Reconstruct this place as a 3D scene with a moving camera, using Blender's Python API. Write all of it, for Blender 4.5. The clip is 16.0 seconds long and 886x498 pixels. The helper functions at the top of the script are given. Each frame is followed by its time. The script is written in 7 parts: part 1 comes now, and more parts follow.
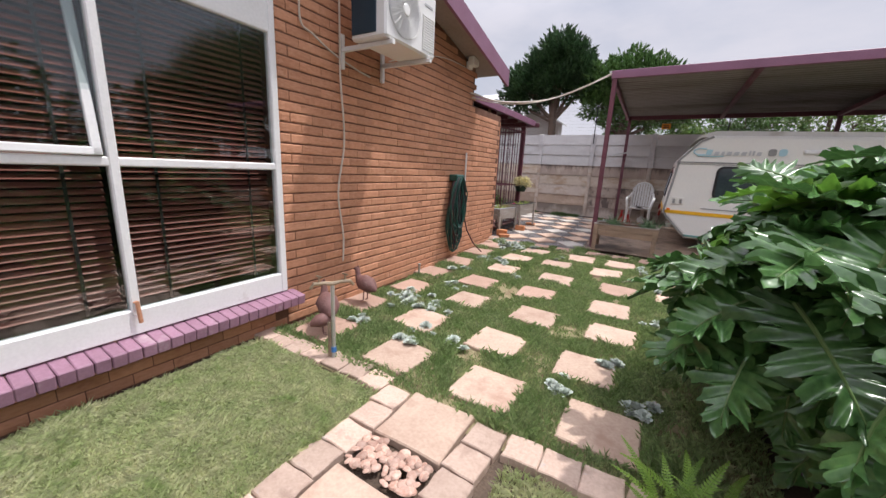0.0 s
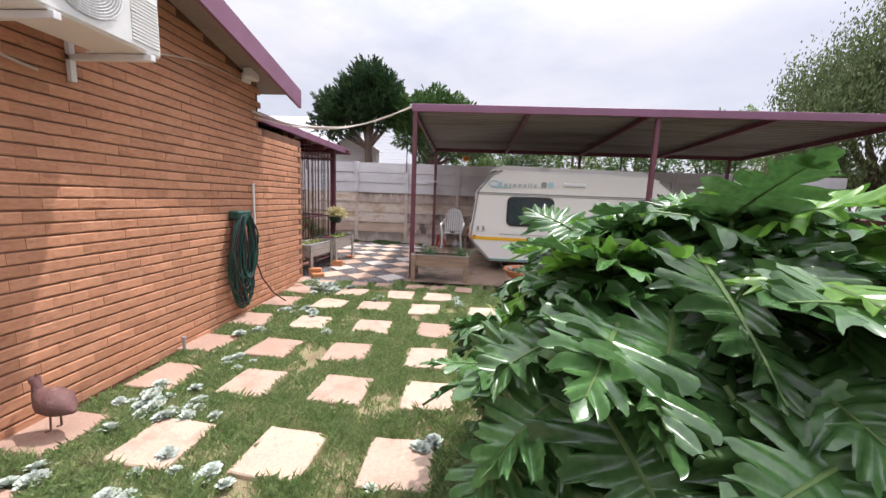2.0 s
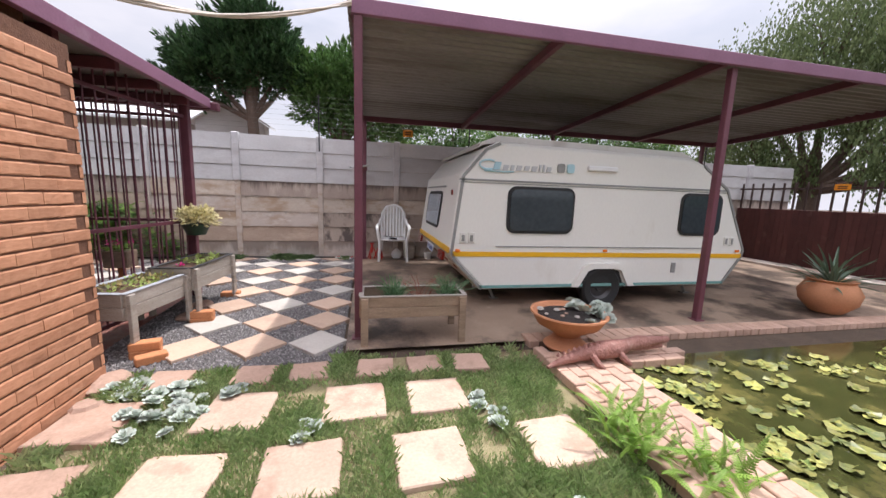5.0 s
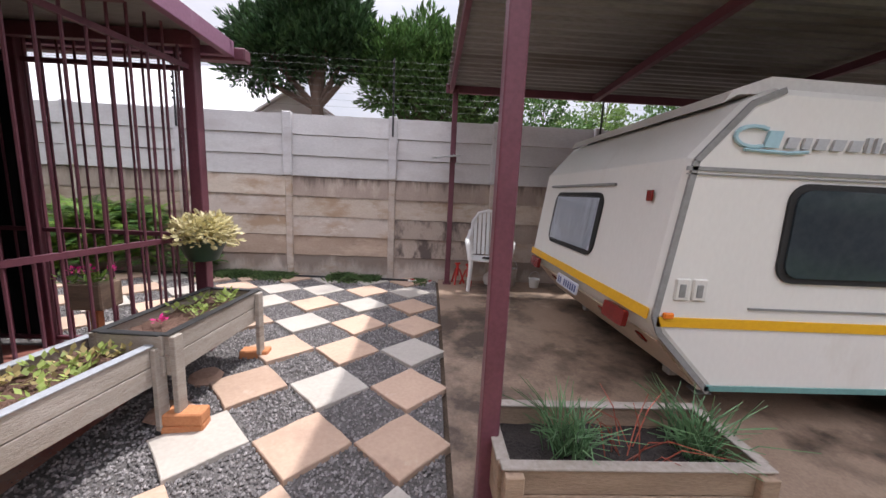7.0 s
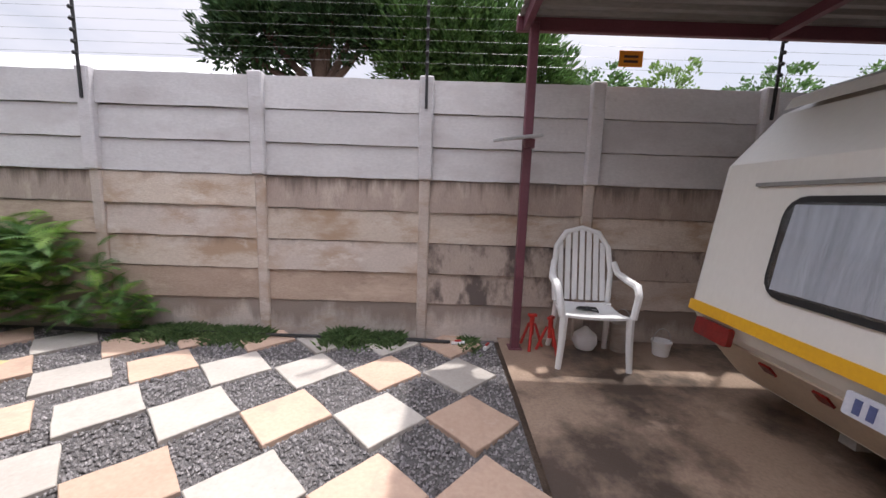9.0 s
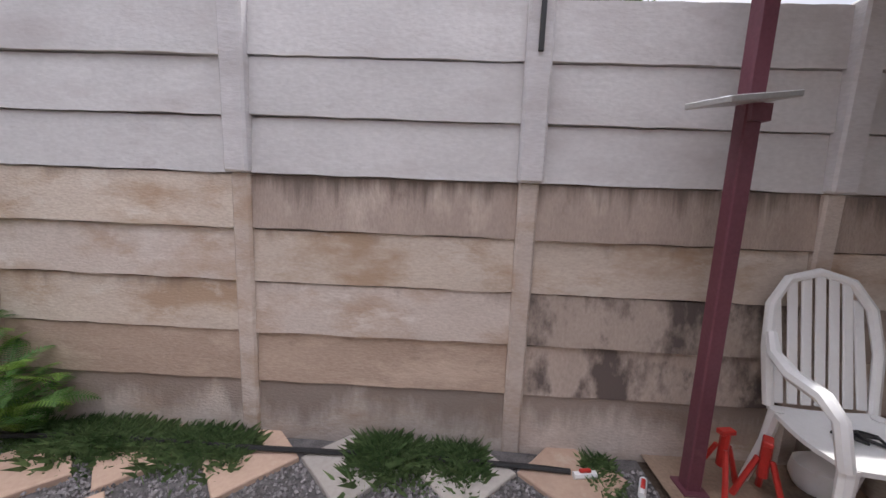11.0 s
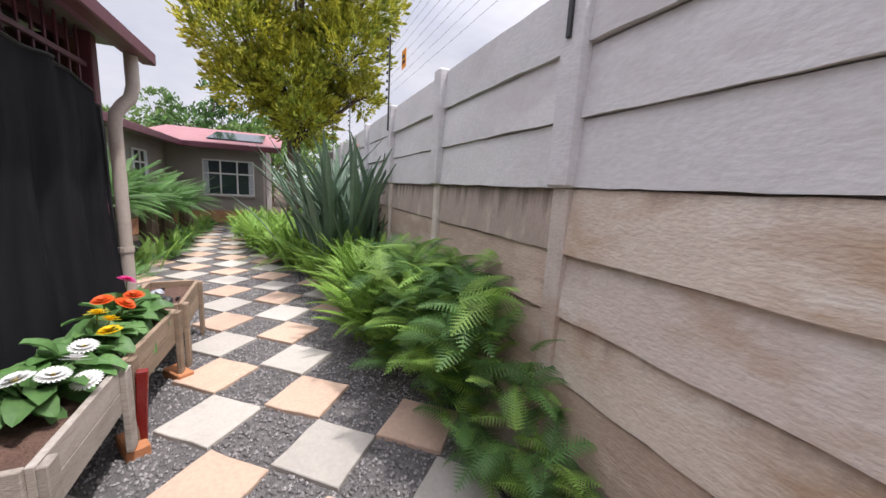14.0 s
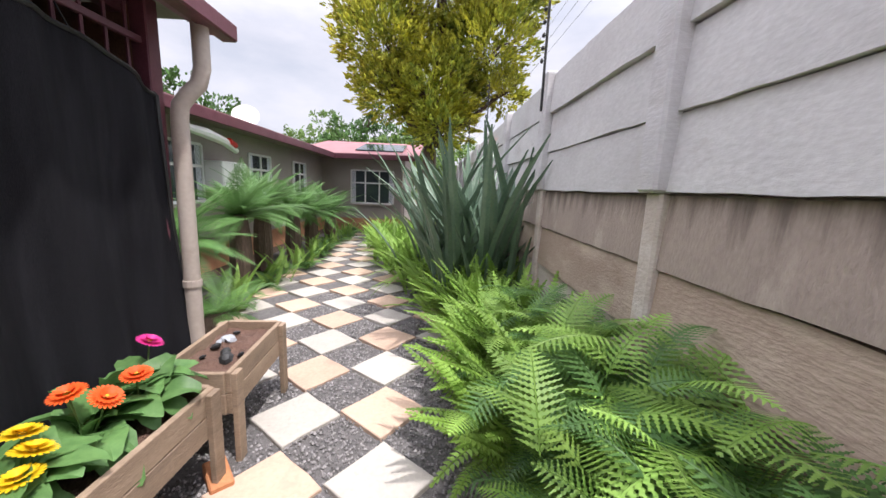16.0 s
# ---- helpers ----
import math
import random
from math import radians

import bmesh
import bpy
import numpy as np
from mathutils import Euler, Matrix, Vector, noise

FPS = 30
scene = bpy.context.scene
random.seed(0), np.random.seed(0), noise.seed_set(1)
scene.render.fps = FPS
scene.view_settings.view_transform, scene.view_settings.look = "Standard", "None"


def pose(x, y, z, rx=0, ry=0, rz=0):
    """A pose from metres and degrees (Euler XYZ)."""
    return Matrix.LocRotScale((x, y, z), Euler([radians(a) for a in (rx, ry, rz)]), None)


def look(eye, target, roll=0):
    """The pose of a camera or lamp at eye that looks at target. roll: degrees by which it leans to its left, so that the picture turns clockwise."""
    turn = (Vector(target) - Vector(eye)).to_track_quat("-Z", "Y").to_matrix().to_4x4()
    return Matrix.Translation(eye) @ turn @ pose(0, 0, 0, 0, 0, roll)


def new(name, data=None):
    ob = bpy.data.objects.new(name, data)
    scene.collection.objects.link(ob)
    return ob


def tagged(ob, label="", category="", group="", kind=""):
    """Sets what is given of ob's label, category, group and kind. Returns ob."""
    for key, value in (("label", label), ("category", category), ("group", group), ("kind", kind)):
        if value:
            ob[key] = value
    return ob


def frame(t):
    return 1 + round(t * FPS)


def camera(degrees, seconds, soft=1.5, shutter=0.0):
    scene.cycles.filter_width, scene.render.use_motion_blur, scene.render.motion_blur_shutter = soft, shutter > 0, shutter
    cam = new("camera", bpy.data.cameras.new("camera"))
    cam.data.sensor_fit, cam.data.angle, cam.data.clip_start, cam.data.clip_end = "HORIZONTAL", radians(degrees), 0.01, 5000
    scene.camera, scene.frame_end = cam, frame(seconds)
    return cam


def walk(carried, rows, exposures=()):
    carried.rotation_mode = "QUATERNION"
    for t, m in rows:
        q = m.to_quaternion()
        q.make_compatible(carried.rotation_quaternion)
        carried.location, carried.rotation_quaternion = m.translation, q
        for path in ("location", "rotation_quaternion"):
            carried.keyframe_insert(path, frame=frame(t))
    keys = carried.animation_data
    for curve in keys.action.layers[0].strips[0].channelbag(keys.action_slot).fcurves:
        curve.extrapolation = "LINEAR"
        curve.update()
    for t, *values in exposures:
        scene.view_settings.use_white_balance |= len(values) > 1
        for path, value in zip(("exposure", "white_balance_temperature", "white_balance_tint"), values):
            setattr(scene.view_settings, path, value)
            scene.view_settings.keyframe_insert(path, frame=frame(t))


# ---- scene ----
cam = camera(102.5, 16.0)
PATH = [
    (0, (0.739, 0.364, 1.48), (-0.245, 2.049, 1.039), 2.8),
    (0.5, (0.771, 0.387, 1.473), (-0.027, 2.187, 1.125), 2.6),
    (1, (0.807, 0.502, 1.527), (0.218, 2.391, 1.232), 2.5),
    (1.5, (0.874, 0.782, 1.609), (0.516, 2.729, 1.321), 2.3),
    (2, (0.83, 1.135, 1.642), (0.695, 3.111, 1.364), 2.3),
    (2.5, (0.681, 1.512, 1.674), (0.704, 3.491, 1.385), 2.3),
    (3, (0.549, 1.994, 1.684), (0.699, 3.966, 1.387), 2.3),
    (3.2, (0.483, 2.211, 1.695), (0.665, 4.18, 1.394), 2.3),
    (5.3, (-0.161, 4.438, 1.594), (0.26, 6.37, 1.292), 2.0),
    (5.5, (-0.189, 4.664, 1.591), (0.23, 6.594, 1.279), 2.0),
    (6, (-0.209, 5.235, 1.58), (0.219, 7.162, 1.257), 1.9),
    (6.5, (-0.281, 5.742, 1.613), (-0.035, 7.701, 1.294), 2.2),
    (7, (-0.471, 6.275, 1.603), (-0.385, 8.249, 1.291), 2.6),
    (7.5, (-0.657, 6.701, 1.652), (-0.598, 8.677, 1.347), 2.8),
    (8, (-0.795, 7.155, 1.603), (-0.725, 9.131, 1.305), 2.5),
    (8.5, (-0.801, 7.766, 1.591), (-0.772, 9.747, 1.312), 2.1),
    (11, (-1.388, 9.766, 1.676), (-1.459, 11.743, 1.379), 2.2),
    (11.5, (-1.597, 9.969, 1.711), (-1.997, 11.903, 1.393), 2.4),
    (12, (-1.877, 10.128, 1.71), (-2.567, 11.98, 1.403), 2.7),
    (12.5, (-2.067, 10.346, 1.714), (-2.984, 12.093, 1.387), 2.7),
    (13, (-2.252, 10.494, 1.748), (-3.49, 12.027, 1.408), 2.7),
    (13.5, (-2.554, 10.486, 1.74), (-4.168, 11.615, 1.394), 2.9),
    (14, (-2.759, 10.508, 1.72), (-4.569, 11.291, 1.388), 3.3),
    (14.5, (-3.024, 10.657, 1.703), (-4.903, 11.263, 1.379), 3.5),
    (15, (-3.343, 10.77, 1.721), (-5.281, 11.139, 1.392), 3.5),
    (15.5, (-3.741, 10.749, 1.724), (-5.706, 10.909, 1.393), 3.0),
    (16, (-4.154, 10.756, 1.739), (-6.124, 10.82, 1.403), 2.4),
]
walk(cam, [(t, look(eye, target, roll)) for t, eye, target, roll in PATH],
     exposures=[(0, -0.13), (1, -0.05), (1.5, 0.02), (2.5, 0.26), (5.5, 0.14), (7, 0.14), (8, 0.25), (8.5, 0.22), (11, 0.14), (13.5, 0.05), (14.5, 0.04), (15, 0.14), (16, 0.28)])

# ---- light ----
world = bpy.data.worlds.new("sky")
scene.world = world
world.use_nodes = True
wn = world.node_tree.nodes
wl = world.node_tree.links
sky = wn.new("ShaderNodeTexSky")
sky.sky_type = "NISHITA"
sky.sun_disc = False
sky.sun_elevation, sky.sun_rotation = radians(69.5), radians(46)
sky.dust_density, sky.air_density, sky.ozone_density = 3.0, 1.0, 1.0
# thin bright cloud over the whole sky
tc = wn.new("ShaderNodeTexCoord")
mp = wn.new("ShaderNodeMapping")
mp.inputs["Scale"].default_value = (1.0, 1.0, 2.6)
cn = wn.new("ShaderNodeTexNoise")
cn.inputs["Scale"].default_value, cn.inputs["Detail"].default_value, cn.inputs["Roughness"].default_value = 2.6, 7, 0.55
cr = wn.new("ShaderNodeValToRGB")
cr.color_ramp.elements[0].position, cr.color_ramp.elements[0].color = 0.36, (0.62, 0.62, 0.62, 1)
cr.color_ramp.elements[1].position, cr.color_ramp.elements[1].color = 0.62, (0.97, 0.97, 0.97, 1)
cmix = wn.new("ShaderNodeMix")
cmix.data_type = "RGBA"
# the cloud brightens smoothly towards the high sun
sp = wn.new("ShaderNodeSeparateXYZ")
wl.new(tc.outputs["Generated"], sp.inputs[0])
zr_ = wn.new("ShaderNodeMapRange")
zr_.interpolation_type = "SMOOTHSTEP"
zr_.inputs[1].default_value, zr_.inputs[2].default_value = 0.3, 1.0
zr_.inputs[3].default_value, zr_.inputs[4].default_value = 0.66, 2.5
wl.new(sp.outputs[2], zr_.inputs[0])
cs = wn.new("ShaderNodeVectorMath")
cs.operation = "SCALE"
cs.inputs[0].default_value = (10.05, 9.9, 11.15)
wl.new(zr_.outputs[0], cs.inputs["Scale"])
wl.new(cs.outputs[0], cmix.inputs[7])
wl.new(tc.outputs["Generated"], mp.inputs[0])
wl.new(mp.outputs[0], cn.inputs["Vector"])
wl.new(cn.outputs[0], cr.inputs[0])
wl.new(cr.outputs[0], cmix.inputs[0])
wl.new(sky.outputs[0], cmix.inputs[6])
wl.new(cmix.outputs[2], wn["Background"].inputs[0])
wn["Background"].inputs[1].default_value = 0.122

sun = new("sun", bpy.data.lights.new("sun", "SUN"))
sun.data.energy, sun.data.angle, sun.data.color = 3.9, radians(1.2), (1.0, 0.96, 0.955)
sun.matrix_world = look((7.8, 7.5, 29), (0, 0, 0))
scene.view_settings.exposure = 0.14

# ---- tools ----
def G(y):
    """Height of the ground, which climbs gently from the lawn to the paved yard."""
    return 0.04 * min(max(y - 4, 0), 6.5)


rnd = random.Random(7)


class Geo:
    """Verts and faces of one mesh, gathered piece by piece."""

    def __init__(self):
        self.v, self.f, self.m = [], [], []

    def add(self, vs, fs, mat=0):
        n = len(self.v)
        self.v += [tuple(p) for p in vs]
        self.f += [tuple(i + n for i in f) for f in fs]
        self.m += [mat] * len(fs)
        return self

    def box(self, x0, x1, y0, y1, z0, z1, ch=0.0, m=None, mat=0):
        """A box with chamfered edges, in the pose m."""
        if ch <= 0:
            vs = [(x, y, z) for x in (x0, x1) for y in (y0, y1) for z in (z0, z1)]
            fs = [(0, 1, 3, 2), (4, 6, 7, 5), (0, 4, 5, 1), (2, 3, 7, 6), (0, 2, 6, 4), (1, 5, 7, 3)]
        else:
            lo, hi = (x0, y0, z0), (x1, y1, z1)
            vs, key = [], {}
            for sx in (0, 1):
                for sy in (0, 1):
                    for sz in (0, 1):
                        s = (sx, sy, sz)
                        for a in range(3):
                            p = []
                            for k in range(3):
                                c = (lo, hi)[s[k]][k]
                                p.append(c if k == a else c + (ch if s[k] == 0 else -ch))
                            key[(s, a)] = len(vs)
                            vs.append(tuple(p))
            fs = []
            for a in range(3):
                b, c = (a + 1) % 3, (a + 2) % 3
                for s in (0, 1):
                    q = []
                    for u, w in ((0, 0), (1, 0), (1, 1), (0, 1)):
                        t = [0, 0, 0]
                        t[a], t[b], t[c] = s, u, w
                        q.append(key[(tuple(t), a)])
                    fs.append(tuple(q if s else q[::-1]))
                for u in (0, 1):
                    for w in (0, 1):
                        t0, t1 = [0, 0, 0], [0, 0, 0]
                        t0[a], t0[b], t0[c] = 0, u, w
                        t1[a], t1[b], t1[c] = 1, u, w
                        q = [key[(tuple(t0), b)], key[(tuple(t1), b)], key[(tuple(t1), c)], key[(tuple(t0), c)]]
                        fs.append(tuple(q if u != w else q[::-1]))
            for sx in (0, 1):
                for sy in (0, 1):
                    for sz in (0, 1):
                        s = (sx, sy, sz)
                        q = [key[(s, 0)], key[(s, 1)], key[(s, 2)]]
                        fs.append(tuple(q if (sx + sy + sz) % 2 else q[::-1]))
        if m is not None:
            vs = [m @ Vector(p) for p in vs]
        return self.add(vs, fs, mat)

    def tube(self, pts, r, seg=8, mat=0, caps=True):
        """A tube through the points; r is one radius or one for each point."""
        pts = [Vector(p) for p in pts]
        rs = r if isinstance(r, (list, tuple)) else [r] * len(pts)
        vs, fs = [], []
        up = Vector((0, 0, 1))
        d0 = (pts[1] - pts[0]).normalized()
        if abs(d0.dot(up)) > 0.95:
            up = Vector((1, 0, 0))
        for i, p in enumerate(pts):
            d = (pts[min(i + 1, len(pts) - 1)] - pts[max(i - 1, 0)]).normalized()
            a = d.cross(up).normalized()
            b = a.cross(d).normalized()
            up = b
            for k in range(seg):
                t = 2 * math.pi * k / seg
                vs.append(p + (a * math.cos(t) + b * math.sin(t)) * rs[i])
        for i in range(len(pts) - 1):
            for k in range(seg):
                k2 = (k + 1) % seg
                fs.append((i * seg + k, i * seg + k2, (i + 1) * seg + k2, (i + 1) * seg + k))
        if caps:
            fs.append(tuple(range(seg))[::-1])
            fs.append(tuple((len(pts) - 1) * seg + k for k in range(seg)))
        return self.add(vs, fs, mat)

    def lathe(self, prof, at=(0, 0, 0), seg=20, mat=0, m=None):
        """A turned shape from (radius, height) pairs."""
        vs, fs = [], []
        for r, z in prof:
            for k in range(seg):
                t = 2 * math.pi * k / seg
                vs.append(Vector((at[0] + r * math.cos(t), at[1] + r * math.sin(t), at[2] + z)))
        for i in range(len(prof) - 1):
            for k in range(seg):
                k2 = (k + 1) % seg
                fs.append((i * seg + k, i * seg + k2, (i + 1) * seg + k2, (i + 1) * seg + k))
        if m is not None:
            vs = [m @ p for p in vs]
        return self.add(vs, fs, mat)

    def prism(self, outline, axis, a0, a1, mat=0):
        """A flat outline pushed along an axis: x takes (y, z), y takes (x, z), z takes (x, y)."""
        n = len(outline)

        def at(p, a):
            return {"x": (a, p[0], p[1]), "y": (p[0], a, p[1]), "z": (p[0], p[1], a)}[axis]

        vs = [at(p, a0) for p in outline] + [at(p, a1) for p in outline]
        fs = [tuple(range(n))[::-1], tuple(range(n, 2 * n))]
        fs += [(i, (i + 1) % n, n + (i + 1) % n, n + i) for i in range(n)]
        return self.add(vs, fs, mat)

    def mesh(self, name, mats, smooth=False):
        me = bpy.data.meshes.new(name)
        me.from_pydata(self.v, [], self.f)
        for mt in mats if isinstance(mats, (list, tuple)) else [mats]:
            me.materials.append(mt)
        if any(self.m):
            me.polygons.foreach_set("material_index", self.m)
        bm = bmesh.new()
        bm.from_mesh(me)
        if len(bm.faces) < 60000:
            bmesh.ops.recalc_face_normals(bm, faces=bm.faces)
        bm.to_mesh(me)
        bm.free()
        if smooth:
            me.polygons.foreach_set("use_smooth", [True] * len(me.polygons))
            me.set_sharp_from_angle(angle=radians(40))
        me.update()
        return me


def part(name, geo, mats, parent=None, label="", smooth=False, m=None):
    """One mesh object from a Geo, under a thing or a part."""
    ob = new(name, geo.mesh(name, mats, smooth))
    if parent is not None:
        ob.parent = parent
    if m is not None:
        ob.matrix_basis = m
    if label:
        tagged(ob, label)
    return ob


def piece(name, me, parent, m):
    """One more object on a mesh that alike pieces share."""
    ob = new(name, me)
    ob.parent = parent
    ob.matrix_basis = m
    return ob


def thing(name, label, category, m=None, group="", kind=""):
    ob = new(name)
    ob.empty_display_size = 0.1
    if m is not None:
        ob.matrix_basis = m
    return tagged(ob, label, category, group, kind)


def setting(name, geo, mats, label="", category="", smooth=False):
    ob = new(name, geo.mesh(name, mats, smooth))
    return tagged(ob, label, category, kind="structure")


# ---- materials ----
def mat(name, c0, c1=None, rough=0.8, scale=6.0, fine=60.0, bump=0.15, dirt_or_tint=None, patch_scale=1.2, patch_at=0.55, metal=0.0,
        stretch=(1, 1, 1), per=0.0, spec=0.4, trans=0.0, bump_dist=0.01, island=False, coat=0.0, patch_soft=0.16, dirt2=None, streak=None):
    """A surface of two tones mixed by coarse and fine grain, with stains or tints of a third tone and fine relief."""
    c1 = c1 or tuple(c * 0.75 for c in c0)
    mt = bpy.data.materials.new(name)
    mt.use_nodes = True
    n, l = mt.node_tree.nodes, mt.node_tree.links
    b = n["Principled BSDF"]
    geo = n.new("ShaderNodeNewGeometry")
    mp = n.new("ShaderNodeMapping")
    mp.inputs["Scale"].default_value = stretch
    l.new(geo.outputs["Position"], mp.inputs[0])
    vec = mp.outputs[0]
    if per:
        info = n.new("ShaderNodeObjectInfo")
        off = n.new("ShaderNodeVectorMath")
        off.operation = "MULTIPLY_ADD"
        comb = n.new("ShaderNodeCombineXYZ")
        for k in range(3):
            l.new(info.outputs["Random"], comb.inputs[k])
        l.new(comb.outputs[0], off.inputs[0])
        off.inputs[1].default_value = (37.0, 51.0, 23.0)
        l.new(vec, off.inputs[2])
        vec = off.outputs[0]
    big, small = n.new("ShaderNodeTexNoise"), n.new("ShaderNodeTexNoise")
    big.inputs["Scale"].default_value, big.inputs["Detail"].default_value = scale, 5
    small.inputs["Scale"].default_value, small.inputs["Detail"].default_value = fine, 4
    l.new(vec, big.inputs["Vector"])
    l.new(vec, small.inputs["Vector"])
    add = n.new("ShaderNodeMath")
    add.operation = "ADD"
    l.new(big.outputs[0], add.inputs[0])
    l.new(small.outputs[0], add.inputs[1])
    ramp = n.new("ShaderNodeMapRange")
    ramp.inputs[1].default_value, ramp.inputs[2].default_value = 0.72, 1.28
    l.new(add.outputs[0], ramp.inputs[0])
    mix = n.new("ShaderNodeMix")
    mix.data_type = "RGBA"
    mix.inputs[6].default_value, mix.inputs[7].default_value = (*c0, 1), (*c1, 1)
    l.new(ramp.outputs[0], mix.inputs[0])
    col = mix.outputs[2]
    if dirt_or_tint:
        dn = n.new("ShaderNodeTexNoise")
        dn.inputs["Scale"].default_value, dn.inputs["Detail"].default_value, dn.inputs["Roughness"].default_value = patch_scale, 7, 0.62
        l.new(vec, dn.inputs["Vector"])
        dr = n.new("ShaderNodeMapRange")
        dr.inputs[1].default_value, dr.inputs[2].default_value = patch_at, patch_at + patch_soft
        l.new(dn.outputs[0], dr.inputs[0])
        dm = n.new("ShaderNodeMix")
        dm.data_type = "RGBA"
        l.new(dr.outputs[0], dm.inputs[0])
        l.new(col, dm.inputs[6])
        dm.inputs[7].default_value = (*dirt_or_tint, 1)
        col = dm.outputs[2]
    if dirt2:
        dn = n.new("ShaderNodeTexNoise")
        dn.inputs["Scale"].default_value, dn.inputs["Detail"].default_value, dn.inputs["Roughness"].default_value = dirt2[1], 8, 0.68
        l.new(vec, dn.inputs["Vector"])
        dr = n.new("ShaderNodeMapRange")
        dr.inputs[1].default_value, dr.inputs[2].default_value, dr.inputs[4].default_value = dirt2[2], dirt2[2] + 0.12, 0.8
        l.new(dn.outputs[0], dr.inputs[0])
        dm = n.new("ShaderNodeMix")
        dm.data_type = "RGBA"
        l.new(dr.outputs[0], dm.inputs[0])
        l.new(col, dm.inputs[6])
        dm.inputs[7].default_value = (*dirt2[0], 1)
        col = dm.outputs[2]
    if streak:
        # run-off stains that hang from the upper edge of a board, of uneven length
        tco, sx = n.new("ShaderNodeTexCoord"), n.new("ShaderNodeSeparateXYZ")
        l.new(tco.outputs["Object"], sx.inputs[0])
        sm, sn = n.new("ShaderNodeMapping"), n.new("ShaderNodeTexNoise")
        sm.inputs["Scale"].default_value = (7.0, 0.2, 0.9)
        l.new(vec, sm.inputs[0])
        sn.inputs["Scale"].default_value, sn.inputs["Detail"].default_value, sn.inputs["Roughness"].default_value = 1.0, 6, 0.65
        l.new(sm.outputs[0], sn.inputs["Vector"])
        sa, sr, sc = n.new("ShaderNodeMath"), n.new("ShaderNodeMapRange"), n.new("ShaderNodeMix")
        sa.operation = "MULTIPLY_ADD"
        sa.inputs[1].default_value = 0.62
        l.new(sn.outputs[0], sa.inputs[0])
        l.new(sx.outputs[2], sa.inputs[2])
        sr.inputs[1].default_value, sr.inputs[2].default_value, sr.inputs[4].default_value = streak[1], streak[1] + 0.14, streak[2]
        l.new(sa.outputs[0], sr.inputs[0])
        sc.data_type = "RGBA"
        l.new(sr.outputs[0], sc.inputs[0])
        l.new(col, sc.inputs[6])
        sc.inputs[7].default_value = (*streak[0], 1)
        col = sc.outputs[2]
    if per or island:
        src = geo.outputs["Random Per Island"] if island else info.outputs["Random"]
        hsv = n.new("ShaderNodeHueSaturation")
        vr = n.new("ShaderNodeMapRange")
        amount = island or per
        vr.inputs[3].default_value, vr.inputs[4].default_value = 1 - amount, 1 + amount
        l.new(src, vr.inputs[0])
        l.new(vr.outputs[0], hsv.inputs["Value"])
        l.new(col, hsv.inputs["Color"])
        col = hsv.outputs[0]
    l.new(col, b.inputs["Base Color"])
    rr = n.new("ShaderNodeMapRange")
    rr.inputs[3].default_value, rr.inputs[4].default_value = max(rough - 0.08, 0.02), min(rough + 0.08, 1)
    l.new(big.outputs[0], rr.inputs[0])
    l.new(rr.outputs[0], b.inputs["Roughness"])
    b.inputs["Metallic"].default_value = metal
    b.inputs["Specular IOR Level"].default_value = spec
    if coat:
        b.inputs["Coat Weight"].default_value = coat
    if bump:
        bp = n.new("ShaderNodeBump")
        bp.inputs["Strength"].default_value, bp.inputs["Distance"].default_value = bump, bump_dist
        l.new(add.outputs[0], bp.inputs["Height"])
        l.new(bp.outputs[0], b.inputs["Normal"])
    if trans:
        tr = n.new("ShaderNodeBsdfTranslucent")
        l.new(col, tr.inputs[0])
        ms = n.new("ShaderNodeMixShader")
        ms.inputs[0].default_value = trans
        l.new(b.outputs[0], ms.inputs[1])
        l.new(tr.outputs[0], ms.inputs[2])
        l.new(ms.outputs[0], n["Material Output"].inputs[0])
    return mt


def glass_mat(name, tint=(0.8, 0.85, 0.85), rough=0.02, hi=0.75):
    mt = bpy.data.materials.new(name)
    mt.use_nodes = True
    n, l = mt.node_tree.nodes, mt.node_tree.links
    tr, gl, ms, fr, pw = n.new("ShaderNodeBsdfTransparent"), n.new("ShaderNodeBsdfGlossy"), n.new("ShaderNodeMixShader"), n.new("ShaderNodeLayerWeight"), n.new("ShaderNodeMapRange")
    tr.inputs[0].default_value = (*tint, 1)
    gl.inputs["Roughness"].default_value = rough
    fr.inputs[0].default_value = 0.2
    pw.inputs[3].default_value, pw.inputs[4].default_value = 0.05, hi
    l.new(fr.outputs[1], pw.inputs[0])
    l.new(pw.outputs[0], ms.inputs[0])
    l.new(tr.outputs[0], ms.inputs[1])
    l.new(gl.outputs[0], ms.inputs[2])
    l.new(ms.outputs[0], n["Material Output"].inputs[0])
    return mt


M_soil = mat("soil", (0.06, 0.042, 0.03), (0.12, 0.085, 0.06), 0.95, 5, 70, 0.5, bump_dist=0.02)
M_lawn_base = mat("lawn_base", (0.20, 0.17, 0.09), (0.31, 0.27, 0.15), 0.95, 9, 110, 0.6, dirt_or_tint=(0.17, 0.10, 0.065), patch_scale=4, patch_at=0.52, bump_dist=0.02)
M_lawn_dry = mat("lawn_thatch", (0.36, 0.36, 0.19), (0.50, 0.46, 0.29), 0.95, 9, 110, 0.6, bump_dist=0.02)
M_grass = mat("grass_blades", (0.42, 0.50, 0.23), (0.66, 0.65, 0.42), 0.6, 7, 60, 0, dirt_or_tint=(0.32, 0.43, 0.16), patch_scale=9, patch_at=0.55, trans=0.3, island=0.3, spec=0.25)
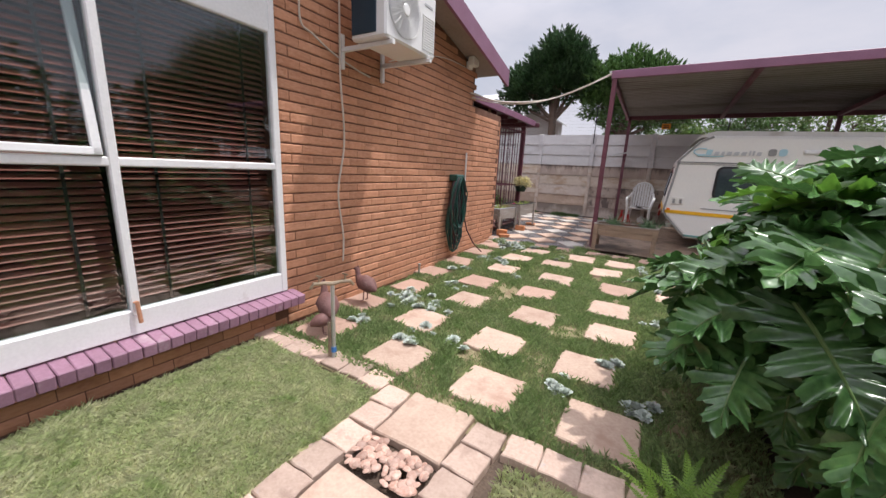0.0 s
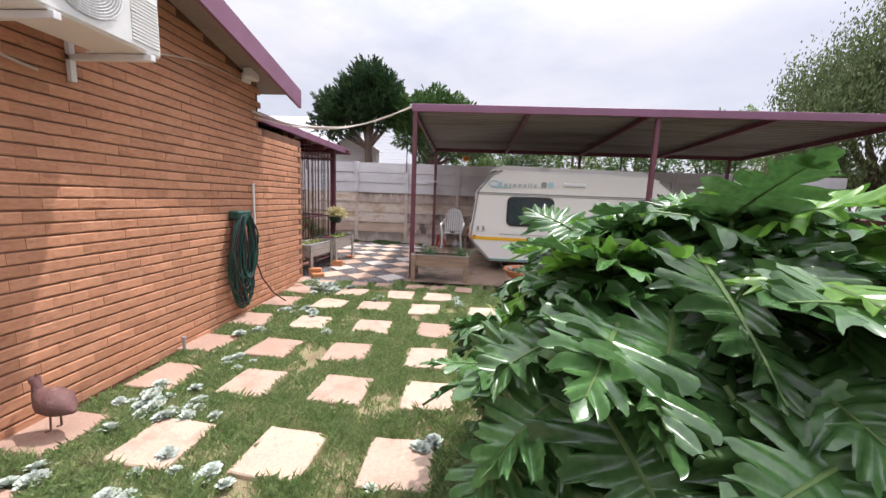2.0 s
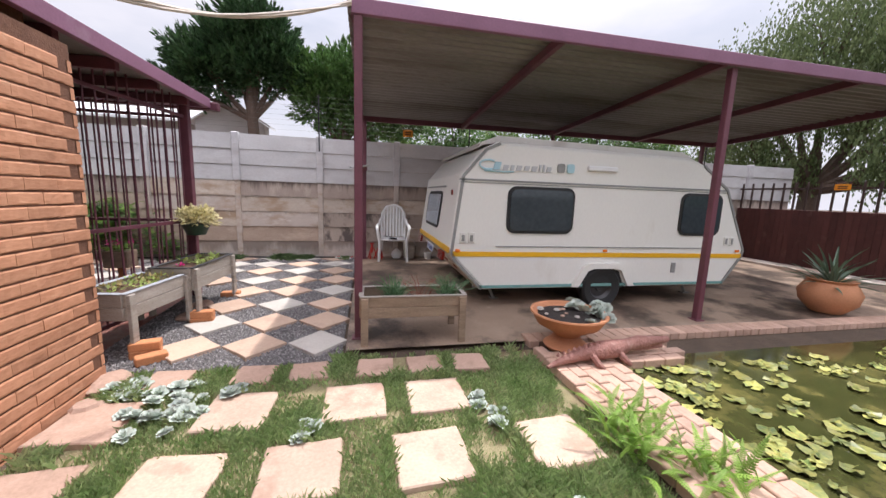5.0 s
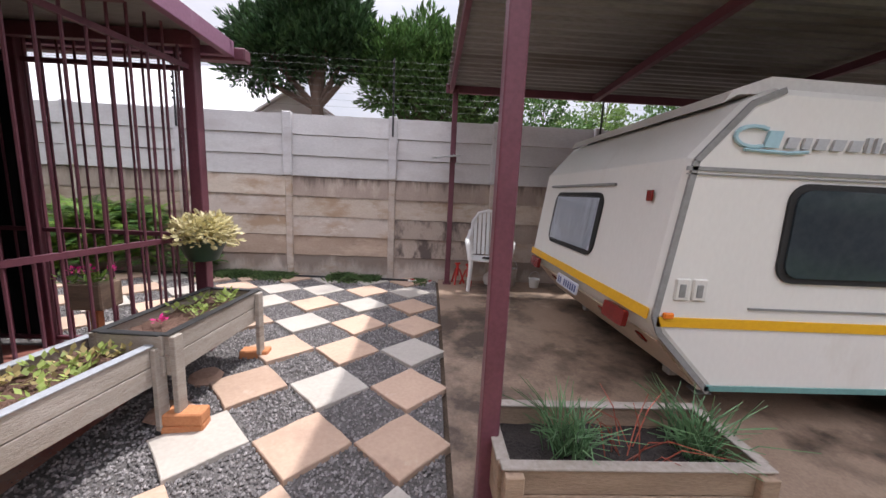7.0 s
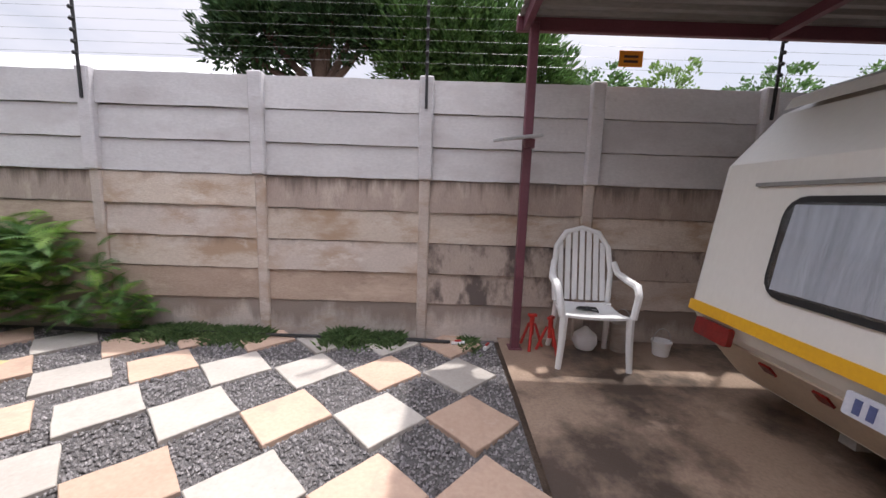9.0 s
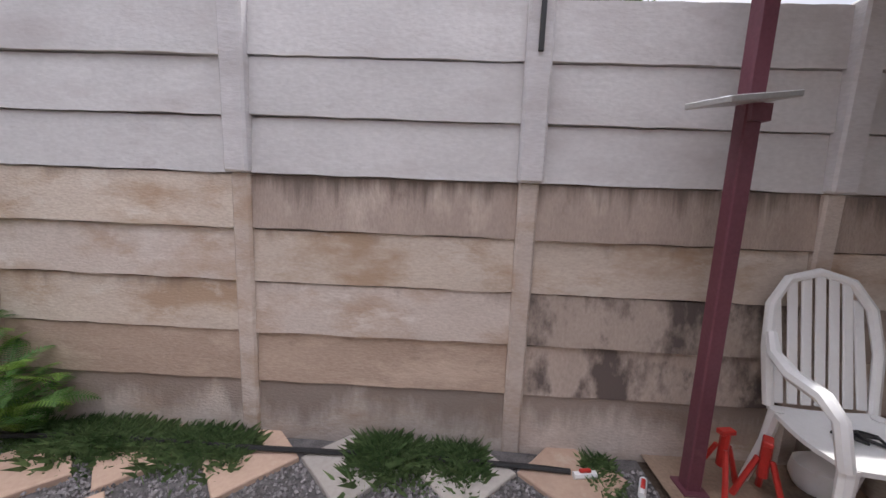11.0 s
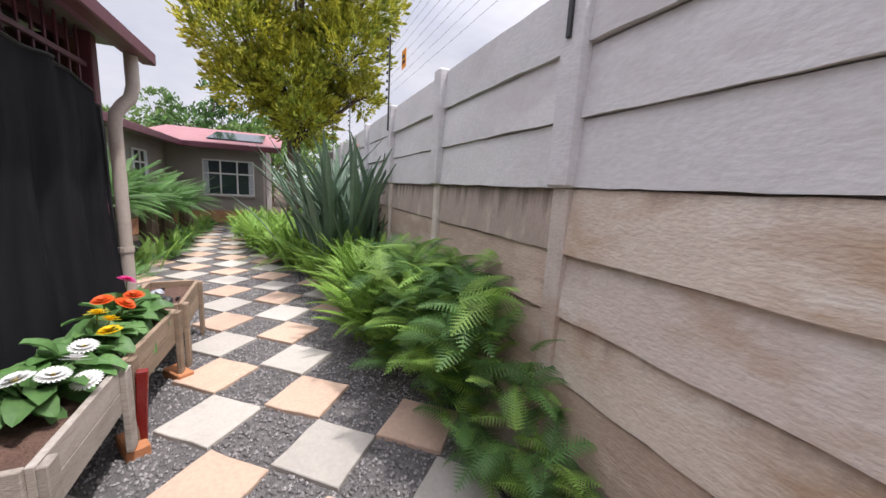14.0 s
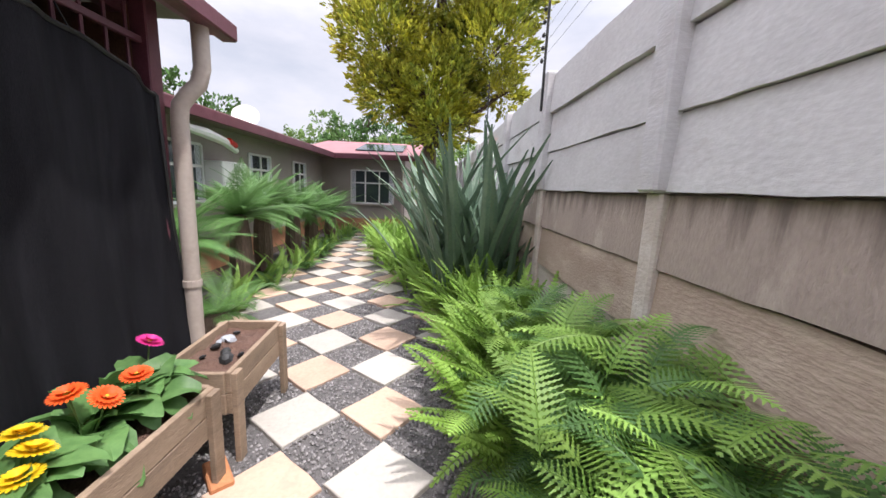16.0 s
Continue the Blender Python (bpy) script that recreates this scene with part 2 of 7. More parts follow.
M_grass_long = mat("grass_long", (0.19, 0.30, 0.10), (0.40, 0.47, 0.23), 0.55, 5, 40, 0, dirt_or_tint=(0.46, 0.43, 0.25), patch_scale=5, patch_at=0.58, trans=0.3, island=0.35, spec=0.3)
M_brick = mat("face_brick", (0.56, 0.285, 0.17), (0.44, 0.205, 0.115), 0.9, 4, 40, 0.35, dirt_or_tint=(0.30, 0.135, 0.075), patch_scale=5, patch_at=0.60, dirt2=((0.62, 0.37, 0.24), 9, 0.60), per=0.13, stretch=(1, 0.5, 1.6), bump_dist=0.006)
M_mortar = mat("dark_mortar", (0.20, 0.10, 0.062), (0.13, 0.062, 0.04), 0.95, 8, 90, 0.4)
M_stone = mat("sandstone_slab", (0.52, 0.395, 0.305), (0.42, 0.30, 0.23), 0.9, 4, 50, 0.3, dirt_or_tint=(0.37, 0.245, 0.185), patch_scale=5, patch_at=0.53, per=0.12)
M_stone_b = mat("sandstone_dusky", (0.46, 0.31, 0.24), (0.36, 0.24, 0.18), 0.9, 4, 50, 0.3, dirt_or_tint=(0.3, 0.2, 0.15), patch_scale=5, patch_at=0.55, per=0.12)
M_tile_o = mat("slab_peach", (0.53, 0.385, 0.29), (0.46, 0.32, 0.24), 0.85, 3, 40, 0.2, dirt_or_tint=(0.41, 0.29, 0.225), patch_scale=4, patch_at=0.56, dirt2=((0.57, 0.46, 0.37), 6, 0.6), per=0.14)
M_tile_w = mat("slab_cream", (0.47, 0.435, 0.39), (0.40, 0.365, 0.325), 0.85, 3, 40, 0.2, dirt_or_tint=(0.39, 0.355, 0.315), patch_scale=4, patch_at=0.56, dirt2=((0.33, 0.29, 0.255), 8, 0.63), per=0.12)
M_gravel_bed = mat("gravel_bed", (0.10, 0.095, 0.095), (0.2, 0.185, 0.18), 0.95, 20, 120, 0.8, bump_dist=0.02)
M_gravel = mat("gravel_stones", (0.20, 0.19, 0.19), (0.32, 0.30, 0.295), 0.9, 30, 150, 0.2, island=0.5)
M_slab = mat("stained_concrete", (0.34, 0.25, 0.185), (0.24, 0.17, 0.125), 0.42, 1.8, 60, 0.3, dirt_or_tint=(0.07, 0.05, 0.038), patch_scale=1.25, patch_at=0.475, patch_soft=0.12, dirt2=((0.45, 0.345, 0.26), 2.6, 0.59))
M_panel_hi = mat("grey_painted_concrete", (0.63, 0.617, 0.612), (0.53, 0.517, 0.513), 0.9, 2.2, 34, 0.22, dirt_or_tint=(0.50, 0.475, 0.47), patch_scale=1.5, patch_at=0.53, dirt2=((0.44, 0.41, 0.40), 3.0, 0.62), per=0.06, stretch=(0.9, 1, 1.8), bump_dist=0.01, streak=((0.36, 0.33, 0.32), 0.64, 0.55))
M_panel_cr = mat("cream_weathered_concrete", (0.63, 0.55, 0.465), (0.50, 0.42, 0.35), 0.92, 4, 60, 0.36, dirt_or_tint=(0.42, 0.305, 0.215), patch_scale=2.8, patch_at=0.47, patch_soft=0.17, dirt2=((0.65, 0.60, 0.535), 4.2, 0.545), per=0.08, stretch=(0.7, 1, 1.5), bump_dist=0.014, streak=((0.25, 0.19, 0.155), 0.575, 0.8))
M_panel_br = mat("brown_weathered_concrete", (0.46, 0.36, 0.285), (0.37, 0.275, 0.215), 0.92, 4, 60, 0.36, dirt_or_tint=(0.57, 0.46, 0.37), patch_scale=2.6, patch_at=0.50, patch_soft=0.17, dirt2=((0.23, 0.17, 0.135), 5.5, 0.585), per=0.10, stretch=(0.6, 1, 1.6), bump_dist=0.014, streak=((0.21, 0.15, 0.115), 0.60, 0.75))
M_panel_lo = mat("weathered_concrete", (0.57, 0.50, 0.445), (0.46, 0.395, 0.345), 0.92, 4, 60, 0.36, dirt_or_tint=(0.41, 0.31, 0.235), patch_scale=2.6, patch_at=0.48, patch_soft=0.17, dirt2=((0.62, 0.57, 0.52), 4.4, 0.56), per=0.12, stretch=(0.7, 1, 1.4), bump_dist=0.014, streak=((0.25, 0.20, 0.17), 0.585, 0.8))
M_post_lo = mat("weathered_concrete_post", (0.57, 0.50, 0.445), (0.46, 0.395, 0.345), 0.92, 4, 60, 0.36, dirt_or_tint=(0.41, 0.31, 0.235), patch_scale=2.6, patch_at=0.48, patch_soft=0.17, dirt2=((0.62, 0.57, 0.52), 4.4, 0.56), per=0.12, stretch=(0.7, 1, 1.4), bump_dist=0.014)
M_post_hi = mat("grey_painted_post", (0.645, 0.63, 0.635), (0.535, 0.52, 0.525), 0.9, 2.2, 34, 0.35, dirt_or_tint=(0.50, 0.475, 0.47), patch_scale=1.5, patch_at=0.53, dirt2=((0.44, 0.41, 0.40), 3.0, 0.62), per=0.06, stretch=(0.8, 1, 2.6), bump_dist=0.01)
M_panel_st = mat("sooty_concrete", (0.50, 0.42, 0.36), (0.40, 0.33, 0.28), 0.92, 3, 60, 0.4, dirt_or_tint=(0.13, 0.105, 0.095), patch_scale=3.2, patch_at=0.49, patch_soft=0.12, dirt2=((0.09, 0.08, 0.075), 6, 0.60), per=0.08, stretch=(1.2, 1, 0.7), bump_dist=0.012)
M_panel_dk = mat("streaked_concrete", (0.45, 0.365, 0.31), (0.36, 0.29, 0.25), 0.92, 4, 60, 0.45, dirt_or_tint=(0.54, 0.455, 0.39), patch_scale=2.8, patch_at=0.54, patch_soft=0.12, dirt2=((0.25, 0.195, 0.165), 3.4, 0.60), per=0.12, stretch=(1.6, 1, 0.7), bump_dist=0.012, streak=((0.14, 0.11, 0.095), 0.475, 0.8))
M_maroon = mat("maroon_paint", (0.16, 0.055, 0.075), (0.12, 0.04, 0.055), 0.45, 4, 60, 0.08, dirt_or_tint=(0.22, 0.10, 0.11), patch_scale=3, patch_at=0.64)
M_fascia = mat("plum_paint", (0.26, 0.12, 0.19), (0.21, 0.095, 0.15), 0.5, 3, 50, 0.1, dirt_or_tint=(0.3, 0.19, 0.24), patch_scale=2, patch_at=0.62)
M_sheet = mat("roof_sheet", (0.27, 0.26, 0.25), (0.20, 0.19, 0.18), 0.5, 1.5, 40, 0.1, dirt_or_tint=(0.15, 0.13, 0.115), patch_scale=1.1, patch_at=0.5, metal=0.3, stretch=(0.35, 2, 1))
M_white = mat("white_paint", (0.78, 0.78, 0.77), (0.72, 0.72, 0.71), 0.45, 3, 60, 0.05, dirt_or_tint=(0.62, 0.6, 0.57), patch_scale=3, patch_at=0.64)
M_glass = glass_mat("window_glass")
M_glass_thin = glass_mat("thin_acrylic", (0.9, 0.92, 0.93), 0.03, 0.3)
M_timber = mat("weathered_timber", (0.35, 0.255, 0.18), (0.23, 0.165, 0.115), 0.85, 3, 40, 0.4, dirt_or_tint=(0.2, 0.15, 0.11), patch_scale=2.5, patch_at=0.56, stretch=(1, 1, 6), per=0.12)
M_timber_g = mat("grey_timber", (0.42, 0.38, 0.34), (0.29, 0.25, 0.21), 0.85, 3, 40, 0.4, dirt_or_tint=(0.22, 0.18, 0.15), patch_scale=2.5, patch_at=0.57, stretch=(1, 1, 6), per=0.12)
# Near-black stands in for the unlit room; the blind tapes share it.
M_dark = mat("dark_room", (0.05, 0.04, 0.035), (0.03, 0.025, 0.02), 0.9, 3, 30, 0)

# ---- ground ----
def sheet(x0, x1, y0, y1, dz, nx, ny, wob=0.0):
    g = Geo()
    xs, ys = np.linspace(x0, x1, nx + 1), np.linspace(y0, y1, ny + 1)
    vs = [(x, y, G(y) + dz + wob * (noise.noise((x * 1.7, y * 1.7, 3)))) for y in ys for x in xs]
    fs = [(j * (nx + 1) + i, j * (nx + 1) + i + 1, (j + 1) * (nx + 1) + i + 1, (j + 1) * (nx + 1) + i) for j in range(ny) for i in range(nx)]
    return g.add(vs, fs)


g = Geo()
gy = [-400, -20, 0, 2, 4, 5, 6, 7, 8, 9, 10, 10.5, 12, 20, 400]
gx = [-400, -30, -10, -4, -2, 0, 2, 4, 8, 30, 400]
g.add([(x, y, G(y) - 0.03) for y in gy for x in gx],
      [(j * 11 + i, j * 11 + i + 1, (j + 1) * 11 + i + 1, (j + 1) * 11 + i) for j in range(14) for i in range(10)])
setting("ground", g, M_soil, "bare brown garden soil", "ground")
setting("gravel_bed", sheet(-16, -0.33, 7.16, 11.6, -0.006, 60, 20, 0.012), M_gravel_bed, "bed of dark grey crushed stone under the slabs", "gravel")
g = sheet(-0.30, 9.2, 7.33, 11.62, 0.02, 20, 12)
setting("carport_floor", g, M_slab, "stained brown concrete floor of the carport", "floor")
g = sheet(-6.3, -2.36, 7.05, 9.15, 0.012, 6, 6)
M_redtile = mat("red_floor_paint", (0.33, 0.13, 0.10), (0.26, 0.10, 0.08), 0.6, 3, 40, 0.15, dirt_or_tint=(0.36, 0.24, 0.18), patch_scale=2, patch_at=0.55)
setting("patio_floor", g, M_redtile, "worn red patio floor behind the bars", "floor")

# ---- brick house: wall with its window opening ----
WX = -2.04
g = Geo()
g.prism([(2.33, -0.1), (5.9, -0.1), (5.9, 3.05), (2.33, 3.89)], "x", WX - 0.22, WX - 0.012)
g.box(WX - 0.22, WX - 0.012, 5.9, 7.1, -0.1, 2.5)
g.box(WX - 0.22, WX - 0.012, -4.0, 2.33, -0.1, 0.25)
g.prism([(-4.0, 2.82), (2.33, 2.82), (2.33, 3.89), (-4.0, 5.37)], "x", WX - 0.22, WX - 0.012)
g.box(WX - 0.22, WX - 0.012, -4.0, -1.6, 0.25, 2.82)
wall_brick = setting("wall_brick", g, M_mortar, "orange face brick house wall with dark joints", "wall")
g = Geo()
g.box(-6.5, WX - 0.2, 6.9, 7.05, -0.1, 2.7)
g.box(-6.5, -6.35, 7.05, 9.2, -0.1, 0.1)
setting("wall_back_room", g, M_mortar, "brick house wall behind the barred patio", "wall")
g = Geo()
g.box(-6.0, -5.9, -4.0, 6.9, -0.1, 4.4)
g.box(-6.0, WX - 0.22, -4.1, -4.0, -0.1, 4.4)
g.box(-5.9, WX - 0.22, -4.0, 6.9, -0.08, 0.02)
setting("wall_inner", g, M_dark, "inner walls of the house, coloured near black as if unlit", "wall")

# roof of the house: sheets, soffit, barge board
SOFF = 0.20  # the boards above the rafters, high behind the deep barge board
slope = -0.235
def zr(y):
    return 2.80 + slope * (y - 6.12)


def sloped(g, x0, x1, y0, y1, d0, d1):
    g.prism([(y0, zr(y0) + d0), (y1, zr(y1) + d0), (y1, zr(y1) + d1), (y0, zr(y0) + d1)], "x", x0, x1)


g = Geo()
sloped(g, -6.2, -1.62, -4.5, 6.20, 0.235, 0.28)
M_roofdark = mat("roof_tiles", (0.14, 0.08, 0.08), (0.1, 0.06, 0.06), 0.8, 3, 30, 0.2)
roof = setting("roof", g, M_roofdark, "low pitched roof of the brick house", "roof")
g = Geo()
sloped(g, WX - 0.22, -1.64, -4.5, 6.16, SOFF, SOFF + 0.03)
M_soffit = mat("soffit_board", (0.30, 0.25, 0.22), (0.24, 0.2, 0.17), 0.8, 3, 30, 0.1)
part("soffit", g, M_soffit, roof)
g = Geo()
sloped(g, -1.64, -1.60, -4.5, 6.22, 0.055, 0.29)
part("barge_board", g, M_fascia, roof, "plum painted barge board")

# ---- precast boundary wall ----
WY = 11.63
PX0, PITCH = -2.53, 1.5
boundary = thing("wall_north", "tall precast concrete panel wall, grey above and weathered below", "wall", kind="structure")


def panel_mesh(h, w=1.40):
    g = Geo()
    n = 14
    vs, fs = [], []
    for i in range(n + 1):
        x = -w / 2 + w * i / n
        e0, e1 = rnd.uniform(-0.004, 0.004), rnd.uniform(-0.003, 0.003)
        vs += [(x, -0.012 + e1 * 0.5, e0), (x, 0.006, h - 0.008 + e1), (x, 0.05, h - 0.008), (x, 0.05, 0)]
    for i in range(n):
        for k in range(4):
            k2 = (k + 1) % 4
            fs.append((i * 4 + k, i * 4 + k2, (i + 1) * 4 + k2, (i + 1) * 4 + k))
    fs += [(0, 1, 2, 3), (n * 4 + 3, n * 4 + 2, n * 4 + 1, n * 4)]
    return g.add(vs, fs)


g = Geo()
g.box(PX0 - 10 * PITCH, PX0 + 9 * PITCH, 0.035, 0.055, 0.1, 2.61)
part("core", g, M_post_lo, boundary, m=pose(0, WY, 0))
hi_m = [panel_mesh(0.29).mesh("panel", M_panel_hi) for _ in range(4)]
lo_m = [panel_mesh(0.29).mesh("panel", M_panel_lo) for _ in range(4)]
cr_m = [panel_mesh(0.29).mesh("panel", M_panel_cr) for _ in range(3)]
br_m = [panel_mesh(0.29).mesh("panel", M_panel_br) for _ in range(3)]
so_m = [panel_mesh(0.29).mesh("panel", M_panel_st) for _ in range(3)]
dk_m = [panel_mesh(0.29).mesh("panel", M_panel_dk) for _ in range(3)]
plinth_m = [panel_mesh(0.50).mesh("plinth", M_panel_lo) for _ in range(2)]
g = Geo()
g.box(-0.05, 0.05, -0.035, 0.06, 0.0, 1.62, 0.012)
post_lo = g.mesh("post", M_post_lo)
g = Geo()
g.box(-0.062, 0.062, -0.06, 0.05, 0.0, 0.885, 0.012)
post_hi = g.mesh("post_extension", M_post_hi)
for k in range(-10, 9):
    px = PX0 + PITCH * k
    piece("post", post_lo, boundary, pose(px, WY + 0.01, 0.14, rnd.uniform(-.2, .2), 0, 0))
    piece("post_extension", post_hi, boundary, pose(px, WY, 1.755))
    for c in range(3):
        piece("panel", rnd.choice(hi_m), boundary, pose(px + PITCH / 2, WY + rnd.uniform(-.004, .006), 1.757 + 0.29 * c, 0, rnd.uniform(-.15, .15), 0))
    for c in range(4):
        ms = dk_m if (c == 3 and k != -1) or (k, c) in ((1, 1), (-4, 1), (4, 2)) else cr_m if (k + 2 * c) % 5 < 2 or (k, c) in ((-1, 3), (0, 2), (1, 2), (1, 0)) else lo_m
        if (k, c) in ((0, 0), (-1, 0), (-2, 1), (2, 1), (-3, 2), (-3, 0), (3, 0), (-2, 2), (-2, 0), (-4, 2)):
            ms = br_m
        if (k, c) in ((1, 1), (1, 0), (2, 1)):
            ms = so_m
        piece("panel", rnd.choice(ms), boundary, pose(px + PITCH / 2, WY + rnd.uniform(-.002, .01), 0.597 + 0.29 * c, 0, rnd.uniform(-.25, .25), 0))
    piece("plinth", rnd.choice(plinth_m), boundary, pose(px + PITCH / 2, WY, 0.1))

# ---- carport ----
carport = thing("carport", "steel carport with maroon posts and a low flat sheet roof", "carport")
CZ = 3.14
for cx, cy, top in ((-0.19, 7.61, CZ), (3.95, 7.66, CZ), (8.0, 7.62, CZ), (-0.17, 11.40, 3.0), (3.8, 11.42, 3.0), (7.7, 11.42, 3.0)):
    g = Geo()
    w = 0.038 if cy < 9 else 0.036
    g.box(cx - w, cx + w, cy - w, cy + w, G(cy) - 0.02, top, 0.006)
    g.box(cx - w * 1.7, cx + w * 1.7, cy - w * 1.7, cy + w * 1.7, G(cy) + 0.015, G(cy) + 0.03, 0.003)
    part("post", g, M_maroon, carport)
g = Geo()
g.box(-0.25, 8.06, 7.56, 7.61, CZ, CZ + 0.13, 0.006)
part("front_fascia", g, M_fascia, carport, "plum painted fascia channel")
g = Geo()
g.box(-0.30, 8.06, 11.45, 11.50, 2.97, 3.09, 0.006)
part("rear_fascia", g, M_maroon, carport)
for sx in (-0.25, 8.01):
    g = Geo()
    g.prism([(7.6, CZ), (11.45, 2.97), (11.45, 3.09), (7.6, CZ + 0.13)], "x", sx, sx + 0.05)
    part("side_fascia", g, M_maroon, carport)
for bx in (1.75, 3.75, 5.8):
    g = Geo()
    g.prism([(7.6, CZ - 0.01), (11.45, 2.95), (11.45, 3.03), (7.6, CZ + 0.08)], "x", bx, bx + 0.06)
    part("rafter", g, M_maroon, carport)
# box-ribbed sheets, ribs along the length
ribs = []
y = 7.56
while y < 11.55:
    for dy, dz in ((0, 0), (0.025, 0.028), (0.06, 0.028), (0.085, 0)):
        ribs.append((y + dy, CZ + 0.095 + dz - 0.044 * (y + dy - 7.6)))
    y += 0.125
g = Geo()
n = len(ribs)
g.add([(x, a, b) for x in (-0.29, 8.1) for a, b in ribs] + [(x, a, b + 0.004) for x in (-0.29, 8.1) for a, b in ribs],
      [(i, i + 1, n + i + 1, n + i) for i in range(n - 1)] + [(2 * n + i, 2 * n + i + 1, 3 * n + i + 1, 3 * n + i) for i in range(n - 1)])
part("roof_sheet", g, M_sheet, carport, "grey ribbed roof sheeting")

# ---- barred patio cage ----
cage = thing("patio_cage", "maroon steel bar enclosure with a sheet lean-to roof", "enclosure")
CX, CY = -2.29, 9.19
CS = -2.60  # the south end of the bars
def bar(p0, p1, w, parent=cage, name="bar", mt=None):
    g = Geo()
    g.tube([p0, p1], w, 6)
    return part(name, g, mt or M_maroon, parent)


for px, py in ((CX, CY), (CS, 7.15), (-3.55, CY), (-6.25, CY)):
    g = Geo()
    g.box(px - 0.045, px + 0.045, py - 0.045, py + 0.045, G(py) - 0.02, 2.66, 0.006)
    part("post", g, M_maroon, cage)
for z in (G(8) + 0.1, 1.16, 2.42):
    g = Geo()
    g.prism([(CS - 0.015, 7.15), (CS + 0.015, 7.15), (CX + 0.015, CY), (CX - 0.015, CY)], "z", z, z + 0.035)
    part("rail", g, M_maroon, cage)
    g = Geo()
    g.box(-6.25, CX, CY - 0.015, CY + 0.015, z, z + 0.035, 0.004)
    part("rail", g, M_maroon, cage)
g = Geo()
g.tube([(0, 0, 0.2), (0, 0, 2.64)], 0.009, 6)
bar_m = g.mesh("bar", M_maroon)
for i in range(1, 17):
    piece("bar", bar_m, cage, pose(CS + (CX - CS) * 0.12 * i / (CY - 7.15), 7.15 + 0.12 * i, 0.05))
for i in range(1, 33):
    piece("bar", bar_m, cage, pose(CX - 0.12 * i, CY, 0.05))
# roof of the cage
g = Geo()
g.box(-6.55, -2.08, 9.34, 9.40, 2.60, 2.72, 0.004)
g.box(-2.14, -2.08, 6.0, 9.36, 2.60, 2.72, 0.004)
part("roof_edge", g, M_fascia, cage, "plum roof edge board")
g = Geo()
g.box(-6.5, -2.12, 6.0, 9.35, 2.66, 2.70)
part("roof_sheet", g, M_sheet, cage)
for i in range(4):
    g = Geo()
    g.box(-6.4, -2.2, 7.2 + 0.62 * i, 7.26 + 0.62 * i, 2.56, 2.655, 0.004)
    part("roof_batten", g, M_maroon, cage)

# ---- stepping slabs in the lawn ----
def slab_mesh(w, h, mt, seed, ch=0.008):
    r = random.Random(seed)
    g = Geo()
    n = 3
    rim = []
    for a, b in (((-1, -1), (1, -1)), ((1, -1), (1, 1)), ((1, 1), (-1, 1)), ((-1, 1), (-1, -1))):
        for i in range(n):
            t = i / n
            rim.append(((a[0] + (b[0] - a[0]) * t) * w / 2 + r.uniform(-.006, .006), (a[1] + (b[1] - a[1]) * t) * w / 2 + r.uniform(-.006, .006)))
    k = len(rim)
    vs = [(x, y, -0.05) for x, y in rim] + [(x, y, h - ch) for x, y in rim] + [(x * (1 - 2 * ch / w), y * (1 - 2 * ch / w), h) for x, y in rim]
    fs = [(i, (i + 1) % k, k + (i + 1) % k, k + i) for i in range(k)] + [(k + i, k + (i + 1) % k, 2 * k + (i + 1) % k, 2 * k + i) for i in range(k)]
    fs.append(tuple(2 * k + i for i in range(k)))
    g.add(vs, fs)
    return g.mesh("slab", mt)


steps = thing("stepping_slabs", "pinkish sandstone slabs set in a chequer among the grass", "paving", kind="structure")
st_m = [slab_mesh(0.43, 0.016, M_stone, i) for i in range(4)]
st_d = [slab_mesh(0.43, 0.016, M_stone_b, i + 9) for i in range(3)]
sm_m = [slab_mesh(0.30, 0.016, M_stone_b, i + 20) for i in range(3)]
STONES = []
for y, xs in ((2.45, (-1.67, -0.84, -0.07, 0.66)), (3.12, (-1.86, -1.08, -0.28, 0.47)), (3.9, (-1.73, -0.95, -0.17, 0.57)), (4.56, (-1.86, -1.13, -0.35, 0.47)),
              (5.26, (-1.8, -1.06, -0.28, 0.49, 1.14)), (5.97, (-1.79, -1.10, -0.46, 0.27, 1.09)), (6.56, (-1.8, -0.96, -0.19, 0.41))):
    STONES += [(x, y, 0.22) for x in xs]
    for i, x in enumerate(xs):
        dark = x < -1.6 or (round(x * 10 + y * 7) % 7 == 0)
        piece("slab", rnd.choice(st_d if dark else st_m), steps, pose(x, y, G(y), rnd.uniform(-1, 1), rnd.uniform(-1, 1), rnd.uniform(-4, 4) + rnd.choice((0, 90, 180))))
for x in (-1.61, -0.99, -0.57, -0.04, 0.39, 0.8):
    STONES.append((x, 7.02, 0.16))
    piece("slab", rnd.choice(sm_m), steps, pose(x, 7.02, G(7.02), 0, 0, rnd.uniform(-5, 5)))

# ---- chequer paving on gravel ----
paving = thing("chequer_paving", "peach and cream slabs laid cornerwise on gravel", "paving", kind="structure")
to_m = [slab_mesh(0.396, 0.018, M_tile_o, i + 40, 0.005) for i in range(4)]
tw_m = [slab_mesh(0.396, 0.018, M_tile_w, i + 50, 0.005) for i in range(4)]
D = 0.566
TILES = []
for j in range(-2, 6):
    for i in range(-3, 2):
        x, y = -1.135 + D * i, 8.664 + 0.553 * j
        x -= 0.10 * max(0, y - 9.7)
        if x > -0.5 or y < 7.2 or (y < 9.3 and x < -2.05 ):
            continue
        TILES.append((x, y, 45, (i + 2 * j) % 3 == 0 or (i * 7 + j * 3) % 5 == 0))
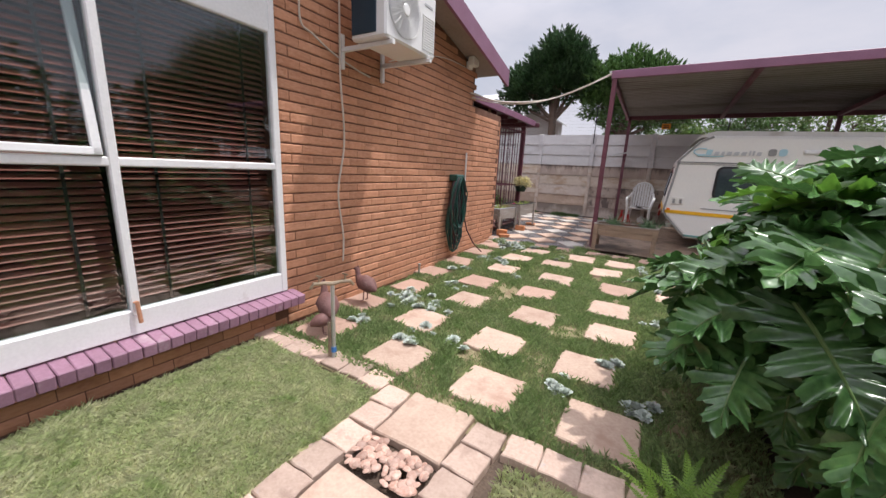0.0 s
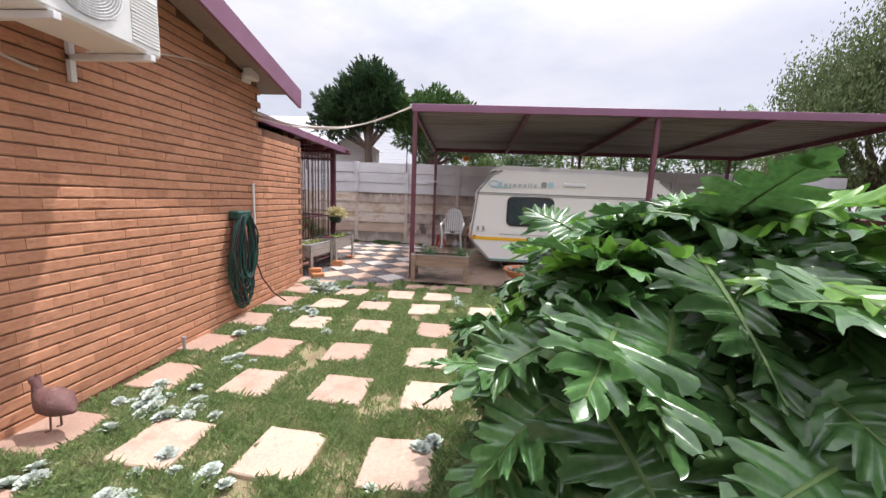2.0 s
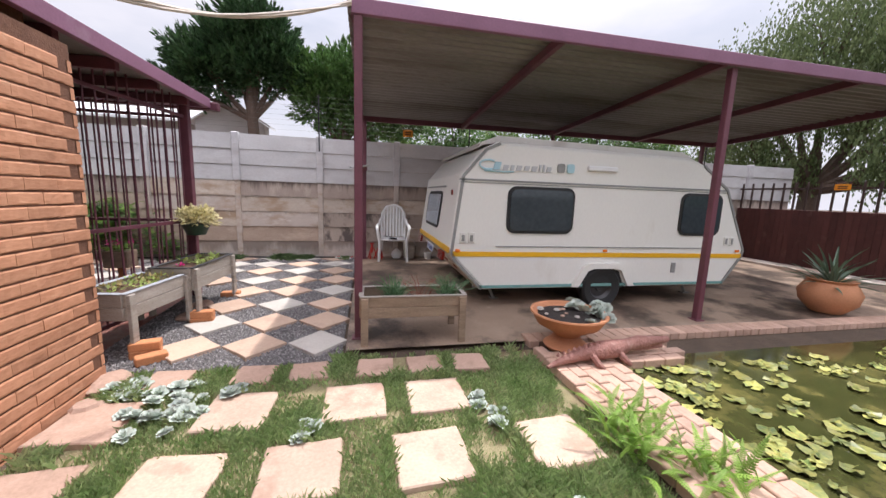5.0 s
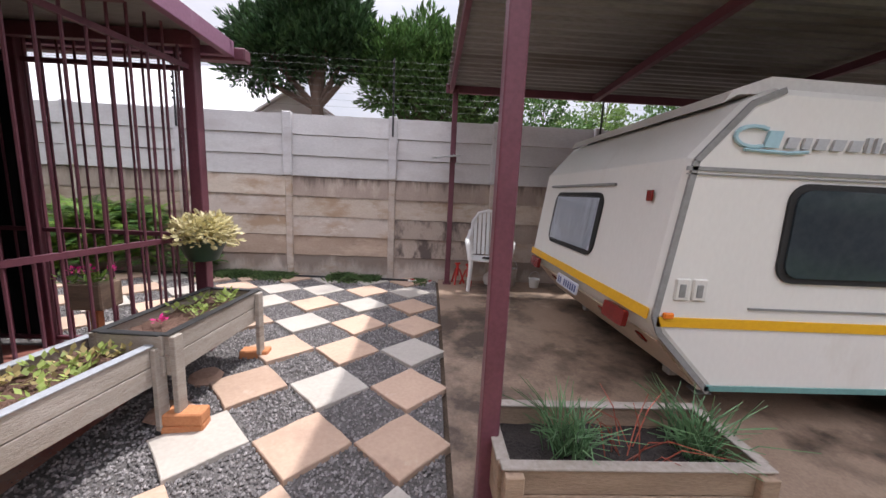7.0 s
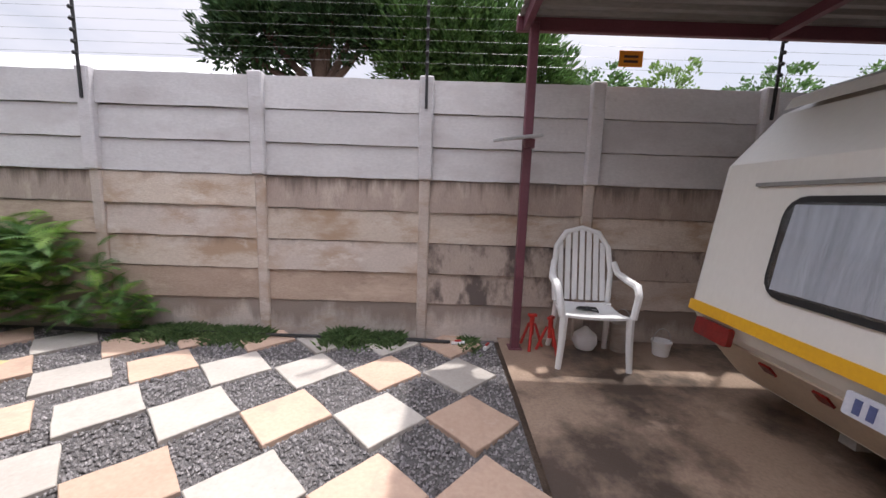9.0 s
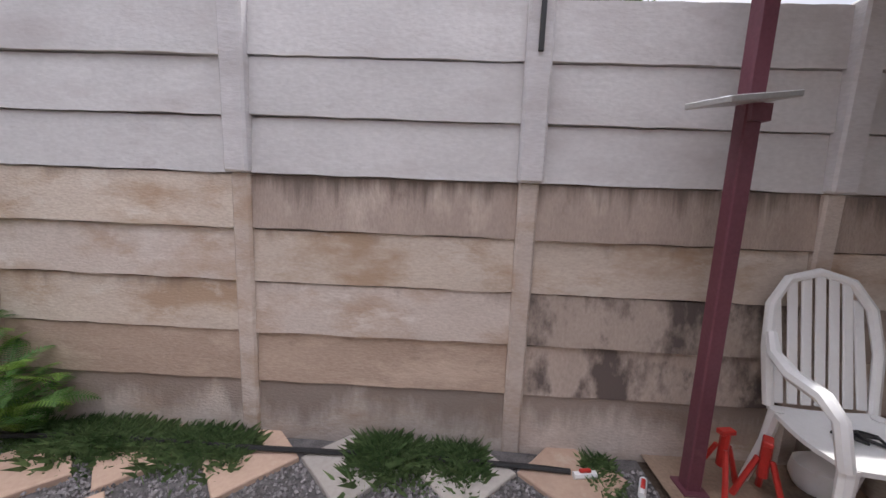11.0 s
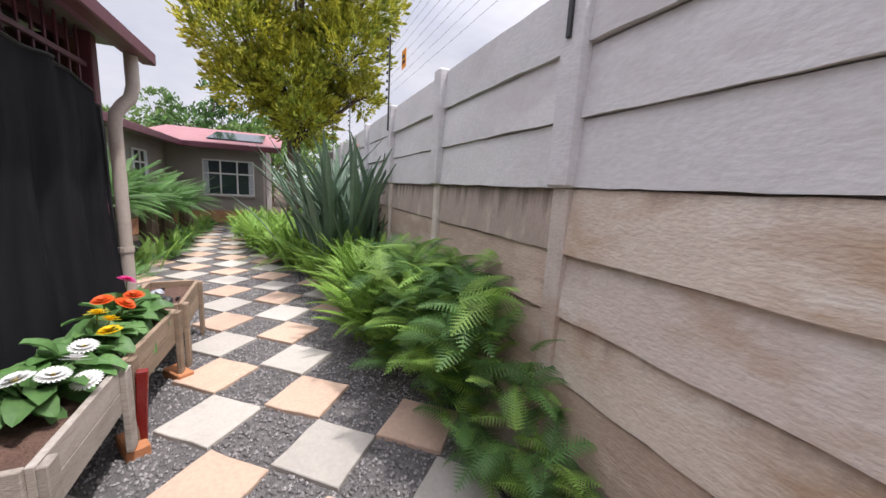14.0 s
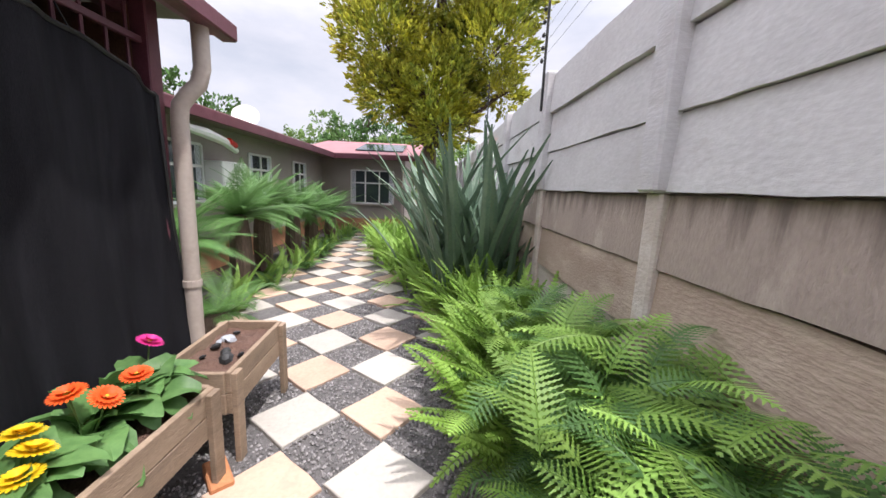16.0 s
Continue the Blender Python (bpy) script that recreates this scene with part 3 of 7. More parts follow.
for i in range(0, 22):
    for j in range(-5, 4):
        x, y = -3.42 - 0.578 * i - 0.06 * j, 10.67 + 0.56 * j - 0.064 * max(0, i - 2)
        if y < 9.5 and x > -6.6 or y > 11.5 or (i > 2 and y > 11.0) or (x < -6.6 and y < 8.2) or (x < -7.2 and y > 11.15 + 0.33 * (x + 7.2)):
            continue
        TILES.append((x, y, 45 + 6 * min(1, i / 3), (i + j) % 2 == 0))
for x, y, a, white in TILES:
    piece("slab", rnd.choice(tw_m if white else to_m), paving, pose(x, y, G(y) + 0.004, rnd.uniform(-.6, .6), rnd.uniform(-.6, .6), a + rnd.uniform(-2, 2) + rnd.choice((0, 90, 180, 270))))

# ---- house front: window, blinds, sill ----
M_frame = mat("window_paint", (0.80, 0.80, 0.79), (0.72, 0.72, 0.71), 0.4, 3, 60, 0.06, dirt_or_tint=(0.55, 0.5, 0.46), patch_scale=4, patch_at=0.62)
M_blind = mat("red_brown_slats", (0.36, 0.12, 0.085), (0.27, 0.085, 0.06), 0.35, 3, 60, 0.03, stretch=(1, 0.1, 1), per=0.15)
M_sill = mat("plum_sill_brick", (0.34, 0.19, 0.26), (0.27, 0.145, 0.2), 0.6, 4, 50, 0.15, dirt_or_tint=(0.42, 0.32, 0.34), patch_scale=5, patch_at=0.6, per=0.08)
window = thing("window_1", "large white steel window with red-brown venetian blinds, one sash ajar", "window", kind="structure")
FX0, FX1 = WX - 0.04, WX + 0.025
for y0, y1, z0, z1 in ((2.255, 2.315, 0.33, 2.80), (1.19, 1.24, 0.46, 2.76), (-0.02, 0.04, 0.46, 2.76), (-1.6, -1.54, 0.33, 2.80)):
    g = Geo()
    g.box(FX0, FX1, y0, y1, z0, z1, 0.008)
    part("mullion", g, M_frame, window)
for z0, z1 in ((0.33, 0.50), (1.40, 1.455), (2.44, 2.66), (2.74, 2.80)):
    g = Geo()
    g.box(FX0 + 0.002, FX1 - 0.006, -1.6, 2.315, z0, z1, 0.008)
    part("transom", g, M_frame, window)
for y0, y1 in ((1.24, 2.255), (0.04, 1.19), (-1.54, -0.02)):
    for z0, z1 in ((0.5, 1.40), (1.455, 2.44)):
        g = Geo()
        g.box(WX - 0.012, WX - 0.008, y0, y1, z0, z1)
        p = part("pane", g, M_glass, window)
        p.visible_shadow = False
# casement sash standing open
g = Geo()
w, h = 1.12, 1.15
for y0, y1, z0, z1 in ((0, 0.045, 0, h), (w - 0.045, w, 0, h), (0, w, 0, 0.045), (0, w, h - 0.045, h)):
    g.box(-0.015, 0.015, y0, y1, z0, z1, 0.005)
sash = part("sash", g, M_frame, window, "white sash standing ajar", m=pose(WX + 0.02, 0.05, 1.46, 0, -7, 0))
g = Geo()
g.tube([(WX + 0.01, 1.21, 0.55), (WX + 0.05, 1.215, 0.56), (WX + 0.055, 1.22, 0.42)], 0.012, 8)
part("catch", g, M_brick, window, "rusty red window catch")
g = Geo()
g.box(-0.022, 0.022, 0, 1.0, -0.0012, 0.0012)
slat_m = g.mesh("slat", M_blind)
for y0, ln in ((1.26, 0.985), (0.05, 1.13), (-1.5, 1.46)):
    blind = thing("venetian_blind", "red-brown wooden venetian blind hanging behind the window pane", "blind", group="blinds in the window")
    z = 0.56
    while z < 2.70:
        ob = piece("slat", slat_m, blind, pose(WX - 0.09, y0, z, 0, 38, 0) @ Matrix.Diagonal((1, ln, 1, 1)))
        z += 0.043
    for dy in (0.18, ln - 0.18):
        g = Geo()
        g.box(WX - 0.064, WX - 0.063, y0 + dy, y0 + dy + 0.018, 0.5, 2.74)
        part("tape", g, M_dark, blind)
    g = Geo()
    g.box(WX - 0.12, WX - 0.06, y0, y0 + ln, 2.72, 2.76, 0.004)
    part("head_rail", g, M_blind, blind)
sill = thing("window_sill", "plum painted brick sill under the window", "sill", kind="structure")
g = Geo()
g.box(-0.09, 0.09, -0.036, 0.036, -0.045, 0.04, 0.006)
sill_m = g.mesh("sill_brick", M_sill)
y = -1.6
while y < 2.36:
    piece("sill_brick", sill_m, sill, pose(WX + 0.075, y, 0.272, 0, 7 + rnd.uniform(-.6, .6), rnd.uniform(-1, 1)))
    y += 0.076

# ---- air conditioner on its brackets ----
M_acw = mat("ac_casing", (0.80, 0.80, 0.78), (0.75, 0.75, 0.73), 0.4, 2, 40, 0.02, dirt_or_tint=(0.62, 0.57, 0.48), patch_scale=3, patch_at=0.66)
M_black = mat("black_plastic", (0.02, 0.02, 0.022), (0.035, 0.035, 0.035), 0.5, 5, 60, 0.05)
M_fin = mat("condenser_fins", (0.03, 0.06, 0.085), (0.02, 0.04, 0.06), 0.45, 2, 200, 0.1, metal=0.3)
M_galv = mat("galvanised", (0.55, 0.55, 0.54), (0.45, 0.45, 0.45), 0.4, 4, 60, 0.05, metal=0.6, dirt_or_tint=(0.4, 0.3, 0.22), patch_scale=5, patch_at=0.66)
ac = thing("air_conditioner", "white outdoor air conditioner unit on wall brackets", "air conditioner")
g = Geo()
g.box(-1.82, -1.42, 2.93, 3.70, 2.55, 3.10, 0.018)
part("casing", g, M_acw, ac)
g = Geo()
g.box(-1.80, -1.52, 2.918, 2.932, 2.59, 3.07, 0.004)
part("side_grille", g, M_fin, ac, "dark condenser fins")
g = Geo()
g.lathe([(0.0, 0.0), (0.225, 0.0), (0.225, 0.006), (0.0, 0.006)], seg=32, m=pose(-1.421, 3.19, 2.83, 0, 90, 0))
part("fan_well", g, M_galv, ac)
g = Geo()
for k in range(12):
    r = 0.05 + 0.0155 * k
    pts = [(-1.402, 3.19 + r * math.cos(a), 2.83 + r * math.sin(a)) for a in np.linspace(0, 2 * math.pi, 29)]
    g.tube(pts, 0.0022, 4, caps=False)
for k in range(24):
    a = 2 * math.pi * k / 24
    g.tube([(-1.402, 3.19 + 0.05 * math.cos(a), 2.83 + 0.05 * math.sin(a)), (-1.402, 3.19 + 0.23 * math.cos(a), 2.83 + 0.23 * math.sin(a))], 0.002, 4)
part("fan_grille", g, M_acw, ac)
g = Geo()
g.lathe([(0, 0.012), (0.04, 0.01), (0.05, 0.0)], seg=20, m=pose(-1.405, 3.19, 2.83, 0, 90, 0))
part("grille_hub", g, M_acw, ac)
for k in range(5):
    g = Geo()
    a = 2 * math.pi * k / 5
    g.add([(-1.412, 3.19 + 0.04 * math.cos(a), 2.83 + 0.04 * math.sin(a)), (-1.418, 3.19 + 0.2 * math.cos(a - .2), 2.83 + 0.2 * math.sin(a - .2)),
           (-1.409, 3.19 + 0.2 * math.cos(a + .5), 2.83 + 0.2 * math.sin(a + .5)), (-1.409, 3.19 + 0.04 * math.cos(a + .6), 2.83 + 0.04 * math.sin(a + .6))], [(0, 1, 2, 3)])
    part("fan_blade", g, M_galv, ac)
for k in range(14):
    g = Geo()
    g.box(-1.424, -1.412, 3.47, 3.675, 2.60 + 0.022 * k, 2.612 + 0.022 * k, 0.002)
    part("louvre", g, M_acw, ac)
g = Geo()
g.box(-1.422, -1.416, 3.5, 3.63, 2.98, 3.0)
part("badge", g, M_galv, ac)
for by in (3.02, 3.60):
    g = Geo()
    g.box(WX, WX + 0.035, by - 0.02, by + 0.02, 2.36, 2.66, 0.003)
    g.box(WX, -1.40, by - 0.02, by + 0.02, 2.505, 2.545, 0.003)
    part("bracket", g, M_white, ac)

# cables on the wall
M_cable = mat("cream_cable", (0.62, 0.55, 0.47), (0.5, 0.44, 0.37), 0.6, 3, 40, 0.02)
def cable(pts, r, label, mt=None, name="cable", wob=0.0):
    out = []
    pts = [Vector(p) for p in pts]
    for i in range(len(pts) - 1):
        p0, p1, p2, p3 = pts[max(i - 1, 0)], pts[i], pts[i + 1], pts[min(i + 2, len(pts) - 1)]
        for k in range(6):
            t = k / 6
            out.append(0.5 * ((2 * p1) + (p2 - p0) * t + (2 * p0 - 5 * p1 + 4 * p2 - p3) * t * t + (3 * p1 - p0 - 3 * p2 + p3) * t ** 3))
    out.append(pts[-1])
    g = Geo()
    g.tube(out, r, 6)
    ob = part(name, g, mt or M_cable, smooth=True)
    return tagged(ob, label, name.replace("_", " "))


cw = WX + 0.02
cable([(cw, 2.52, 3.5), (cw, 2.55, 2.9), (cw, 2.56, 2.62), (cw, 2.68, 2.56), (cw, 2.9, 2.47), (cw, 3.2, 2.40), (cw + .04, 3.36, 2.36)], 0.009, "thin cream cable clipped along the brick wall")
cable([(cw, 2.98, 3.5), (cw, 2.99, 2.8), (cw + .02, 2.97, 2.3), (cw, 3.03, 1.7), (cw, 2.94, 1.2), (cw, 3.0, 0.75), (cw + .02, 2.97, 0.48)], 0.009, "loose cream drain hose hanging down the brick wall")
cable([(cw, 3.7, 2.6), (cw, 4.3, 2.82), (cw, 4.9, 2.95), (cw, 5.5, 2.98)], 0.006, "thin cable running along the brick wall to the lamp")
lamp = thing("wall_lamp", "small white floodlight on the brick wall under the roof", "lamp")
g = Geo()
g.box(WX, WX + 0.05, 5.55, 5.68, 2.98, 3.08, 0.008)
part("base", g, M_white, lamp)
g = Geo()
g.box(WX + 0.04, WX + 0.14, 5.52, 5.72, 3.02, 3.14, 0.015, m=None)
part("head", g, M_acw, lamp)

# ---- bricks of the house wall ----
def brick_mesh(seed, ln=0.2262, hh=0.0765):
    r = random.Random(seed)
    g = Geo()
    ny, nz = 7, 3
    front = []
    for j in range(nz + 1):
        for i in range(ny + 1):
            edge = i in (0, ny)
            x = 0.006 + r.uniform(-0.0016, 0.0016)
            if i in (0, ny):
                x = 0.0035
            if j == 0:
                x = 0.004
            if j == nz:
                x = 0.0015
            wave = r.uniform(-0.0015, 0.0015) if j in (0, nz) and 0 < i < ny else 0
            front.append((x, -ln / 2 + ln * i / ny, hh * (0.04, 0.14, 0.86, 0.97)[j] + wave))
    fs = [(j * (ny + 1) + i, j * (ny + 1) + i + 1, (j + 1) * (ny + 1) + i + 1, (j + 1) * (ny + 1) + i) for j in range(nz) for i in range(ny)]
    g.add(front, fs)
    n = len(front)
    back = [(-0.03, -ln / 2, 0), (-0.03, ln / 2, 0), (-0.03, ln / 2, hh), (-0.03, -ln / 2, hh)]
    g.add(back, [])
    a, b, c, d = 0, ny, nz * (ny + 1) + ny, nz * (ny + 1)
    g.f += [tuple([n, n + 1] + [k for k in range(ny, -1, -1)]), tuple([n + 3, n + 2] + [nz * (ny + 1) + k for k in range(ny, -1, -1)]),
            tuple([n + 1, n + 2] + [k * (ny + 1) + ny for k in range(nz, -1, -1)]), tuple([n, n + 3] + [k * (ny + 1) for k in range(nz, -1, -1)])]
    g.m += [0] * 4
    return g


brick_geo = [brick_mesh(i) for i in range(7)]
M_brick_rest = mat("face_brick_far", (0.56, 0.285, 0.17), (0.44, 0.205, 0.115), 0.9, 4, 40, 0.35, dirt_or_tint=(0.30, 0.135, 0.075), patch_scale=5, patch_at=0.60, dirt2=((0.62, 0.37, 0.24), 9, 0.60), island=0.13, stretch=(1, 0.5, 1.6), bump_dist=0.006)
brick_ms = [b.mesh("brick", M_brick) for b in brick_geo]
rest = Geo()
count = 0
for row in range(-1, 48):
    z = 0.086 * row
    y = 2.44 + (0.116 if row % 2 else 0)
    if row % 2 and z > 0:
        m = pose(WX - 0.012, 2.383, z) @ Matrix.Diagonal((1, 0.46, 1, 1))
        rest.add([m @ Vector(p) for p in brick_geo[0].v], brick_geo[0].f)
    while y < 7.1:
        top = 2.45 if y > 5.92 else zr(y) + 0.19
        if z + 0.08 < top and z > -0.05:
            m = pose(WX - 0.012 + rnd.uniform(-.001, .003), y, z + rnd.uniform(-.0012, .0012), rnd.uniform(-.25, .25), 0, rnd.uniform(-.4, .4))
            if 3.2 < y < 6.4 and 0.2 < z < 2.1 and count < 300:
                piece("brick", rnd.choice(brick_ms), wall_brick, m)
                count += 1
            else:
                b = rnd.choice(brick_geo)
                rest.add([m @ Vector(p) for p in b.v], b.f)
        y += 0.2275
# the stretch under the window and the end of the wall
for row in range(0, 3):
    y = 2.2
    while y > -3:
        m = pose(WX - 0.012, y - (0.116 if row % 2 else 0), 0.0 + 0.08 * row - 0.02)
        b = rnd.choice(brick_geo)
        rest.add([m @ Vector(p) for p in b.v], b.f)
        y -= 0.232
for row in range(0, 28):
    m = pose(WX - 0.12, 7.1, 0.086 * row, 0, 0, 90)
    b = rnd.choice(brick_geo)
    rest.add([m @ Vector(p) for p in b.v], b.f)
tagged(part("brickwork", rest, M_brick_rest, wall_brick), kind="stuff")

# ---- caravan ----
M_van = mat("caravan_paint", (0.78, 0.765, 0.715), (0.74, 0.725, 0.675), 0.35, 1.5, 40, 0.03, dirt_or_tint=(0.66, 0.625, 0.56), patch_scale=1.6, patch_at=0.62, stretch=(1, 1, 0.5))
M_vanroof = mat("caravan_roof", (0.72, 0.70, 0.65), (0.64, 0.62, 0.57), 0.45, 1.5, 40, 0.05, dirt_or_tint=(0.5, 0.46, 0.4), patch_scale=2, patch_at=0.58)
M_yellow = mat("yellow_stripe", (0.80, 0.45, 0.02), (0.72, 0.38, 0.02), 0.4, 2, 40, 0.0)
M_teal = mat("teal_stripe", (0.18, 0.36, 0.34), (0.14, 0.3, 0.28), 0.4, 2, 40, 0.0)
M_trim = mat("grey_trim", (0.30, 0.30, 0.29), (0.22, 0.22, 0.21), 0.5, 3, 40, 0.02)
M_rub = mat("black_rubber", (0.018, 0.018, 0.018), (0.03, 0.03, 0.03), 0.7, 4, 60, 0.1)
M_tint = mat("tinted_acrylic", (0.03, 0.042, 0.05), (0.045, 0.06, 0.068), 0.06, 1, 20, 0.0, spec=0.6)
M_redl = mat("red_lens", (0.22, 0.018, 0.014), (0.15, 0.012, 0.01), 0.2, 8, 60, 0.05)
M_orl = mat("orange_lens", (0.85, 0.22, 0.02), (0.75, 0.18, 0.02), 0.2, 8, 60, 0.05)
M_blue = mat("pale_blue_lettering", (0.42, 0.62, 0.68), (0.36, 0.56, 0.62), 0.4, 3, 40, 0.0)
# Bright and grey vertical streaks in the colour imitate light on curtain folds.
M_net = mat("net_curtain", (0.80, 0.82, 0.88), (0.50, 0.52, 0.58), 0.9, 5, 80, 0.3, stretch=(1, 6, 0.4), bump_dist=0.02)
V0, V1 = 8.25, 10.72
van = thing("caravan", "cream touring caravan with yellow and teal stripes parked on the slab", "caravan")
# profile in x and z, from the tail round to the nose
prof = [(1.28, 0.44), (4.98, 0.44), (5.26, 0.84), (5.30, 0.95), (4.86, 1.82), (4.42, 2.14), (4.2, 2.22), (1.42, 2.26), (1.25, 2.18), (0.98, 1.86), (0.86, 0.92), (0.92, 0.82)]
cx0, cz0 = 3.0, 1.35
def inset(d):
    return [(cx0 + (x - cx0) * (1 - d / 2.1), cz0 + (z - cz0) * (1 - d / 0.95)) for x, z in prof]
rings = [(V0 + 0.0, inset(0.05)), (V0 + 0.02, inset(0.015)), (V0 + 0.06, prof), (V1 - 0.06, prof), (V1 - 0.02, inset(0.015)), (V1, inset(0.05))]
g = Geo()
n = len(prof)
g.add([(x, y, z) for y, r in rings for x, z in r],
      [(i * n + k, i * n + (k + 1) % n, (i + 1) * n + (k + 1) % n, (i + 1) * n + k) for i in range(5) for k in range(n)] + [tuple(range(n))[::-1], tuple(5 * n + k for k in range(n))])
part("body", g, M_van, van)
g = Geo()
g.prism([(1.28, 2.24), (1.20, 2.19), (1.24, 2.26), (1.46, 2.345), (4.12, 2.30), (4.30, 2.24), (4.2, 2.21), (1.44, 2.25)], "y", V0 + 0.12, V1 - 0.12)
part("roof_cap", g, M_vanroof, van, "weathered raised roof cap")
ys = V0 - 0.004
def strip(pts, w, mt, name, y=ys, d=0.006):
    for (x0, z0), (x1, z1) in zip(pts, pts[1:]):
        g = Geo()
        dx, dz = x1 - x0, z1 - z0
        l = math.hypot(dx, dz)
        nx, nz = -dz / l * w / 2, dx / l * w / 2
        g.prism([(x0 - nx, z0 - nz), (x1 - nx, z1 - nz), (x1 + nx, z1 + nz), (x0 + nx, z0 + nz)], "y", y - d, y + 0.012)
        part(name, g, mt, van)


strip([(0.90, 0.905), (5.24, 0.875)], 0.06, M_yellow, "yellow_stripe")
strip([(1.26, 0.485), (4.98, 0.485)], 0.035, M_teal, "teal_stripe")
strip([(0.955, 1.80), (4.84, 1.80)], 0.022, M_trim, "seam_trim")
strip([(0.96, 1.77), (4.86, 1.77)], 0.008, M_trim, "seam_trim")
strip([(1.45, 1.0), (4.7, 0.985)], 0.012, M_trim, "groove")
strip([(1.29, 0.46), (0.93, 0.83), (0.89, 0.93), (1.0, 1.84), (1.27, 2.16), (1.44, 2.235)], 0.035, M_trim, "edge_trim")
strip([(4.96, 0.46), (5.24, 0.85), (5.27, 0.95), (4.84, 1.81), (4.4, 2.12)], 0.03, M_trim, "edge_trim")
def rounded(x0, x1, z0, z1, r, k=4):
    out = []
    for cx, cz, a0 in ((x1 - r, z1 - r, 0), (x0 + r, z1 - r, 90), (x0 + r, z0 + r, 180), (x1 - r, z0 + r, 270)):
        for i in range(k + 1):
            a = radians(a0 + 90 * i / k)
            out.append((cx + r * math.cos(a), cz + r * math.sin(a)))
    return out


for x0, x1 in ((1.585, 2.46), (4.10, 4.76)):
    win = new("window")
    win.parent = van
    g = Geo()
    g.prism(rounded(x0 - 0.015, x1 + 0.015, 1.165, 1.745, 0.11, 6), "y", ys - 0.012, ys + 0.02)
    part("seal", g, M_rub, win)
    g = Geo()
    g.prism(rounded(x0 + 0.02, x1 - 0.02, 1.20, 1.71, 0.085, 6), "y", ys - 0.024, ys - 0.010)
    part("pane", g, M_tint, win, "dark tinted acrylic pane")
# tail window with net curtain, on the sloping tail
tail = Matrix.Translation((0.918, 0, 1.38)) @ pose(0, 0, 0, 0, 7.3, 0)
win = new("window")
win.parent = van
def tailbox(y0, y1, z0, z1, d0, d1, r, mt, name, parent, label=""):
    g = Geo()
    g.prism(rounded(y0, y1, z0, z1, r), "x", -d1, -d0)
    g.v = [tuple(tail @ Vector(p)) for p in g.v]
    return part(name, g, mt, parent, label)


tailbox(9.13, 10.21, -0.25, 0.285, -0.01, 0.014, 0.11, M_rub, "seal", win)
g = Geo()
nf = 90
for i in range(nf + 1):
    yy = 9.18 + 0.98 * i / nf
    d = 0.018 + 0.0016 * math.sin(i * 0.9 + 0.8 * math.sin(i * 0.23)) + 0.0025 * math.sin(i * 0.31 + 1)
    for zz in (-0.205, 0.0, 0.24):
        g.v.append(tuple(tail @ Vector((-d, yy + 0.006 * math.sin(zz * 9 + i), zz))))
g.f = [(3 * i + k, 3 * i + k + 1, 3 * i + k + 4, 3 * i + k + 3) for i in range(nf) for k in range(2)]
g.m = [0] * len(g.f)
part("curtain", g, M_net, win, "white net curtain behind the tail window", smooth=True)
p = tailbox(9.165, 10.175, -0.215, 0.25, 0.027, 0.033, 0.085, M_glass_thin, "pane", win)
p.visible_shadow = False
tailbox(9.0, 10.42, 0.34, 0.36, 0.0, 0.02, 0.008, M_trim, "window_rail", van)
tailbox(8.27, 10.70, -0.475, -0.405, 0.0, 0.008, 0.01, M_yellow, "yellow_stripe", van)
for y0, y1 in ((8.45, 8.72), (10.30, 10.57)):
    tailbox(y0, y1, -0.60, -0.49, 0.0, 0.035, 0.02, M_redl, "tail_light", van, "red tail lamp")
# skirt under the tail, plate and small reflectors
def skirt(y0, y1, t0, t1, d, mt, name, label=""):
    g = Geo()
    a, b = Vector((0.88, 0, 0.86)), Vector((1.28, 0, 0.44))
    p0, p1 = a + (b - a) * t0, a + (b - a) * t1
    nn = Vector((-0.72, 0, -0.69)) * d
    g.prism([(p0.x, p0.z), (p1.x, p1.z), (p1.x + nn.x, p1.z + nn.z), (p0.x + nn.x, p0.z + nn.z)], "y", y0, y1)
    return part(name, g, mt, van, label)


M_skirt = mat("beige_skirt", (0.55, 0.46, 0.36), (0.46, 0.38, 0.3), 0.5, 3, 40, 0.05)
skirt(8.3, 10.67, 0.22, 0.9, 0.012, M_skirt, "tail_skirt", "beige lower tail panel")
for yy in (8.5, 9.05, 9.9, 10.2):
    skirt(yy, yy + 0.07, 0.3, 0.42, 0.025, M_redl, "reflector")
M_plate = mat("plate_white", (0.60, 0.62, 0.68), (0.5, 0.52, 0.6), 0.5, 8, 60, 0)
M_platech = mat("plate_blue", (0.10, 0.12, 0.26), (0.07, 0.09, 0.2), 0.5, 8, 60, 0)
plate = tailbox(9.23, 9.71, -0.615, -0.515, 0.0, 0.012, 0.01, M_plate, "number_plate", van, "white number plate with blurred blue characters")
for k in range(9):
    if k == 6:
        continue
    g = Geo()
    g.box(-0.015, -0.012, 9.255 + 0.049 * k, 9.281 + 0.049 * k, -0.598, -0.535)
    g.v = [tuple(tail @ Vector(p)) for p in g.v]
    part("character_bar", g, M_platech, plate)
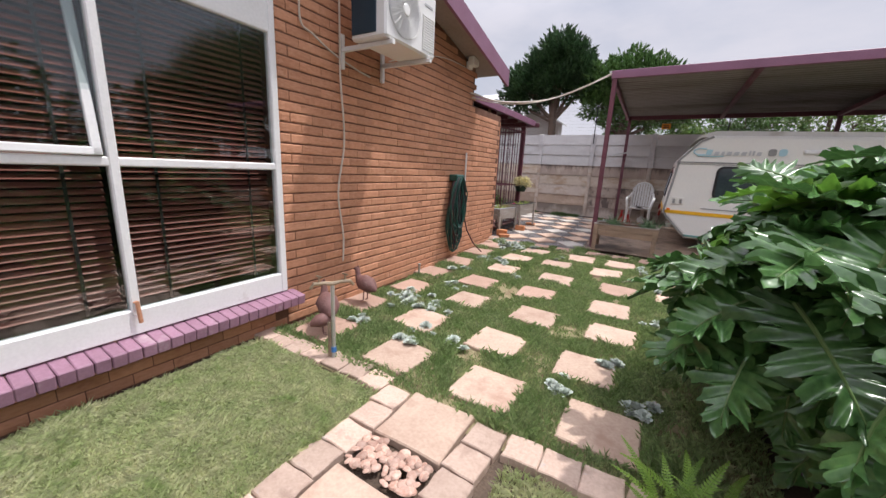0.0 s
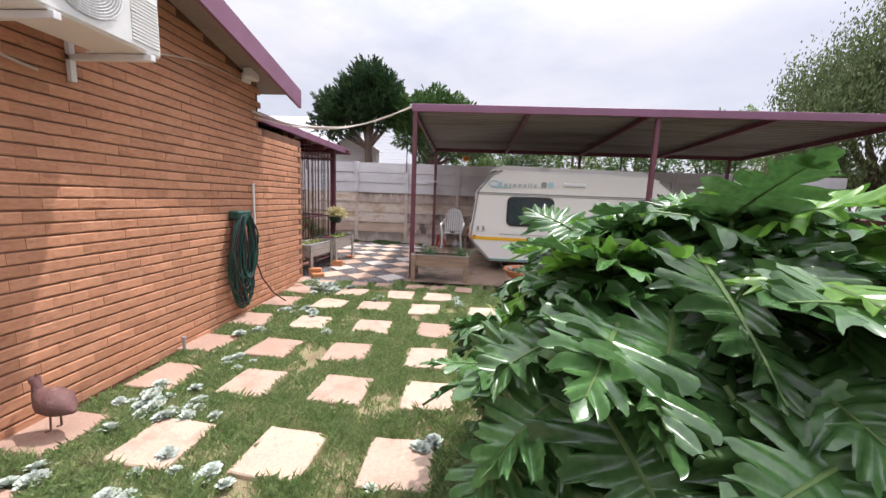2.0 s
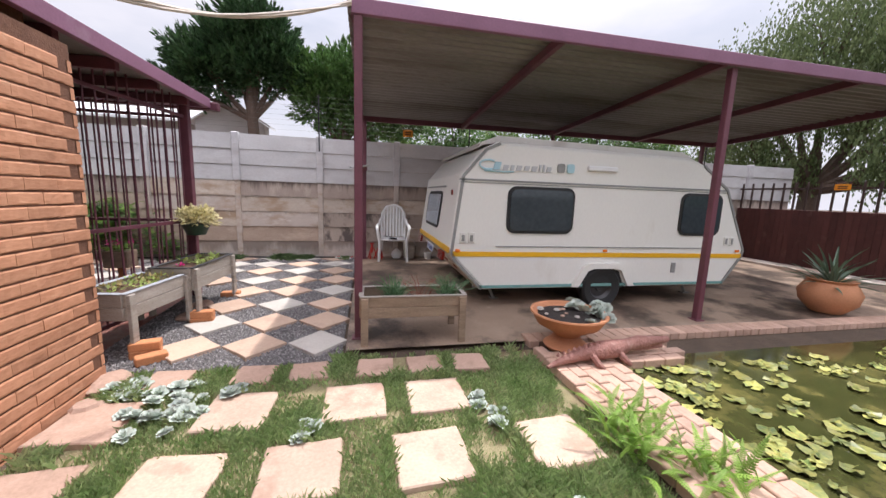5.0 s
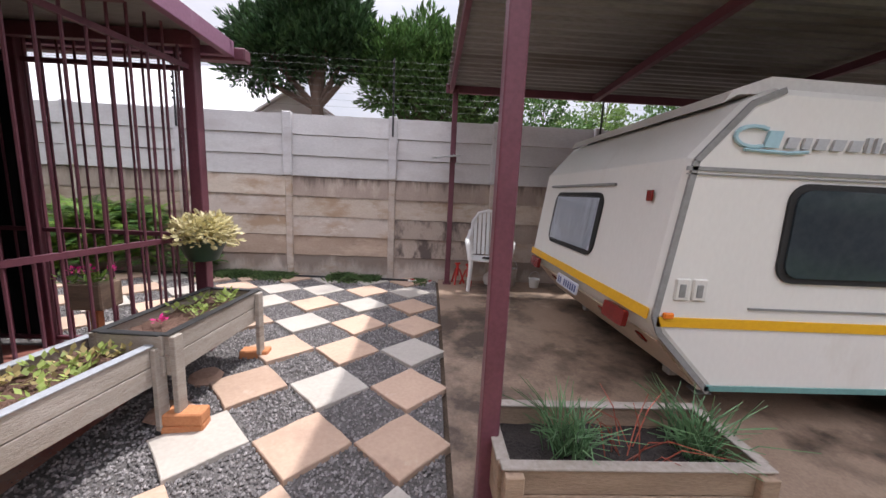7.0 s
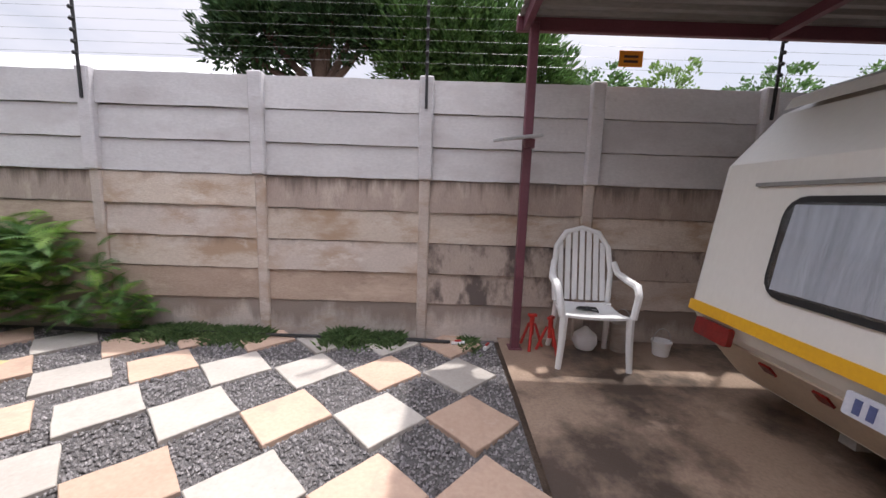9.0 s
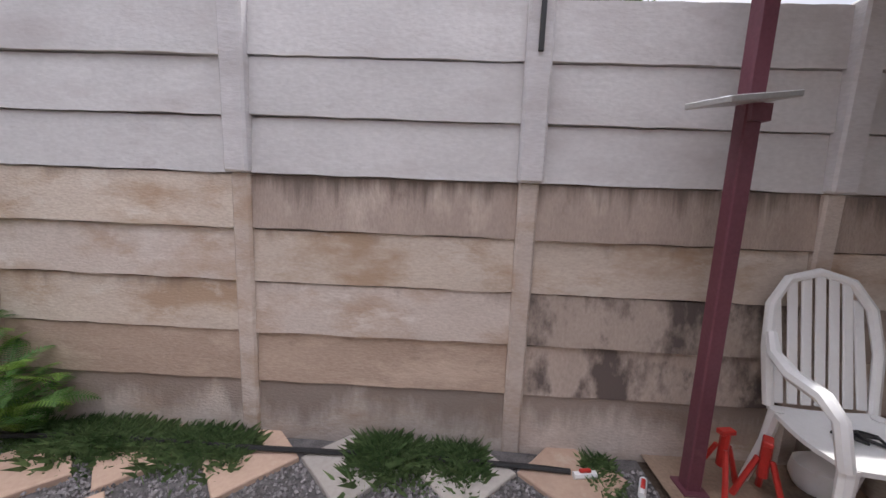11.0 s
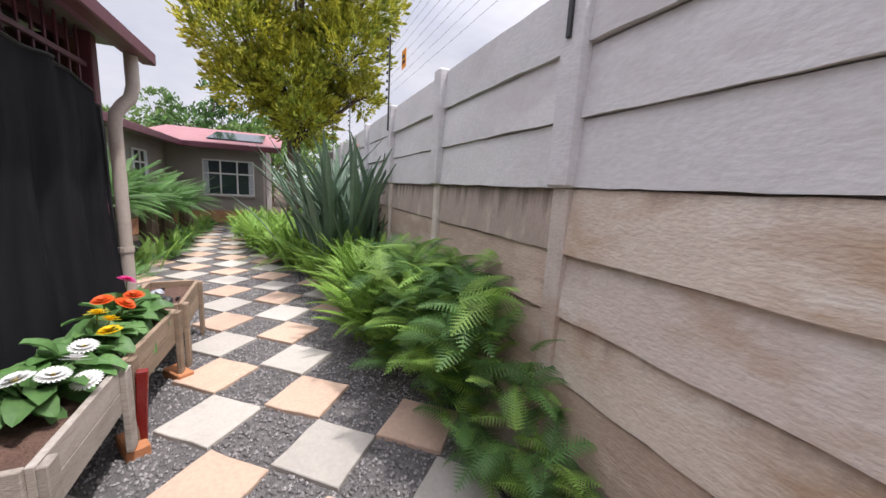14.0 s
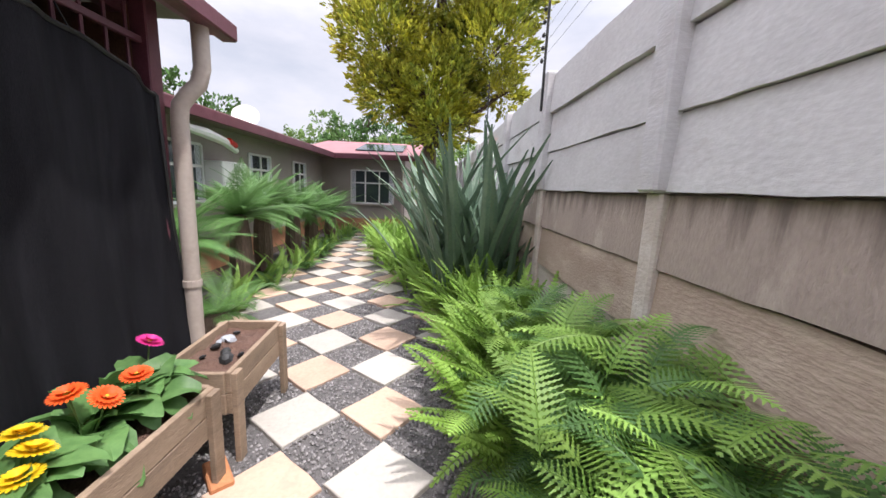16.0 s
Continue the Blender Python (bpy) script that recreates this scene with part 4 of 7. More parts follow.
# wheel and arch
wc = Vector((2.97, V0 + 0.14, 0.43))
g = Geo()
arch = [(2.52, 0.47), (2.68, 0.74), (2.78, 0.78), (3.2, 0.78), (3.30, 0.74), (3.46, 0.47), (3.36, 0.47), (3.24, 0.68), (3.15, 0.71), (2.82, 0.71), (2.74, 0.68), (2.62, 0.47)]
for i in range(5):
    g.prism([arch[i], arch[i + 1], arch[10 - i], arch[11 - i]], "y", V0 - 0.05, V0 + 0.01)
part("wheel_arch", g, M_van, van)
# Flat black plate on the body side paints in the arch's shaded hollow.
g = Geo()
g.prism([(2.64, 0.44), (2.75, 0.67), (2.83, 0.70), (3.14, 0.70), (3.23, 0.67), (3.34, 0.44)], "y", V0 - 0.006, V0 + 0.0)
part("arch_hollow", g, M_rub, van)
M_rim = mat("dark_steel_rim", (0.055, 0.055, 0.06), (0.09, 0.085, 0.08), 0.5, 6, 60, 0.05, metal=0.4)
wheel = new("wheel")
wheel.parent = van
wm = pose(2.98, V0 + 0.05, 0.445, 90, 0, 0)
g = Geo()
g.lathe([(0.16, -0.06), (0.26, -0.085), (0.285, -0.06), (0.29, 0.0), (0.285, 0.06), (0.26, 0.085), (0.16, 0.06)], seg=28, m=wm)
part("tyre", g, M_rub, wheel, smooth=True)
g = Geo()
g.lathe([(0.0, 0.03), (0.05, 0.035), (0.06, 0.02), (0.13, 0.01), (0.165, 0.05), (0.17, 0.055)], seg=24, m=wm)
part("rim", g, M_rim, wheel, "dark painted steel rim", smooth=True)
# vents, lamps, hatch, lettering in plain shapes
for x0 in (0.985, 1.09):
    g = Geo()
    g.box(x0, x0 + 0.085, ys - 0.012, ys + 0.01, 1.04, 1.17, 0.006)
    part("vent", g, M_vanroof, van)
    g = Geo()
    g.box(x0 + 0.02, x0 + 0.06, ys - 0.016, ys, 1.06, 1.14, 0.004)
    part("vent_slot", g, M_trim, van)
for x0 in (4.90, 5.0):
    g = Geo()
    g.box(x0, x0 + 0.07, ys - 0.012, ys + 0.01, 1.03, 1.15, 0.006)
    part("vent", g, M_vanroof, van)
    g = Geo()
    g.box(x0 + 0.015, x0 + 0.05, ys - 0.016, ys, 1.045, 1.13, 0.004)
    part("vent_slot", g, M_trim, van)
for x0 in (0.93, 2.95, 5.12):
    g = Geo()
    g.box(x0, x0 + 0.06, ys - 0.025, ys, 0.93, 0.965, 0.006)
    part("marker_lamp", g, M_orl, van, "orange marker lamp")
g = Geo()
g.box(4.06, 4.13, ys - 0.01, ys + 0.01, 0.64, 0.78, 0.005)
part("socket", g, M_trim, van)
g = Geo()
g.box(2.62, 3.04, ys - 0.035, ys + 0.02, 1.97, 2.035, 0.012)
part("awning_lamp", g, M_white, van)
g = Geo()
g.box(0, .012, 8.49, 8.55, 1.61, 1.68, .003)
part("sticker", g, M_redl, van, "small red and white sticker", m=pose(.925, 0, .0))
# painted name as plain bars and swashes
for k, (x0, w, h) in enumerate(((1.36, 0.10, 0.09), (1.48, 0.08, 0.06), (1.58, 0.05, 0.06), (1.65, 0.08, 0.06), (1.75, 0.08, 0.06), (1.85, 0.08, 0.06), (1.95, 0.03, 0.08), (2.0, 0.03, 0.08), (2.05, 0.07, 0.06))):
    g = Geo()
    g.prism([(x0, 1.93), (x0 + w * 0.8, 1.93), (x0 + w, 1.93 + h), (x0 + w * 0.2, 1.93 + h)], "y", ys - 0.014, ys + 0.002)
    part("name_bar", g, M_blue if k < 1 else M_galv, van)
for x0, mt in ((2.2, M_trim), (2.33, M_blue)):
    g = Geo()
    g.prism(rounded(x0, x0 + 0.10, 1.93, 2.04, 0.03), "y", ys - 0.014, ys + 0.002)
    part("name_bar", g, mt, van)
g = Geo()
pts = [(1.30 + 0.11 * math.cos(a), ys - 0.008, 1.985 + 0.055 * math.sin(a)) for a in np.linspace(0.9, 5.2, 12)]
g.tube(pts, 0.012, 5)
part("name_swash", g, M_blue, van)
g = Geo()
g.tube([(1.25, ys - 0.008, 1.915), (1.5, ys - 0.008, 1.905), (1.62, ys - 0.008, 1.915)], 0.010, 5)
part("name_swash", g, M_blue, van)
# corner steadies and drawbar
for x, y in ((1.5, 8.7), (1.5, 10.2), (4.7, 8.7), (4.7, 10.2)):
    g = Geo()
    g.tube([(x, y, 0.46), (x + 0.12, y, G(y) + 0.03)], 0.022, 6)
    g.box(x + 0.06, x + 0.18, y - 0.05, y + 0.05, G(y) + 0.018, G(y) + 0.032)
    part("steady_leg", g, M_trim, van)
g = Geo()
g.box(1.3, 5.0, 8.6, 8.68, 0.38, 0.46)
g.box(1.3, 5.0, 10.0, 10.08, 0.38, 0.46)
g.tube([(3.0, 8.45, 0.445), (3.0, 10.2, 0.445)], 0.03, 8)
part("chassis", g, M_trim, van)
g = Geo()
g.tube([(4.9, 8.7, 0.42), (6.1, 9.33, 0.42)], 0.03, 6)
g.tube([(4.9, 9.97, 0.42), (6.1, 9.33, 0.42)], 0.03, 6)
g.tube([(6.0, 9.33, 0.6), (6.0, 9.33, G(9.3) + 0.02)], 0.025, 8)
part("drawbar", g, M_trim, van)

# ---- plants ----
M_philo = mat("philodendron_leaf", (0.048, 0.12, 0.036), (0.10, 0.21, 0.062), 0.25, 4, 40, 0.12, trans=0.16, per=0.4, spec=0.65)
M_philo_y = mat("philodendron_young_leaf", (0.10, 0.24, 0.03), (0.17, 0.34, 0.05), 0.32, 4, 40, 0.1, trans=0.3, per=0.2, spec=0.5)
M_stalk = mat("green_stalk", (0.10, 0.18, 0.05), (0.14, 0.2, 0.07), 0.5, 4, 40, 0.05)
M_fern = mat("fern_frond", (0.17, 0.31, 0.055), (0.29, 0.45, 0.10), 0.5, 3, 40, 0, trans=0.35, per=0.3)
M_fern_d = mat("fern_frond_dark", (0.07, 0.16, 0.045), (0.13, 0.25, 0.065), 0.5, 3, 40, 0, trans=0.3, per=0.3)
M_fern_y = mat("sword_fern", (0.19, 0.34, 0.05), (0.27, 0.42, 0.08), 0.5, 3, 40, 0, trans=0.35, per=0.25)
M_succ = mat("silver_succulent", (0.50, 0.54, 0.48), (0.40, 0.46, 0.40), 0.6, 8, 60, 0.1, per=0.12)
M_bark = mat("bark", (0.16, 0.11, 0.085), (0.09, 0.065, 0.05), 0.95, 4, 50, 0.7, stretch=(1, 1, 0.3), bump_dist=0.02)
M_strel = mat("strelitzia_leaf", (0.10, 0.16, 0.11), (0.15, 0.22, 0.145), 0.4, 3, 40, 0.1, trans=0.15, per=0.2)
M_cycad = mat("cycad_frond", (0.10, 0.22, 0.06), (0.16, 0.3, 0.09), 0.45, 3, 40, 0, trans=0.25, per=0.25)


def philo_leaf(seed, L=0.6, W=0.3, droop=0.25):
    """A broad blade cut into wide ruffled lobes that fan out from a bent, pale midrib."""
    r = random.Random(seed)
    g = Geo()
    lobes, per_lobe, across = 7, 14, 5

    def mid(s):
        return Vector((0, L * s * (1 - 0.12 * droop * s), -droop * s * s * L))

    for side in (-1, 1):
        n = lobes * per_lobe
        reach = [r.uniform(0.88, 1.1) for _ in range(lobes)]
        ph = r.uniform(0, 6.28)
        sag = [r.uniform(-0.04, 0.16) for _ in range(lobes)]
        vs = []
        for i in range(n + 1):
            u = i / n
            k = min(lobes - 1, i // per_lobe)
            q = (i - k * per_lobe) / per_lobe
            # a rounded lobe with two side teeth, parted from the next by a deep cut
            cut = max(0.0, math.sin(math.pi * q)) ** 0.42
            tooth = 1 + 0.13 * math.cos(6 * math.pi * q + ph * 0.3) - 0.07 * math.cos(10 * math.pi * q + ph)
            env = W * (1.02 - 0.72 * u ** 1.9) * min(1.0, 0.75 + 1.6 * u)
            full = env * reach[k] * (0.42 + 0.58 * cut * tooth)
            # inside one lobe the veins run nearly parallel; they fan from lobe to lobe
            uc = (k + 0.5) / lobes
            um = uc + (u - uc) * 0.62
            ang = math.radians(-58 + 132 * um ** 0.9)
            d = Vector((side * math.cos(ang), math.sin(ang), 0))
            base = mid(0.02 + 0.93 * u ** 1.05)
            for j in range(across):
                w = (j / (across - 1)) * full
                e = w / W
                z = 0.10 * W * e - 0.14 * W * e * e + 0.11 * W * e * math.sin(u * 62 + ph + 2 * e) - sag[k] * W * e * e + 0.05 * W * e * math.cos(2 * math.pi * q)
                vs.append(base + d * w + Vector((0, 0, z)))
        fs = []
        for i in range(n):
            fs += [(i * across + j, i * across + j + 1, (i + 1) * across + j + 1, (i + 1) * across + j) for j in range(across - 1)]
        g.add(vs, fs)
    # the end lobe
    vs = []
    for k in range(7):
        q = k / 6
        w = 0.11 * L * (1 - 0.85 * q ** 1.5) * (1 + 0.22 * math.sin(9 * q))
        c = mid(0.92 + 0.2 * q)
        vs += [c + Vector((-w, 0, 0.01)), c, c + Vector((w, 0, 0.01))]
    g.add(vs, [(k * 3 + j, k * 3 + j + 1, k * 3 + j + 4, k * 3 + j + 3) for k in range(6) for j in range(2)])
    g.tube([mid(q) + Vector((0, 0, 0.004)) for q in (0, .25, .5, .75, .97)], [0.009, 0.008, 0.006, 0.004, 0.002], 5, mat=1)
    return g


def philodendron(name, at, rx, ry, h, count, seed, clear):
    r = random.Random(seed)
    bush = thing(name, "large split-leaf philodendron bush with glossy dark lobed leaves", "shrub", pose(*at))
    meshes = [philo_leaf(seed + i, r.uniform(0.38, 0.56), r.uniform(0.21, 0.29), r.uniform(0.12, 0.5)).mesh("leaf", [M_philo, M_stalk], True) for i in range(9)]
    young = [philo_leaf(seed + 20 + i, r.uniform(0.36, 0.5), r.uniform(0.18, 0.24), r.uniform(0.05, 0.3)).mesh("leaf", [M_philo_y, M_stalk], True) for i in range(3)]
    for i in range(count):
        u = (i + 0.5) / count
        el = math.asin(min(1, 1.02 * (1 - u) ** 0.85))
        az = i * 2.39996 + r.uniform(-.3, .3)
        shell = (r.uniform(0.78, 1.0) if i % 3 else r.uniform(0.5, 0.75)) * (0.66 if el < 0.3 else 1.0)
        full = math.cos(el) ** 0.72
        p = Vector((rx * math.cos(az) * full * shell, ry * math.sin(az) * full * shell, max(0.42, h * (0.14 + 0.86 * math.sin(el)) * (0.8 + 0.2 * shell))))
        # keep the blades off the walked line
        if clear(at[0] + p.x, at[1] + p.y):
            continue
        if el < 0.34 and i % 3:
            continue
        out = math.degrees(math.atan2(p.y * rx, p.x * ry)) - 90 + r.uniform(-45, 45)
        tilt = -80 + 84 * math.sin(el) + r.uniform(-26, 36)
        m = pose(p.x, p.y, p.z, 0, 0, out) @ pose(0, -0.24, 0.1, tilt, r.uniform(-32, 32), r.uniform(-15, 15))
        # Pale young leaves only up high, their colour also brightening the crown as sun would.
        fresh = r.random() < 0.34 and p.z > 1.2 and p.y > -0.8
        piece("leaf", r.choice(young) if fresh else r.choice(meshes), bush, m)
        if i % 4 == 0:
            q = m @ Vector((0, 0, 0))
            base = Vector((r.uniform(-.25, .25), r.uniform(-.3, .3), 0.0))
            stalks = Geo()
            stalks.tube([base, base.lerp(q, 0.55) + Vector((0, 0, 0.12 * h)), q], [0.016, 0.013, 0.008], 5)
            part("stalk", stalks, M_stalk, bush)
    return bush


philodendron("philodendron_bush", (1.93, 2.80, 0.0), 1.24, 1.25, 1.53, 450, 31, lambda x, y: x < 0.93 or y < 1.75)


def frond_geo(L, pairs, w, arch, thin=0.5, up=0.0, lace=0):
    g = Geo()
    pts = []
    for i in range(pairs + 1):
        s = i / pairs
        pts.append(Vector((0, L * math.sin(arch * s) / arch if arch else L * s, L * (1 - math.cos(arch * s)) / arch * -1 + up * s * L)))
    g.tube(pts[::2] if len(pts[::2]) > 1 else pts, 0.0035, 4)
    for i in range(1, pairs + 1):
        s = i / pairs
        ln = w * (math.sin(math.pi * (0.2 + 0.79 * s)) ** 0.9) + 0.006
        d = (pts[i] - pts[i - 1])
        step = d.length
        d = d.normalized()
        for side in (-1, 1):
            o = Vector((side, 0, 0)) * ln + d * ln * 0.35 + Vector((0, 0, -0.12 * ln))
            b = pts[i]
            hw = d * step * thin
            if lace:
                rim, back = [], []
                for k in range(2 * lace + 1):
                    q = k / (2 * lace)
                    wq = (1.25 if k % 2 else 0.42) * (1.05 - 0.85 * q)
                    rim.append(b + o * q - hw * wq)
                    back.append(b + o * min(1, q + 0.02) + hw * wq)
                g.add(rim + back, [(k, k + 1, k + 2 * lace + 2, k + 2 * lace + 1) for k in range(2 * lace)])
                continue
            g.add([b - hw * 0.6, b + o * 0.5 - hw + Vector((0, 0, 0.004)), b + o, b + o * 0.5 + hw * 0.7 + Vector((0, 0, 0.004)), b + hw * 0.6], [(0, 1, 2, 3, 4)])
    return g


fr_big = [frond_geo(0.5, 18, 0.115, 1.2, 0.42, lace=5).mesh("frond", M_fern), frond_geo(0.46, 17, 0.11, 0.9, 0.42, lace=5).mesh("frond", M_fern), frond_geo(0.48, 17, 0.11, 1.5, 0.42, lace=5).mesh("frond", M_fern_d), frond_geo(0.42, 16, 0.10, 1.0, 0.42, lace=5).mesh("frond", M_fern_d)]
fr_small = [frond_geo(0.60, 24, 0.045, 0.8, 0.5).mesh("frond", M_fern_y), frond_geo(0.5, 22, 0.04, 1.1, 0.5).mesh("frond", M_fern_y), frond_geo(0.55, 22, 0.042, 0.5, 0.5).mesh("frond", M_fern)]


def fern(x, y, count, meshes, spread, tilt0, label, seed, z=None, group="", lift=0.0, size=1.0):
    r = random.Random(seed)
    ob = thing("fern", label, "fern", pose(x, y, G(y) if z is None else z), group)
    for i in range(count):
        a = i * 137.5 + r.uniform(-20, 20)
        q = pose(r.gauss(0, spread * 0.35), r.gauss(0, spread * 0.3), r.uniform(0, 0.06) + lift * r.random() ** 0.65, 0, 0, a) @ pose(0, 0, 0, tilt0 + r.uniform(-25, 20), r.uniform(-15, 15), 0)
        s = r.uniform(0.7, 1.1) * size
        piece("frond", r.choice(meshes), ob, q @ Matrix.Diagonal((s, s, s, 1)))
    return ob


# tall lacy ferns against the boundary wall
for k, (x, y, c) in enumerate(((-4.4, 11.44, 26), (-4.8, 11.46, 40), (-5.15, 11.44, 44), (-5.6, 11.42, 36), (-4.75, 11.36, 24), (-5.1, 11.3, 26), (-5.45, 11.28, 30), (-6.0, 11.36, 30), (-4.55, 11.46, 26), (-4.95, 11.40, 30))):
    fern(x, y, int(c * 1.7), fr_big, 0.36, 46, "lacy green fern growing against the concrete wall", 100 + k, group="ferns along the wall", lift=0.9 if k < 8 else 1.0, size=0.72)
for k, (x, y) in enumerate(((-3.85, 11.46), (-4.05, 11.42), (-3.7, 11.5), (-4.3, 11.32))):
    fern(x, y, 30, fr_big[1:], 0.26, 48, "low fern at the foot of the concrete wall", 140 + k, group="ferns along the wall", lift=(0.45, 0.8, 0.25, 0.7)[k], size=0.62)
# low sword ferns further along
spots = []
for k in range(54):
    x = -5.9 - 0.145 * k + rnd.uniform(-.1, .1)
    front = 11.2 if x > -7.0 else 11.2 + 0.36 * (x + 7.0)
    spots.append((x, max(9.5, front + (11.45 - max(9.5, front)) * ((k * 0.618) % 1) ** 1.3)))
for k, (x, y) in enumerate(spots):
    fern(x, y, 32, fr_small, 0.32, 64, "bright green sword fern beside the slab path", 200 + k, group="ferns along the wall", lift=0.24, size=1.15)
for k in range(30):
    x = -5.5 - 0.09 * k
    fern(x, 11.45 - 0.34 * ((k * 0.618) % 1), 26, fr_small, 0.26, 74, "bright green sword fern beside the slab path", 260 + k, group="ferns along the wall", lift=0.3, size=1.15)
for k, (x, y) in enumerate(((1.18, 1.72), (1.45, 1.5), (1.05, 2.0))):
    fern(x, y, 22, fr_small, 0.2, 60, "sword fern under the philodendron bush", 300 + k, size=0.6)
for k, (x, y) in enumerate(((1.5, 5.75), (1.75, 5.45), (1.6, 6.0))):
    fern(x, y, 34, fr_small, 0.25, 66, "bright sword fern at the pond edge", 320 + k, size=0.55)


def tree(name, label, x, y, trunk, blobs, leaf, mt, count, seed, droop=0.0, lean=0.0, z0=0.0, elong=2.0, tuft=0.0):
    """Tapered trunk and limbs, and a crown of many small leaf sprays gathered in uneven masses."""
    r = random.Random(seed)
    ob = thing(name, label, "tree", pose(x, y, z0))
    g = Geo()
    zt = min(b[2] for b in blobs)
    g.tube([(0, 0, -0.1), (lean * .3, 0, zt * 0.35), (lean * .7, 0, zt * 0.75), (lean, 0, zt + 0.6)], [trunk, trunk * .85, trunk * .7, trunk * .45], 9)
    for bx, by, bz, br in blobs:
        a = Vector((lean * .8, 0, zt * 0.8))
        e = Vector((bx, by, bz))
        g.tube([a, a.lerp(e, .5) + Vector((0, 0, -0.1 * br)), e], [trunk * .45, trunk * .3, trunk * .08], 6)
        for k in range(5):
            d = Vector((r.uniform(-1, 1), r.uniform(-1, 1), r.uniform(-.4, .8))) * br * 0.8
            g.tube([a.lerp(e, .7), e + d * .5, e + d], [trunk * .14, trunk * .08, trunk * .03], 4)
    part("trunk", g, M_bark, ob, smooth=True)
    vs, fs = [], []
    tot = sum(b[3] ** 2 for b in blobs)
    for bx, by, bz, br in blobs:
        clumps = max(4, int(count * br * br / tot / 26))
        for c in range(clumps):
            d = Vector((r.gauss(0, 1), r.gauss(0, 1), r.gauss(0, 1))).normalized() * br * (r.random() ** 0.33)
            cc = Vector((bx, by, bz)) + Vector((d.x, d.y, d.z * 0.8))
            cr = br * r.uniform(0.14, 0.26)
            grow = d.normalized() + Vector((0, 0, 0.5 - droop))
            if tuft:
                # a feathery spray: short twigs that all lean one way, outwards and up, from a point on the mass
                axis = (d.normalized() * 0.9 + Vector((r.uniform(-.3, .3), r.uniform(-.3, .3), 0.45 + r.uniform(-.2, .3)))).normalized()
                reach = tuft * r.uniform(0.6, 1.25)
                for k in range(26):
                    q = r.random() ** 0.8
                    off = Vector((r.gauss(0, 1), r.gauss(0, 1), r.gauss(0, 1))) * 0.20 * reach * (1.05 - q)
                    p = cc - axis * reach * 0.3 + axis * reach * q + off
                    ax = (axis * 1.25 + off * 1.6 / reach + Vector((r.uniform(-.3, .3), r.uniform(-.3, .3), r.uniform(-.2, .3)))).normalized()
                    sd = ax.cross(Vector((r.uniform(-1, 1), r.uniform(-1, 1), r.uniform(-1, 1)))).normalized()
                    l, w = leaf * elong * r.uniform(.6, 1.2), leaf * r.uniform(.5, .9)
                    i = len(vs)
                    vs += [tuple(p), tuple(p + ax * l * .4 + sd * w), tuple(p + ax * l), tuple(p + ax * l * .4 - sd * w)]
                    fs.append((i, i + 1, i + 2, i + 3))
                continue
            for k in range(26):
                p = cc + Vector((r.gauss(0, .5), r.gauss(0, .5), r.gauss(0, .42 + droop))) * cr
                ax = (grow + Vector((r.uniform(-1, 1), r.uniform(-1, 1), r.uniform(-1, 1)))).normalized()
                if droop:
                    ax = (Vector((r.uniform(-.4, .4), r.uniform(-.4, .4), -1))).normalized()
                sd = ax.cross(Vector((r.uniform(-1, 1), r.uniform(-1, 1), r.uniform(-1, 1)))).normalized()
                l, w = leaf * elong * r.uniform(.6, 1.2), leaf * r.uniform(.4, .7)
                i = len(vs)
                vs += [tuple(p), tuple(p + ax * l * .5 + sd * w), tuple(p + ax * l), tuple(p + ax * l * .5 - sd * w)]
                fs.append((i, i + 1, i + 2, i + 3))
    g = Geo()
    g.v, g.f, g.m = vs, fs, [0] * len(fs)
    part("crown", g, mt, ob)
    return ob


M_cyp = mat("dark_cypress_leaves", (0.03, 0.07, 0.03), (0.06, 0.12, 0.042), 0.6, 1.5, 8, 0, trans=0.2, island=0.5)
M_cyp_l = mat("mid_cypress_leaves", (0.07, 0.15, 0.045), (0.12, 0.22, 0.06), 0.6, 1.5, 8, 0, trans=0.2, island=0.5)
M_light = mat("light_green_leaves", (0.14, 0.24, 0.06), (0.22, 0.33, 0.1), 0.6, 1.5, 8, 0, trans=0.3, island=0.4)
M_pep = mat("pepper_tree_leaves", (0.11, 0.16, 0.06), (0.18, 0.22, 0.09), 0.6, 1.5, 8, 0, trans=0.3, island=0.4)
M_gold = mat("golden_leaves", (0.62, 0.58, 0.07), (0.26, 0.33, 0.06), 0.6, 1.2, 6, 0, dirt_or_tint=(0.14, 0.21, 0.05), patch_scale=0.9, patch_at=0.56, trans=0.35, island=0.4)
tree("cypress_tree", "dark green cypress with a bent bare trunk behind the wall", -3.3, 16.0, 0.22,
     ((-1.2, 0, 4.9, 0.85), (-0.6, 0.2, 5.6, 0.9), (0.2, 0.2, 6.0, 0.8), (0.0, 0, 5.0, 0.75), (-1.9, 0, 4.5, 0.5), (0.75, .1, 5.4, 0.6), (-0.2, 0, 6.4, 0.55), (0.9, 0, 4.8, 0.4), (-1.7, 0, 5.3, 0.45)), 0.034, M_cyp, 46000, 41, lean=-0.2, elong=4.6, tuft=0.5)
tree("cypress_tree", "broad mid-green cypress standing behind the wall", -0.9, 16.3, 0.2,
     ((-0.7, 0, 5.0, 0.8), (0.1, 0, 5.35, 0.75), (0.9, 0, 5.0, 0.75), (1.5, 0, 4.6, 0.7), (0.3, 0, 4.5, 0.8), (-0.8, 0, 4.25, 0.65), (2.0, .2, 4.1, 0.7), (0.9, 0, 3.9, 0.75), (-0.2, 0, 3.6, 0.5)), 0.034, M_cyp_l, 46000, 42, elong=4.6, tuft=0.48)
